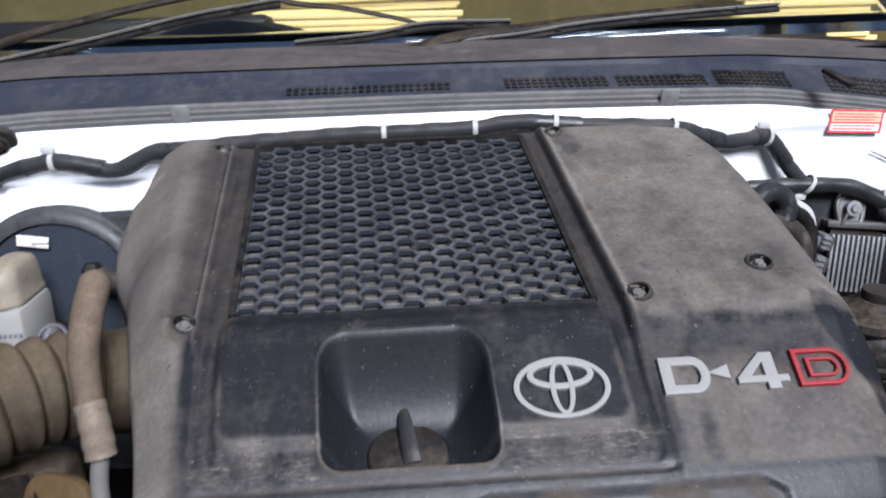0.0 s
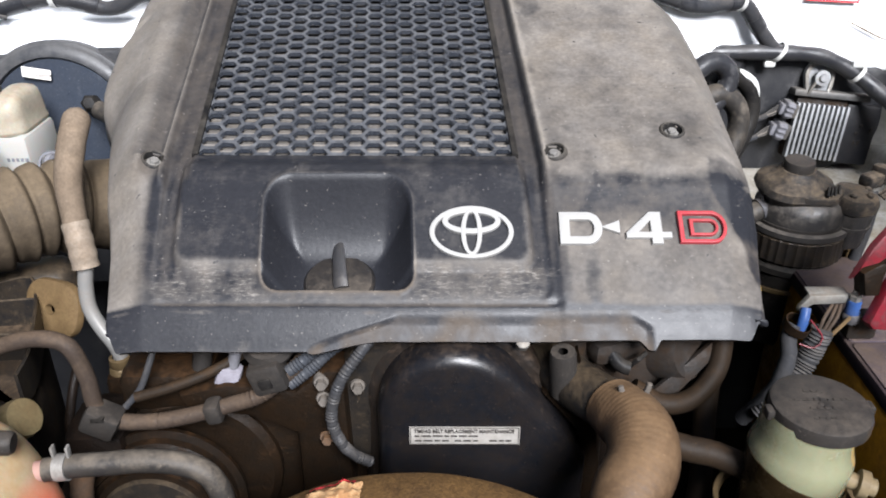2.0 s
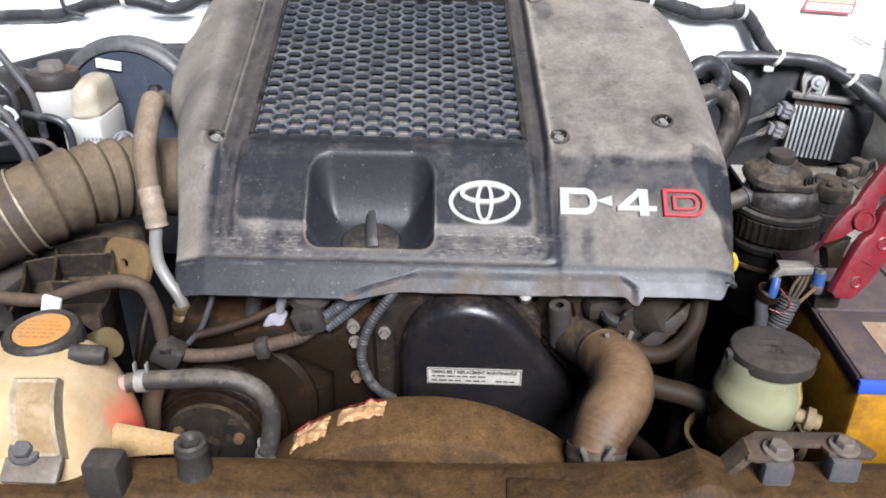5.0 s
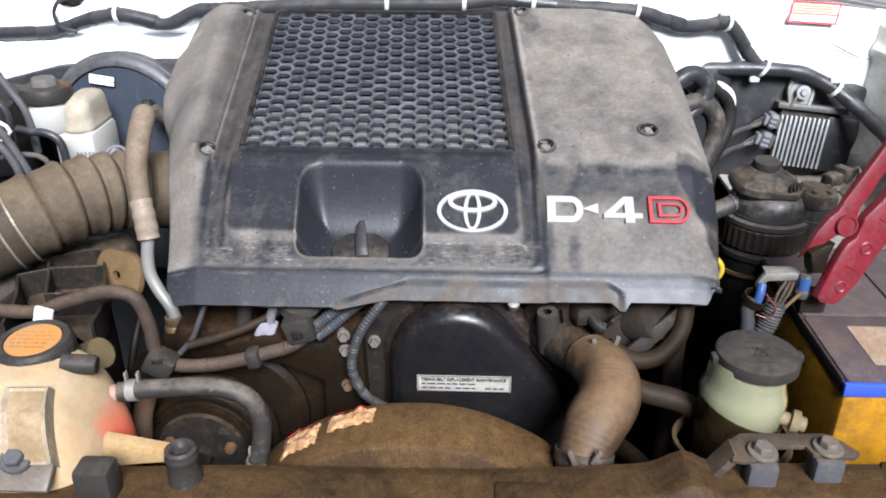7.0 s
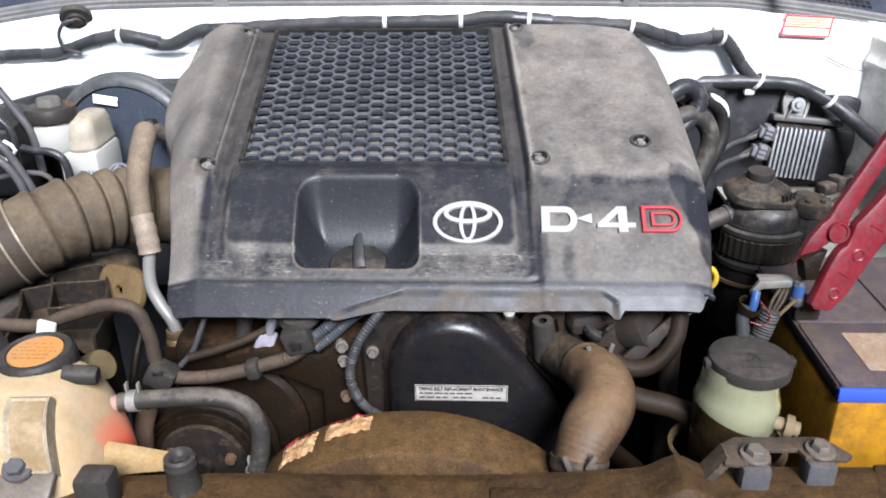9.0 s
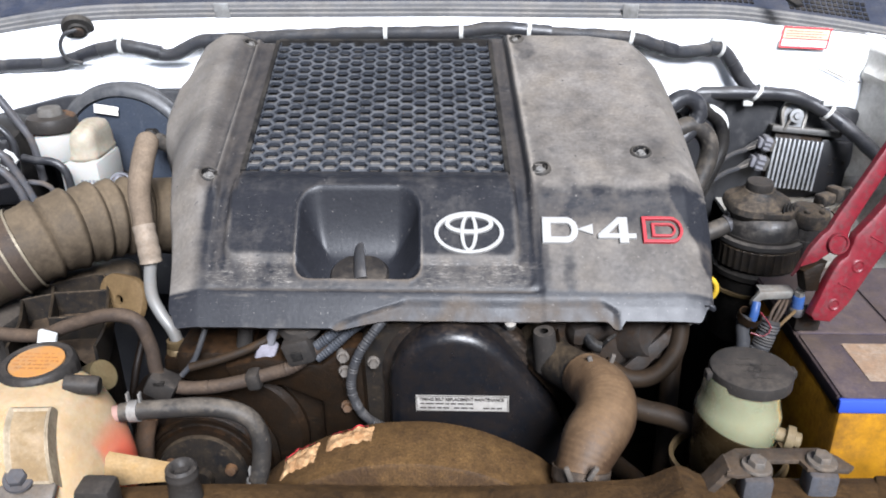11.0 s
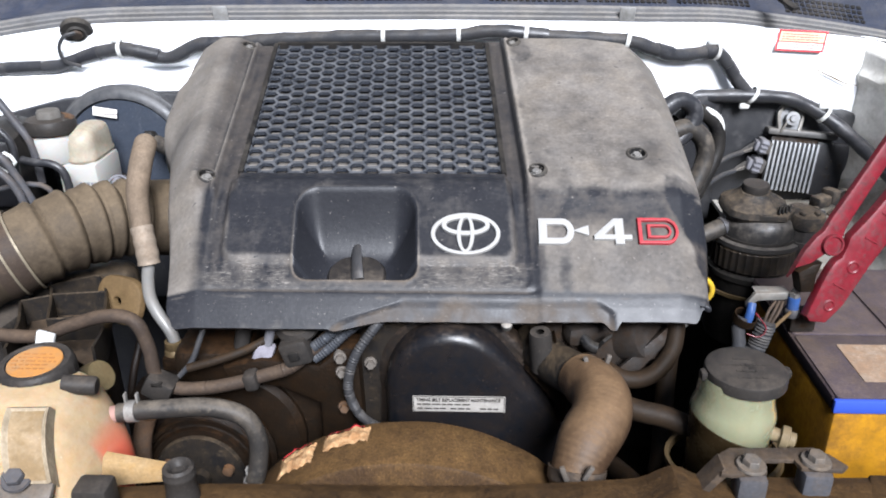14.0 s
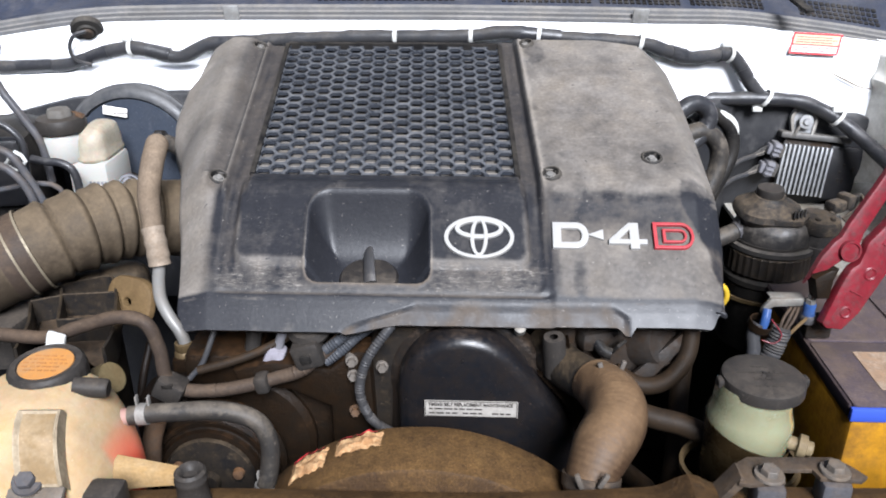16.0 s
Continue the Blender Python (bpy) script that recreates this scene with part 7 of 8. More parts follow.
M_WIRE = mat("grey_wires", (0.07, 0.07, 0.072), 0.5, DUST, 0.2, 1.0, bump=0.05)
make_control_unit()


# ---- bulkhead harness, clips, labels ----
def tie(name, c, axis, r, label, group):
    t = thing(name, c, label, "cable clip", group)
    bm = ring_band(bmesh.new(), c, axis, r, 0.0055, 0.0012, 20)
    part("band", bm, M_TIE, t)
    return t


def make_harness():
    h = thing("bulkhead_harness", (0, 0.30, 1.22), "grey taped wiring harness clipped along the white bulkhead", "wiring harness")
    pts = [(-0.70, 0.300, 1.207), (-0.651, 0.300, 1.209), (-0.567, 0.303, 1.213), (-0.541, 0.304, 1.221), (-0.489, 0.304, 1.234), (-0.456, 0.304, 1.236), (-0.400, 0.304, 1.224), (-0.357, 0.306, 1.241), (-0.316, 0.306, 1.245), (-0.154, 0.306, 1.253), (0.005, 0.306, 1.255), (0.068, 0.306, 1.261), (0.162, 0.305, 1.253), (0.253, 0.302, 1.248), (0.290, 0.312, 1.236), (0.330, 0.330, 1.223), (0.372, 0.352, 1.222), (0.396, 0.364, 1.222), (0.415, 0.370, 1.205), (0.434, 0.373, 1.180), (0.455, 0.374, 1.158)]
    part("loom", tube(bmesh.new(), pts, 0.0098, 16, 0.006, lambda s, l: 1 + 0.05 * math.sin(s * 160) + 0.04 * math.sin(s * 57)), M_HARNESS, h)
    for q in (1, 3, 5, 7, 11, 14, 16, 18):
        a, b = Vector(pts[q]), Vector(pts[q + 1])
        part("tape_wrap", tube(bmesh.new(), [a.lerp(b, 0.2), a.lerp(b, 0.5), a.lerp(b, 0.8)], 0.0108, 14, 0.004), M_HARNESSBLACK, h, "glossy black tape wrap")
    h2 = thing("wing_harness", (0.55, 0.37, 1.1), "black taped wiring harness running down over the pad to the wing", "wiring harness")
    pts = [(0.330, 0.374, 1.150), (0.40, 0.372, 1.153), (0.455, 0.370, 1.154), (0.518, 0.372, 1.149), (0.565, 0.368, 1.129), (0.602, 0.350, 1.104), (0.625, 0.31, 1.082), (0.640, 0.25, 1.06)]
    part("loom", tube(bmesh.new(), pts, 0.0105, 16, 0.006, lambda s, l: 1 + 0.05 * math.sin(s * 140)), M_HARNESSBLACK, h2)
    for c, ax, r in (((-0.4665, 0.304, 1.236), (1, 0, 0.1), 0.0105), ((-0.088, 0.306, 1.254), (1, 0, 0), 0.0102), ((0.018, 0.306, 1.256), (1, 0, 0), 0.0102), ((0.112, 0.305, 1.258), (1, 0, -0.1), 0.0105), ((0.253, 0.302, 1.248), (1, 0, -0.2), 0.0108), ((0.395, 0.363, 1.222), (0.8, 0.3, -0.2), 0.0115), ((0.462, 0.372, 1.154), (0.8, 0, -0.5), 0.013), ((0.572, 0.364, 1.126), (0.8, -0.2, -0.6), 0.012)):
        t = tie("cable_clip", c, ax, r, "white nylon clip holding the harness", "harness clips")
        if c[0] > 0.3 or c[0] < -0.4:
            s = -1 if 0.44 < c[0] < 0.5 else 1
            bm = box(bmesh.new(), Vector(c) + Vector((-0.010 if s < 0 else -0.004, -0.002, 0.015 * s)), (0.016, 0.008, 0.010), 0.003)
            part("head", bm, M_TIE, t)

    g = thing("grommet", (-0.512, 0.29, 1.262), "black rubber grommet in the bulkhead with a looped wire", "grommet")
    part("disc", lathe(bmesh.new(), [(0.0085, 0.006), (0.012, 0.007), (0.014, 0.004), (0.021, 0.003), (0.0225, 0.0), (0.0215, -0.006)], (-0.524, 0.300, 1.262), (0.25, -0.8, -0.62), 30), M_RUBBERDARK, g)
    part("plug", lathe(bmesh.new(), [(0, 0.010), (0.007, 0.0095), (0.0088, 0.006)], (-0.524, 0.300, 1.262), (0.25, -0.8, -0.62), 20), M_CONDGREY, g, "pale dusty centre plug")
    part("wire", tube(bmesh.new(), [(-0.522, 0.290, 1.262), (-0.537, 0.284, 1.257), (-0.546, 0.283, 1.240), (-0.541, 0.286, 1.222), (-0.524, 0.295, 1.214)], 0.0028, 8, 0.004), M_HARNESS, g)

    lab = thing("warning_label", (0.53, 0.385, 1.23), "red and white warning label on the white bulkhead", "label")
    ux, up = Vector((1, 0, -0.05)).normalized(), Vector((0.09, 0, 1)).normalized()
    o = Vector((0.530, yfw(0.53) - 0.0060, 1.231)) - ux * 0.036 - up * 0.015
    W, H, fr = 0.072, 0.031, 0.0026
    face = ux.cross(up)
    part("sheet", prism(bmesh.new(), [[(0, 0), (W, 0), (W, H), (0, H)]], o, ux, up, 0.0008), M_PAPER, lab, smooth=False)
    part("tint", prism(bmesh.new(), [[(fr, 0.0145), (W - fr, 0.0145), (W - fr, H - fr), (fr, H - fr)]], o + face * 0.0006, ux, up, 0.0005), M_LABELTINT, lab, "faded orange panel", smooth=False)
    bm = bmesh.new()
    prism(bm, [[(0, 0), (W, 0), (W, H), (0, H)], [(fr, fr), (W - fr, fr), (W - fr, H - fr), (fr, H - fr)]], o + face * 0.0009, ux, up, 0.0005)
    prism(bm, [[(fr, 0.0128), (W - fr, 0.0128), (W - fr, 0.0145), (fr, 0.0145)]], o + face * 0.0009, ux, up, 0.0006)
    for v, x1 in ((0.0242, 0.060), (0.0205, 0.066), (0.0168, 0.062), (0.0090, 0.064), (0.0048, 0.060)):
        x = 0.006
        while x < x1:
            w = random.uniform(0.002, 0.006)
            prism(bm, [[(x, v), (min(x + w, x1), v), (min(x + w, x1), v + 0.0014), (x, v + 0.0014)]], o + face * 0.0011, ux, up, 0.0005)
            x += w + 0.0012
    part("print", bm, M_REDINK, lab, "red frame and lines of illegible print", smooth=False)


M_RUBBERDARK = mat("dusty_black_rubber", (0.035, 0.034, 0.033), 0.6, DUST, 0.2, 1.0, 0.2, bump=0.3)
make_harness()


# ---- left-hand side: brakes, intake ----
def make_brakes():
    b = thing("brake_booster", (-0.46, 0.25, 1.05), "round grey-black brake booster on the bulkhead pad", "brake booster")
    c = (-0.463, 0.262, 1.088)
    bm = lathe(bmesh.new(), [(0.104, -0.02), (0.107, 0.000), (0.1065, 0.004), (0.1035, 0.0065), (0.1028, 0.0085), (0.1010, 0.0110), (0.094, 0.0150), (0.089, 0.0155), (0.087, 0.012)], c, (0, -1, 0.06), 72)
    part("rim", bm, M_BOOSTRIM, b)
    bm = lathe(bmesh.new(), [(0.088, 0.006), (0.086, 0.0125), (0.060, 0.016), (0.040, 0.020), (0, 0.022)], c, (0, -1, 0.06), 72)
    part("face", bm, M_BOOST, b, "painted face with a blue-grey sky haze in its colour")
    p = Vector((-0.4790, 0.244, 1.1600))
    lab = part("label_plate", box(bmesh.new(), p, (0.034, 0.0012, 0.0125), 0.0004, Matrix.Rotation(0.15, 3, "Y")), M_PAPER, b, "small white sticker")
    bm = bmesh.new()
    for i in range(5):
        box(bm, p + Vector((0.0 + 0.004 * i, -0.0009, -0.0025)), (0.003, 0.0005, 0.0015), 0)
    part("print", bm, M_INK, lab, smooth=False)
    part("stud_nut", lathe(bmesh.new(), [(0, 0.009), (0.007, 0.0085), (0.0105, 0.005), (0.0115, 0.0), (0.0115, -0.01)], (-0.414, 0.228, 1.128), (0.1, -1, 0.5), 6), M_BLACK, b)
    bm = tube(bmesh.new(), [(-0.40, 0.215, 1.125), (-0.36, 0.19, 1.118), (-0.32, 0.16, 1.115), (-0.27, 0.12, 1.11)], 0.011, 14)
    part("vacuum_hose", bm, M_RUBBER, b)

    r = thing("brake_reservoir", (-0.47, 0.16, 1.06), "white plastic brake fluid reservoir with a black cap", "brake reservoir")
    k = Vector((-0.510, 0.152, 0.993))
    bm = lathe(bmesh.new(), [(0, 0.126), (0.020, 0.126), (0.0270, 0.129), (0.0296, 0.136), (0.0298, 0.160), (0.0255, 0.166), (0.023, 0.172)], k, (0, 0, 1), 40)
    part("neck", bm, M_TANKWHITE, r)
    bm = lathe(bmesh.new(), [(0.027, 0.1665), (0.0310, 0.1680), (0.0318, 0.172), (0.0312, 0.180), (0.0285, 0.1845), (0.016, 0.186), (0, 0.186)], k, (0, 0, 1), 40)
    cap = part("cap", bm, M_GREYCAP, r, "dusty black screw cap")
    part("cap_knob", lathe(bmesh.new(), [(0.0155, 0.185), (0.0150, 0.193), (0.013, 0.1955), (0, 0.196)], k, (0, 0, 1), 24, lambda a, h: 1 + 0.05 * math.cos(a * 6)), M_CAPGREY, cap)
    bm = lathe(bmesh.new(), [(0.019, 0.1862), (0.026, 0.1857), (0.030, 0.1835)], k, (0, 0, 1), 12, None, 175, 285)
    part("rust_patch", bm, M_RUST, cap, "rusty smear")
    # rounded chamber beside the neck
    bm = bmesh.new()
    out = rounded_rect(-0.0195, -0.040, 0.0195, 0.040, 0.0175, 8)
    def loft(levels):
        rings = []
        for z, s, ox in levels:
            rings.append([bm.verts.new((-0.4735 + u * s + ox, 0.172 + v * s, z - 0.016)) for u, v in out])
        for a, q in zip(rings, rings[1:]):
            for i in range(len(out)):
                bm.faces.new((a[i], a[(i + 1) % len(out)], q[(i + 1) % len(out)], q[i]))
        bm.faces.new(rings[-1])
        bm.faces.new(rings[0][::-1])
    loft([(1.136, 0.98, 0), (1.140, 1.05, 0), (1.1425, 1.05, 0), (1.1455, 0.99, 0), (1.156, 0.98, 0), (1.165, 0.94, 0), (1.172, 0.86, 0.001), (1.177, 0.73, 0.002), (1.180, 0.55, 0.002), (1.1815, 0.30, 0.002)])
    part("chamber", bm, M_OCHRETANK, r, "ochre-stained upper chamber")
    bm = box(bmesh.new(), (-0.4765, 0.168, 1.0875), (0.054, 0.078, 0.071), 0.009)
    part("lower_tank", bm, M_TANKWHITE, r)
    bm = bmesh.new()
    for i in range(5):
        box(bm, (-0.474 + 0.005 * i, 0.1288, 1.096), (0.003, 0.0008, 0.004), 0)
    part("level_mark", bm, M_CONN, r, "small moulded level mark", smooth=False)
    part("master_cylinder", tube(bmesh.new(), [(-0.475, 0.245, 1.05), (-0.475, 0.16, 1.048), (-0.475, 0.07, 1.046)], 0.024, 20), M_CASTALU, r, "alloy master cylinder")
    bm = lathe(bmesh.new(), [(0.006, -0.004), (0.010, -0.003), (0.0115, 0.0), (0.010, 0.003), (0.006, 0.004)], (-0.398, 0.075, 1.115), (1, -0.3, 0.1), 18)
    part("hose_clip", ring_band(bm, (-0.398, 0.075, 1.115), (0.3, -1, 0.2), 0.011, 0.008, 0.002), M_CONN, r, "bright spring clip")

    # black relay box and pipes at the edge of the bay
    box_ = thing("relay_box", (-0.57, 0.08, 1.0), "glossy black relay box beside the brake reservoir", "relay box")
    part("case", box(bmesh.new(), (-0.590, 0.16, 1.075), (0.10, 0.12, 0.19), 0.03, Matrix.Rotation(0.15, 3, "Z")), M_BLACK, box_)
    part("cover_rib", box(bmesh.new(), (-0.565, 0.100, 1.12), (0.05, 0.02, 0.09), 0.008, Matrix.Rotation(0.2, 3, "Z")), M_CLEANBLACK, box_)
    for pts, rr, m, lab in (
            ([(-0.600, 0.20, 1.258), (-0.581, 0.150, 1.234), (-0.568, 0.135, 1.216), (-0.554, 0.130, 1.197), (-0.540, 0.128, 1.175), (-0.526, 0.125, 1.150), (-0.52, 0.12, 1.10)], 0.0052, M_STEELGREY, "thin grey steel support rod"),
            ([(-0.560, -0.010, 1.185), (-0.516, -0.010, 1.188), (-0.497, -0.010, 1.186), (-0.484, -0.010, 1.177), (-0.472, -0.010, 1.153), (-0.462, -0.010, 1.127), (-0.455, -0.005, 1.09)], 0.0045, M_STEELGREY, "thin steel brake pipe"),
            ([(-0.560, -0.020, 1.168), (-0.514, -0.020, 1.173), (-0.495, -0.020, 1.171), (-0.482, -0.020, 1.162), (-0.472, -0.020, 1.147), (-0.466, -0.020, 1.128), (-0.462, -0.015, 1.08)], 0.0045, M_STEELGREY, "thin steel brake pipe"),
            ([(-0.560, 0.012, 1.120), (-0.535, 0.010, 1.128), (-0.510, 0.010, 1.133), (-0.486, 0.010, 1.138), (-0.467, 0.010, 1.139), (-0.452, 0.012, 1.133), (-0.447, 0.02, 1.10)], 0.0032, M_STEELGREY, "thin steel brake pipe"),
            ([(-0.525, 0.095, 1.140), (-0.507, 0.090, 1.138), (-0.489, 0.090, 1.137), (-0.475, 0.090, 1.129), (-0.470, 0.090, 1.108), (-0.473, 0.090, 1.06)], 0.0052, M_HARNESSBLACK, "black rubber tube beside the brake reservoir"),
            ([(-0.570, 0.055, 1.205), (-0.540, 0.050, 1.201), (-0.521, 0.050, 1.194), (-0.506, 0.050, 1.174), (-0.508, 0.050, 1.142), (-0.515, 0.052, 1.08)], 0.0040, M_HARNESSBLACK, "thin black cable by the relay box"),
            ([(-0.560, 0.04, 1.150), (-0.530, 0.035, 1.148), (-0.516, 0.030, 1.159), (-0.505, 0.030, 1.170), (-0.495, 0.030, 1.159), (-0.507, 0.028, 1.148), (-0.515, 0.026, 1.154)], 0.0024, M_TIE, "pale looped wire by the reservoir")):
        t = thing("brake_pipe" if m is M_STEELGREY else "cable", pts[0], lab, "pipe" if m is M_STEELGREY else "cable", "pipes and cables by the reservoir")
        part("pipe_body", tube(bmesh.new(), pts, rr, 10, 0.006), m, t)


M_BOOSTRIM = mat("dusty_booster_rim", (0.045, 0.047, 0.053), 0.42, (0.24, 0.235, 0.23), 0.16, 0.9, 0.25, bump=0.12, specular=0.4)
# blue-grey tones put the hazy sky reflection into the face colour
M_BOOST = mat("booster_paint_sky_haze", (0.045, 0.055, 0.075), 0.30, (0.22, 0.24, 0.28), -0.05, 1.2, 0.15, big=12, bump=0.12)
M_CAPGREY = mat("grey_cap_knob", (0.16, 0.155, 0.145), 0.5, DUST, 0.3, 0.9, 0.15)
make_brakes()


def make_intake():
    d = thing("intake_duct", (-0.40, -0.05, 1.05), "dust-covered corrugated rubber air intake duct", "intake duct")
    pts = [(-0.535, -0.150, 1.058), (-0.480, -0.122, 1.082), (-0.440, -0.098, 1.098), (-0.402, -0.068, 1.108), (-0.365, -0.034, 1.109), (-0.330, -0.005, 1.101), (-0.290, 0.015, 1.088), (-0.25, 0.03, 1.068)]

    def rad(s, l):
        k = 1.0 + 0.05 * smooth(0.10, 0.16, s)
        for q, deep, w in ((0.150, 0.10, 0.0030), (0.180, 0.12, 0.0030), (0.205, 0.13, 0.0032), (0.224, 0.17, 0.0036), (0.240, 0.16, 0.0032), (0.256, 0.16, 0.003)):
            k -= deep * math.exp(-((s - q) / w) ** 2)
            k += 0.045 * math.exp(-((s - q + 0.0065) / 0.0045) ** 2) - 0.030 * smooth(q + 0.002, q + 0.006, s) * smooth(q + 0.022, q + 0.008, s)
        for q in (0.094, 0.108):
            k += 0.04 * math.exp(-((s - q) / 0.004) ** 2)
        return k

    pts = [(x, y, z + 0.005) for x, y, z in pts]
    part("duct", tube(bmesh.new(), pts, 0.0418, 48, 0.0016, rad), M_DUCT, d, sharp=60)
    for q in ((-0.4465, -0.102, 1.1005), (-0.4335, -0.0935, 1.1045)):
        part("clamp_band", ring_band(bmesh.new(), q, (0.82, 0.50, 0.30), 0.0446, 0.0024, 0.0014, 48), M_DUCTBAND, d, "dull clamp wire")
    part("clamp_cuff", ring_band(bmesh.new(), (-0.4455, -0.1015, 1.101), (0.82, 0.50, 0.30), 0.0432, 0.030, 0.0012, 48), M_CONDGREY, d, "dark brown clamp cuff")

    p = thing("air_con_pipe", (-0.30, -0.09, 0.95), "tan-sleeved pipe with crimped collar and bent aluminium tube", "pipe")
    part("sleeve", tube(bmesh.new(), [(-0.2985, -0.050, 1.218), (-0.3020, -0.060, 1.203), (-0.3045, -0.068, 1.190), (-0.3065, -0.083, 1.163), (-0.3005, -0.100, 1.130)], 0.0116, 20, 0.002, lambda s, l: max(0.02, 1 - max(0.0, 1 - s / 0.0116) ** 2) ** 0.5 * (1 - 0.12 * smooth(0.5, 1.0, s / l))), M_TANRUBBER, p)
    bm = bmesh.new()
    tube(bm, [(-0.3015, -0.098, 1.134), (-0.297, -0.106, 1.116), (-0.2945, -0.111, 1.098)], 0.0112, 20, 0.0015, lambda s, l: 1 - 0.10 * (1 if 0.012 < s % 0.0125 else 0) + 0.03 * math.sin(s * 500))
    part("crimp_collar", bm, M_PALEALU, p, "pale crimped collar")
    part("tube", tube(bmesh.new(), [(-0.2945, -0.111, 1.100), (-0.2975, -0.114, 1.080), (-0.2970, -0.117, 1.060), (-0.289, -0.121, 1.042), (-0.2785, -0.125, 1.026), (-0.2745, -0.127, 1.010), (-0.2755, -0.128, 0.985), (-0.277, -0.128, 0.955)], 0.0064, 18, 0.004), M_ALU, p, "bright bent aluminium tube")
    bm = lathe(bmesh.new(), [(0.0064, 0.004), (0.0088, 0.003), (0.0092, -0.004), (0.0078, -0.006), (0.0096, -0.008), (0.0100, -0.020), (0, -0.020)], (-0.2762, -0.1285, 1.013), (0.05, 0.03, 1), 20)
    part("end_collar", bm, M_BRASSY, p, "tan-brown pipe union")
    part("fitting", box(bmesh.new(), (-0.272, -0.128, 0.985), (0.032, 0.028, 0.035), 0.006), M_RUSTDARK, p)
    bm = tube(bmesh.new(), [(-0.355, 0.05, 1.115), (-0.315, 0.03, 1.13), (-0.27, 0.02, 1.14)], 0.009, 14)
    part("branch", bm, M_TANRUBBER, p)

    a = thing("air_cleaner", (-0.40, -0.14, 0.9), "ribbed black plastic air cleaner housing under the duct", "air cleaner")
    rim = [(-0.4366, -0.0901), (-0.4180, -0.0905), (-0.4114, -0.0829), (-0.3919, -0.0713), (-0.3722, -0.0639), (-0.3515, -0.1005), (-0.3360, -0.1403), (-0.3224, -0.1802), (-0.3182, -0.2106)]
    inside = [(x - 0.002, y) for x, y in rim]
    bm = prism(bmesh.new(), [inside[::-1] + [(-0.4000, -0.2150), (-0.4116, -0.1686), (-0.4321, -0.1242)]], (0, 0, 0.92), (1, 0, 0), (0, 1, 0), 0.114, 0.004)
    part("housing", bm, M_POCKET, a, "brown-dusted pocketed housing")
    runs = (rim, [(-0.4139, -0.0938), (-0.4007, -0.1225), (-0.3856, -0.1605)], [(-0.4068, -0.1083), (-0.3808, -0.1047), (-0.3525, -0.1005)], [(-0.4321, -0.1242), (-0.4190, -0.1169), (-0.4068, -0.1112)],
            [(-0.4321, -0.1242), (-0.4116, -0.1686), (-0.4000, -0.2150)], [(-0.3856, -0.1605), (-0.3560, -0.1560), (-0.3310, -0.1550)])
    for run in runs:
        way = spline([(x, y, 0) for x, y in run], 0.008)
        bm = bmesh.new()
        rows = []
        for k, p in enumerate(way):
            d = (way[min(k + 1, len(way) - 1)] - way[max(k - 1, 0)]).normalized()
            side = Vector((-d.y, d.x, 0)) * 0.0014
            rows.append([bm.verts.new(q) for q in (p - side + Vector((0, 0, 1.028)), p - side + Vector((0, 0, 1.0595)), p + Vector((0, 0, 1.0605)), p + side + Vector((0, 0, 1.0595)), p + side + Vector((0, 0, 1.028)))])
        for p, q in zip(rows, rows[1:]):
            for k in range(4):
                bm.faces.new((p[k], p[k + 1], q[k + 1], q[k]))
        bm.faces.new(rows[0])
        bm.faces.new(rows[-1])
        part("rib", bm, M_BLACKDUSTY, a)
    part("upper_shell", box(bmesh.new(), (-0.392, -0.040, 1.028), (0.098, 0.054, 0.062), 0.022, Matrix.Rotation(0.35, 3, "Z"), 4), M_BLACKDUSTY, a, "rounded black shell")
    bm = prism(bmesh.new(), [[(-0.5300, 0.0130), (-0.4855, -0.0367), (-0.4400, -0.0880), (-0.4340, -0.1234), (-0.4400, -0.1600), (-0.5300, -0.1700)]], (0, 0, 1.000), (1, 0, 0), (0, 1, 0), 0.046, 0.008)
    part("lid", bm, M_GREYCAP, a, "mottled grey-black lid")
    part("clip", box(bmesh.new(), (-0.3560, -0.2230, 1.066), (0.017, 0.006, 0.034), 0.002, Matrix.Rotation(0.3, 3, "Y")), M_TIE, a, "pale grey clip")
    bm = lathe(bmesh.new(), [(0, -0.03), (0.012, -0.03), (0.0150, -0.012), (0.0150, 0.006), (0.0138, 0.008), (0.0138, 0.012), (0.011, 0.013), (0, 0.012)], (-0.2975, -0.258, 1.055), (0.75, -0.15, 0.5), 30)
    w = thing("washer_filler_neck", (-0.298, -0.255, 1.02), "yellowed round plastic neck behind the coolant tank", "filler neck")
    part("neck", bm, M_NECK, w)
    bm = prism(bmesh.new(), [rounded_rect(-0.030, -0.006, 0.030, 0.045, 0.02), ellipse(-0.002, 0.018, 0.005, 0.004, 16)], (-0.338, -0.105, 1.030), (0.9, -0.35, 0), (0.1, 0.4, 0.9), 0.008, 0.003)
    hb = single("strut_bracket", bm, M_TANSTEEL, (-0.325, -0.105, 1.0), "tan-painted steel bracket with a hole beside the duct", "bracket")

    # front harness
    h = thing("engine_harness", (-0.25, -0.2, 1.0), "brown dusty wiring conduit across the front of the engine", "wiring harness")
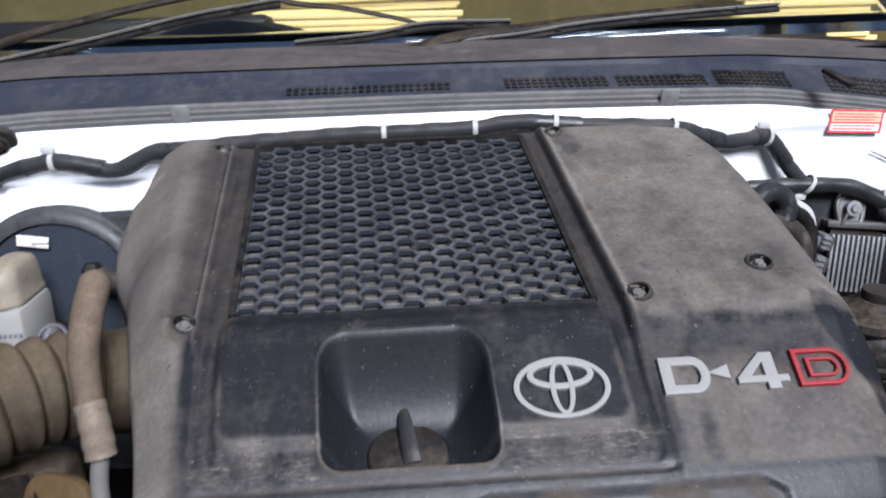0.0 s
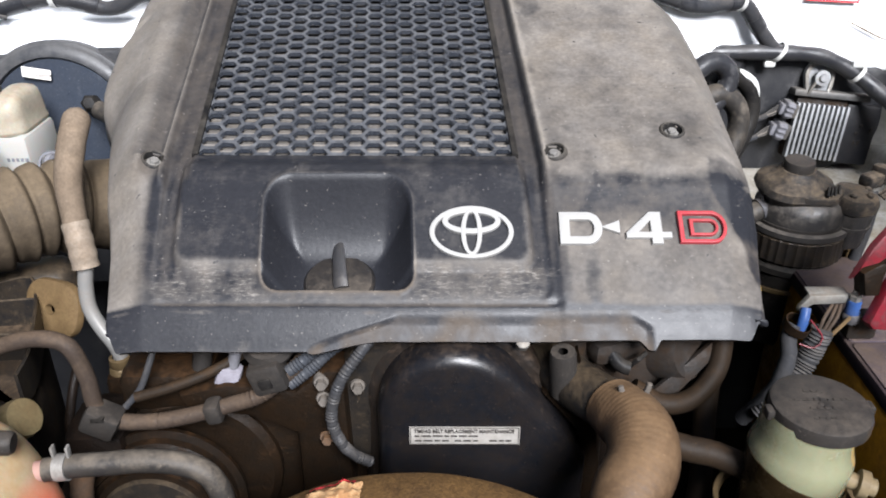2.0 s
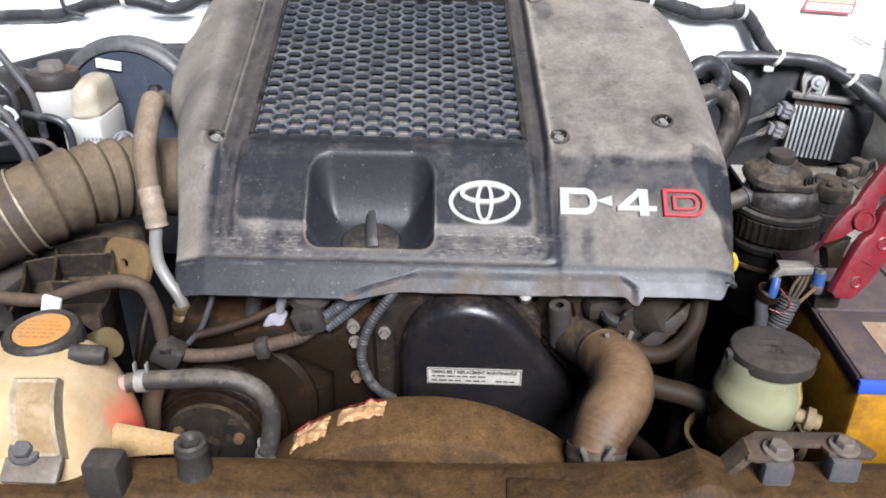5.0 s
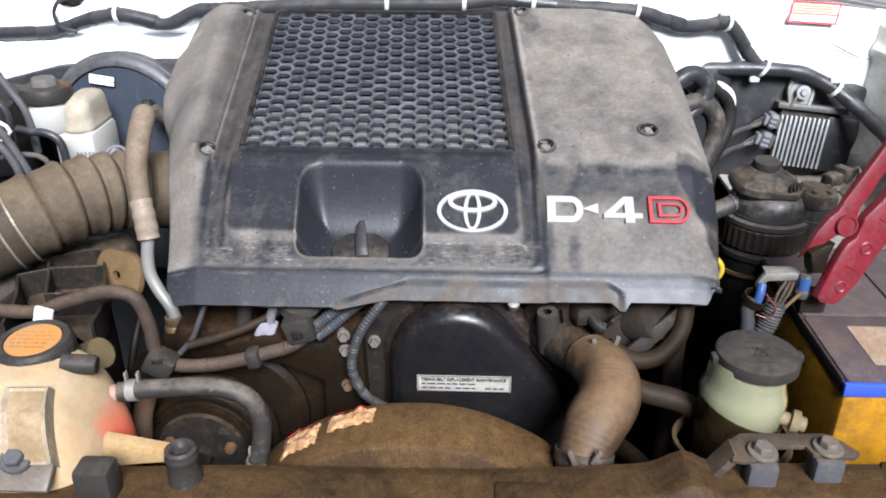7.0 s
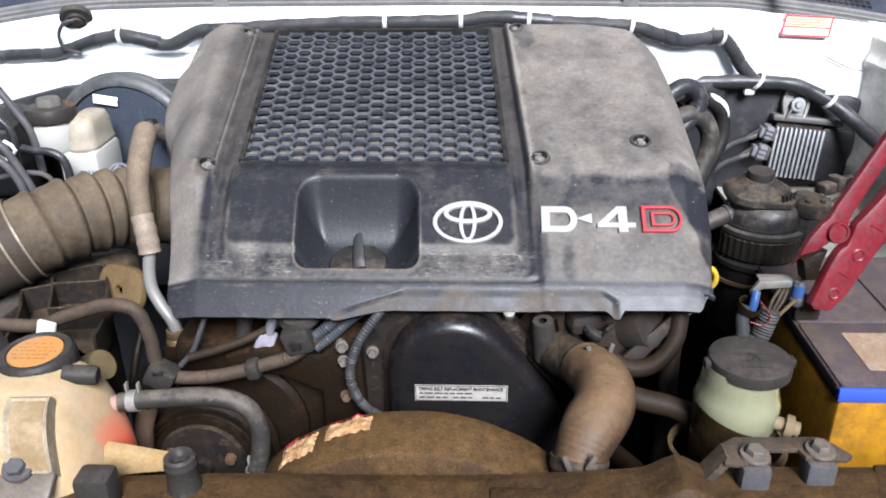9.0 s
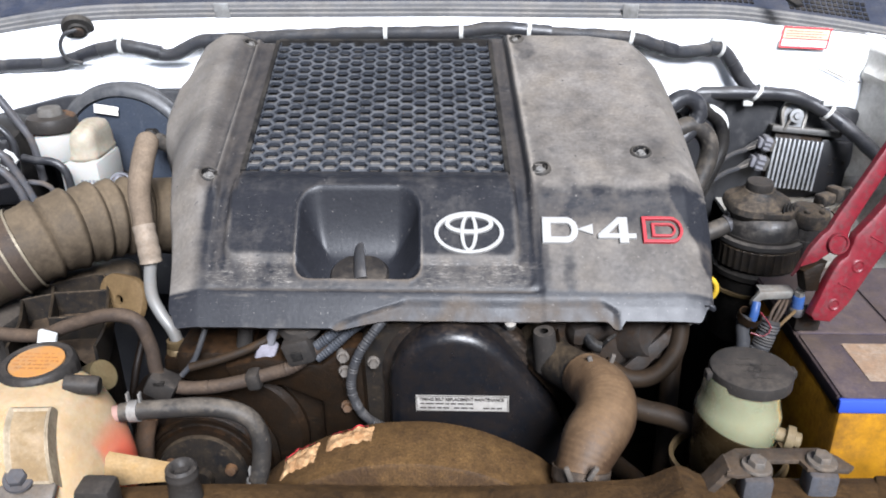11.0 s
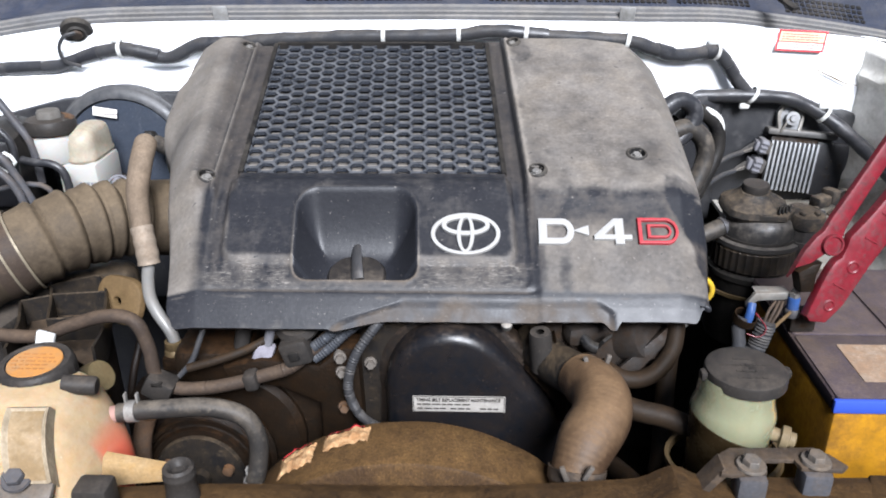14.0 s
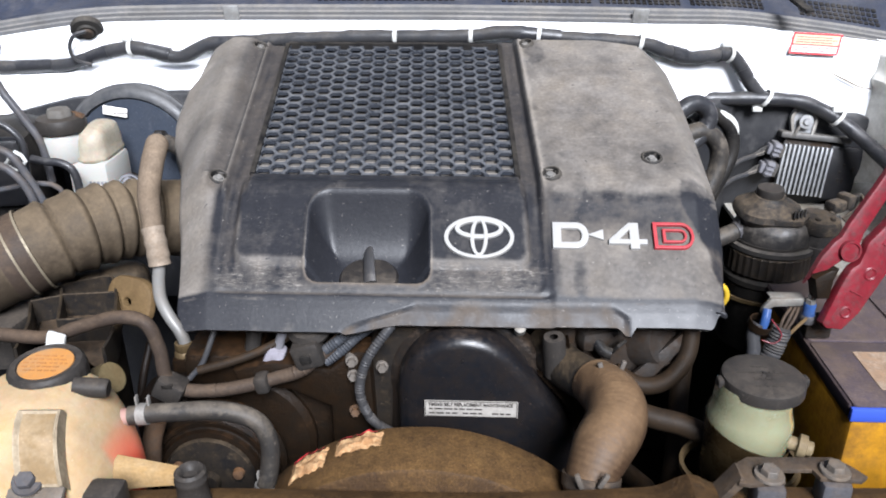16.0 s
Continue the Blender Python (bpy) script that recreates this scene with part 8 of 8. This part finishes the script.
    pts = [(-0.50, -0.20, 1.075), (-0.44, -0.20, 1.068), (-0.375, -0.205, 1.0665), (-0.341, -0.205, 1.078), (-0.302, -0.205, 1.0895), (-0.276, -0.205, 1.084), (-0.2665, -0.206, 1.055), (-0.2640, -0.208, 1.028), (-0.250, -0.210, 1.015), (-0.220, -0.210, 1.014), (-0.190, -0.207, 1.018), (-0.160, -0.203, 1.025), (-0.135, -0.200, 1.033), (-0.110, -0.190, 1.050), (-0.09, -0.175, 1.065)]
    part("conduit", tube(bmesh.new(), pts, 0.0066, 16, 0.002, lambda s, l: 1 + (0.06 * math.sin(s * 1500) if s > 0.34 else 0.02 * math.sin(s * 300))), M_CONDGREY, h)
    for q, s, rot in (((-0.2595, -0.212, 1.018), (0.028, 0.024, 0.022), 0.5), ((-0.172, -0.206, 1.022), (0.014, 0.018, 0.018), -0.2)):
        part("joint_clip", box(bmesh.new(), q, s, 0.004, Matrix.Rotation(rot, 3, "Y")), M_GREYCAP, h, "dark plastic clip")
    part("clip_slots", box(bmesh.new(), (-0.258, -0.222, 1.026), (0.010, 0.004, 0.004), 0), M_BLACK, h)
    # grey connector and sleeves by the timing cover
    k = thing("cam_sensor_plug", (-0.125, -0.19, 1.04), "grey plastic plug with ribbed conduits beside the belt cover", "connector")
    part("plug", box(bmesh.new(), (-0.128, -0.196, 1.050), (0.028, 0.022, 0.026), 0.004, Matrix.Rotation(-0.3, 3, "Y")), M_GREYCAP, k)
    part("plug_window", box(bmesh.new(), (-0.129, -0.2075, 1.049), (0.010, 0.003, 0.009), 0.001, Matrix.Rotation(-0.3, 3, "Y")), M_BLACK, k)
    bm = lathe(bmesh.new(), [(0.008, 0), (0.021, 0), (0.022, 0.004), (0.018, 0.010), (0.006, 0.012), (0, 0.012)], (-0.128, -0.180, 1.066), (-0.1, -0.4, 0.9), 28)
    part("round_cover", bm, M_GREYCAP, k)
    for o in (0, 0.013):
        part("conduit", tube(bmesh.new(), [(-0.113, -0.195, 1.052 - o), (-0.098, -0.190, 1.062 - o), (-0.080, -0.182, 1.076 - o), (-0.06, -0.17, 1.085 - o)], 0.0050, 14, 0.0014, lambda s, l: 1 + 0.10 * math.sin(s * 2400)), M_BLUEGREY, k, "blue-grey ribbed conduit")
    part("clip", box(bmesh.new(), (-0.112, -0.176, 1.080), (0.020, 0.006, 0.010), 0.002, Matrix.Rotation(-0.4, 3, "Y")), M_TIE, k, "white clip")
    s = thing("temperature_sensor", (-0.163, -0.175, 1.02), "pale pink and white plastic sensor plug", "sensor")
    part("plug", box(bmesh.new(), (-0.165, -0.180, 1.036), (0.019, 0.016, 0.022), 0.004, Matrix.Rotation(0.4, 3, "Y")), M_SENSOR, s)
    part("collar", box(bmesh.new(), (-0.170, -0.183, 1.024), (0.020, 0.016, 0.014), 0.004, Matrix.Rotation(0.4, 3, "Y")), M_SENSORPINK, s, "pinkish base")
    part("sleeve", tube(bmesh.new(), [(-0.161, -0.180, 1.045), (-0.157, -0.180, 1.058), (-0.154, -0.178, 1.066)], 0.0048, 12, 0.003), M_CONN, s)
    part("wire", tube(bmesh.new(), [(-0.154, -0.178, 1.064), (-0.153, -0.172, 1.078), (-0.153, -0.16, 1.09)], 0.0016, 6, 0.004), M_CONN, s)
    v = thing("breather_tube", (-0.07, -0.19, 1.0), "thin grey corrugated tube curving down past the belt cover", "hose")
    part("tube", tube(bmesh.new(), [(-0.036, -0.180, 1.090), (-0.052, -0.196, 1.076), (-0.071, -0.206, 1.050), (-0.079, -0.210, 1.020), (-0.074, -0.210, 0.995), (-0.064, -0.208, 0.978), (-0.050, -0.205, 0.966)], 0.0046, 14, 0.0013, lambda s, l: 1 + 0.09 * math.sin(s * 2600)), M_HARNESS, v)
    for pts, rr, m, lab in (
            ([(-0.215, -0.165, 1.085), (-0.222, -0.185, 1.06), (-0.232, -0.195, 1.035), (-0.245, -0.20, 1.02)], 0.0028, M_HARNESS, "thin grey wire rising under the cover"),
            ([(-0.185, -0.15, 1.085), (-0.188, -0.16, 1.055), (-0.192, -0.165, 1.03)], 0.008, M_GREYCAP, "dark flat strap under the cover"),
            ([(-0.235, -0.20, 1.030), (-0.205, -0.195, 1.037), (-0.175, -0.185, 1.045), (-0.14, -0.17, 1.06)], 0.0045, M_CONDUIT, "dark cable across the casting"),
            ([(-0.30, -0.15, 1.03), (-0.305, -0.17, 1.0), (-0.31, -0.18, 0.96), (-0.31, -0.18, 0.9)], 0.004, M_BLOCK, "thin dark cable hanging by the air cleaner")):
        t = thing("cable", pts[0], lab, "cable", "small cables on the engine")
        part("cable_body", tube(bmesh.new(), pts, rr, 10, 0.005), m, t)
    # lower left mass behind the tank
    lm = thing("power_pump_body", (-0.28, -0.2, 0.8), "oily casting low behind the coolant tank, blackened to keep the gap dark", "casting")
    # near-black metal paints the shade between tank and compressor
    part("body", box(bmesh.new(), (-0.275, -0.18, 0.91), (0.06, 0.07, 0.18), 0.02), M_BLOCK, lm)
    part("bolt", tube(bmesh.new(), [(-0.262, -0.245, 1.006), (-0.268, -0.250, 0.985), (-0.272, -0.25, 0.96)], 0.009, 12), M_RUST, lm)


M_POCKET = mat("brown_dusted_black_plastic", (0.020, 0.018, 0.017), 0.45, (0.24, 0.165, 0.105), 0.12, 1.3, 0.25, big=30, bump=0.4)
M_DUCTBAND = mat("dusty_band_steel", (0.34, 0.29, 0.21), 0.45, (0.30, 0.24, 0.17), 0.3, 1.0, 0.1, metal=0.3, bump=0.2)
M_PALEALU = mat("pale_oxidised_collar", (0.40, 0.33, 0.26), 0.5, (0.30, 0.21, 0.14), 0.25, 1.2, 0.1, metal=0.2, bump=0.35)
M_NECK = mat("yellowed_neck_plastic", (0.21, 0.165, 0.085), 0.5, BROWN, 0.15, 1.0, 0.1)
M_BLUEGREY = mat("blue_grey_conduit", (0.062, 0.068, 0.080), 0.42, (0.19, 0.18, 0.175), 0.02, 0.9, 0.15, bump=0.2)
M_SENSOR = mat("white_sensor_plastic", (0.42, 0.40, 0.46), 0.4, DUST, 0.05, 0.9, 0.1, bump=0.1)
M_SENSORPINK = mat("pinkish_sensor_base", (0.56, 0.40, 0.34), 0.45, BROWN, 0.1, 1.0, 0.1, bump=0.1)
make_intake()
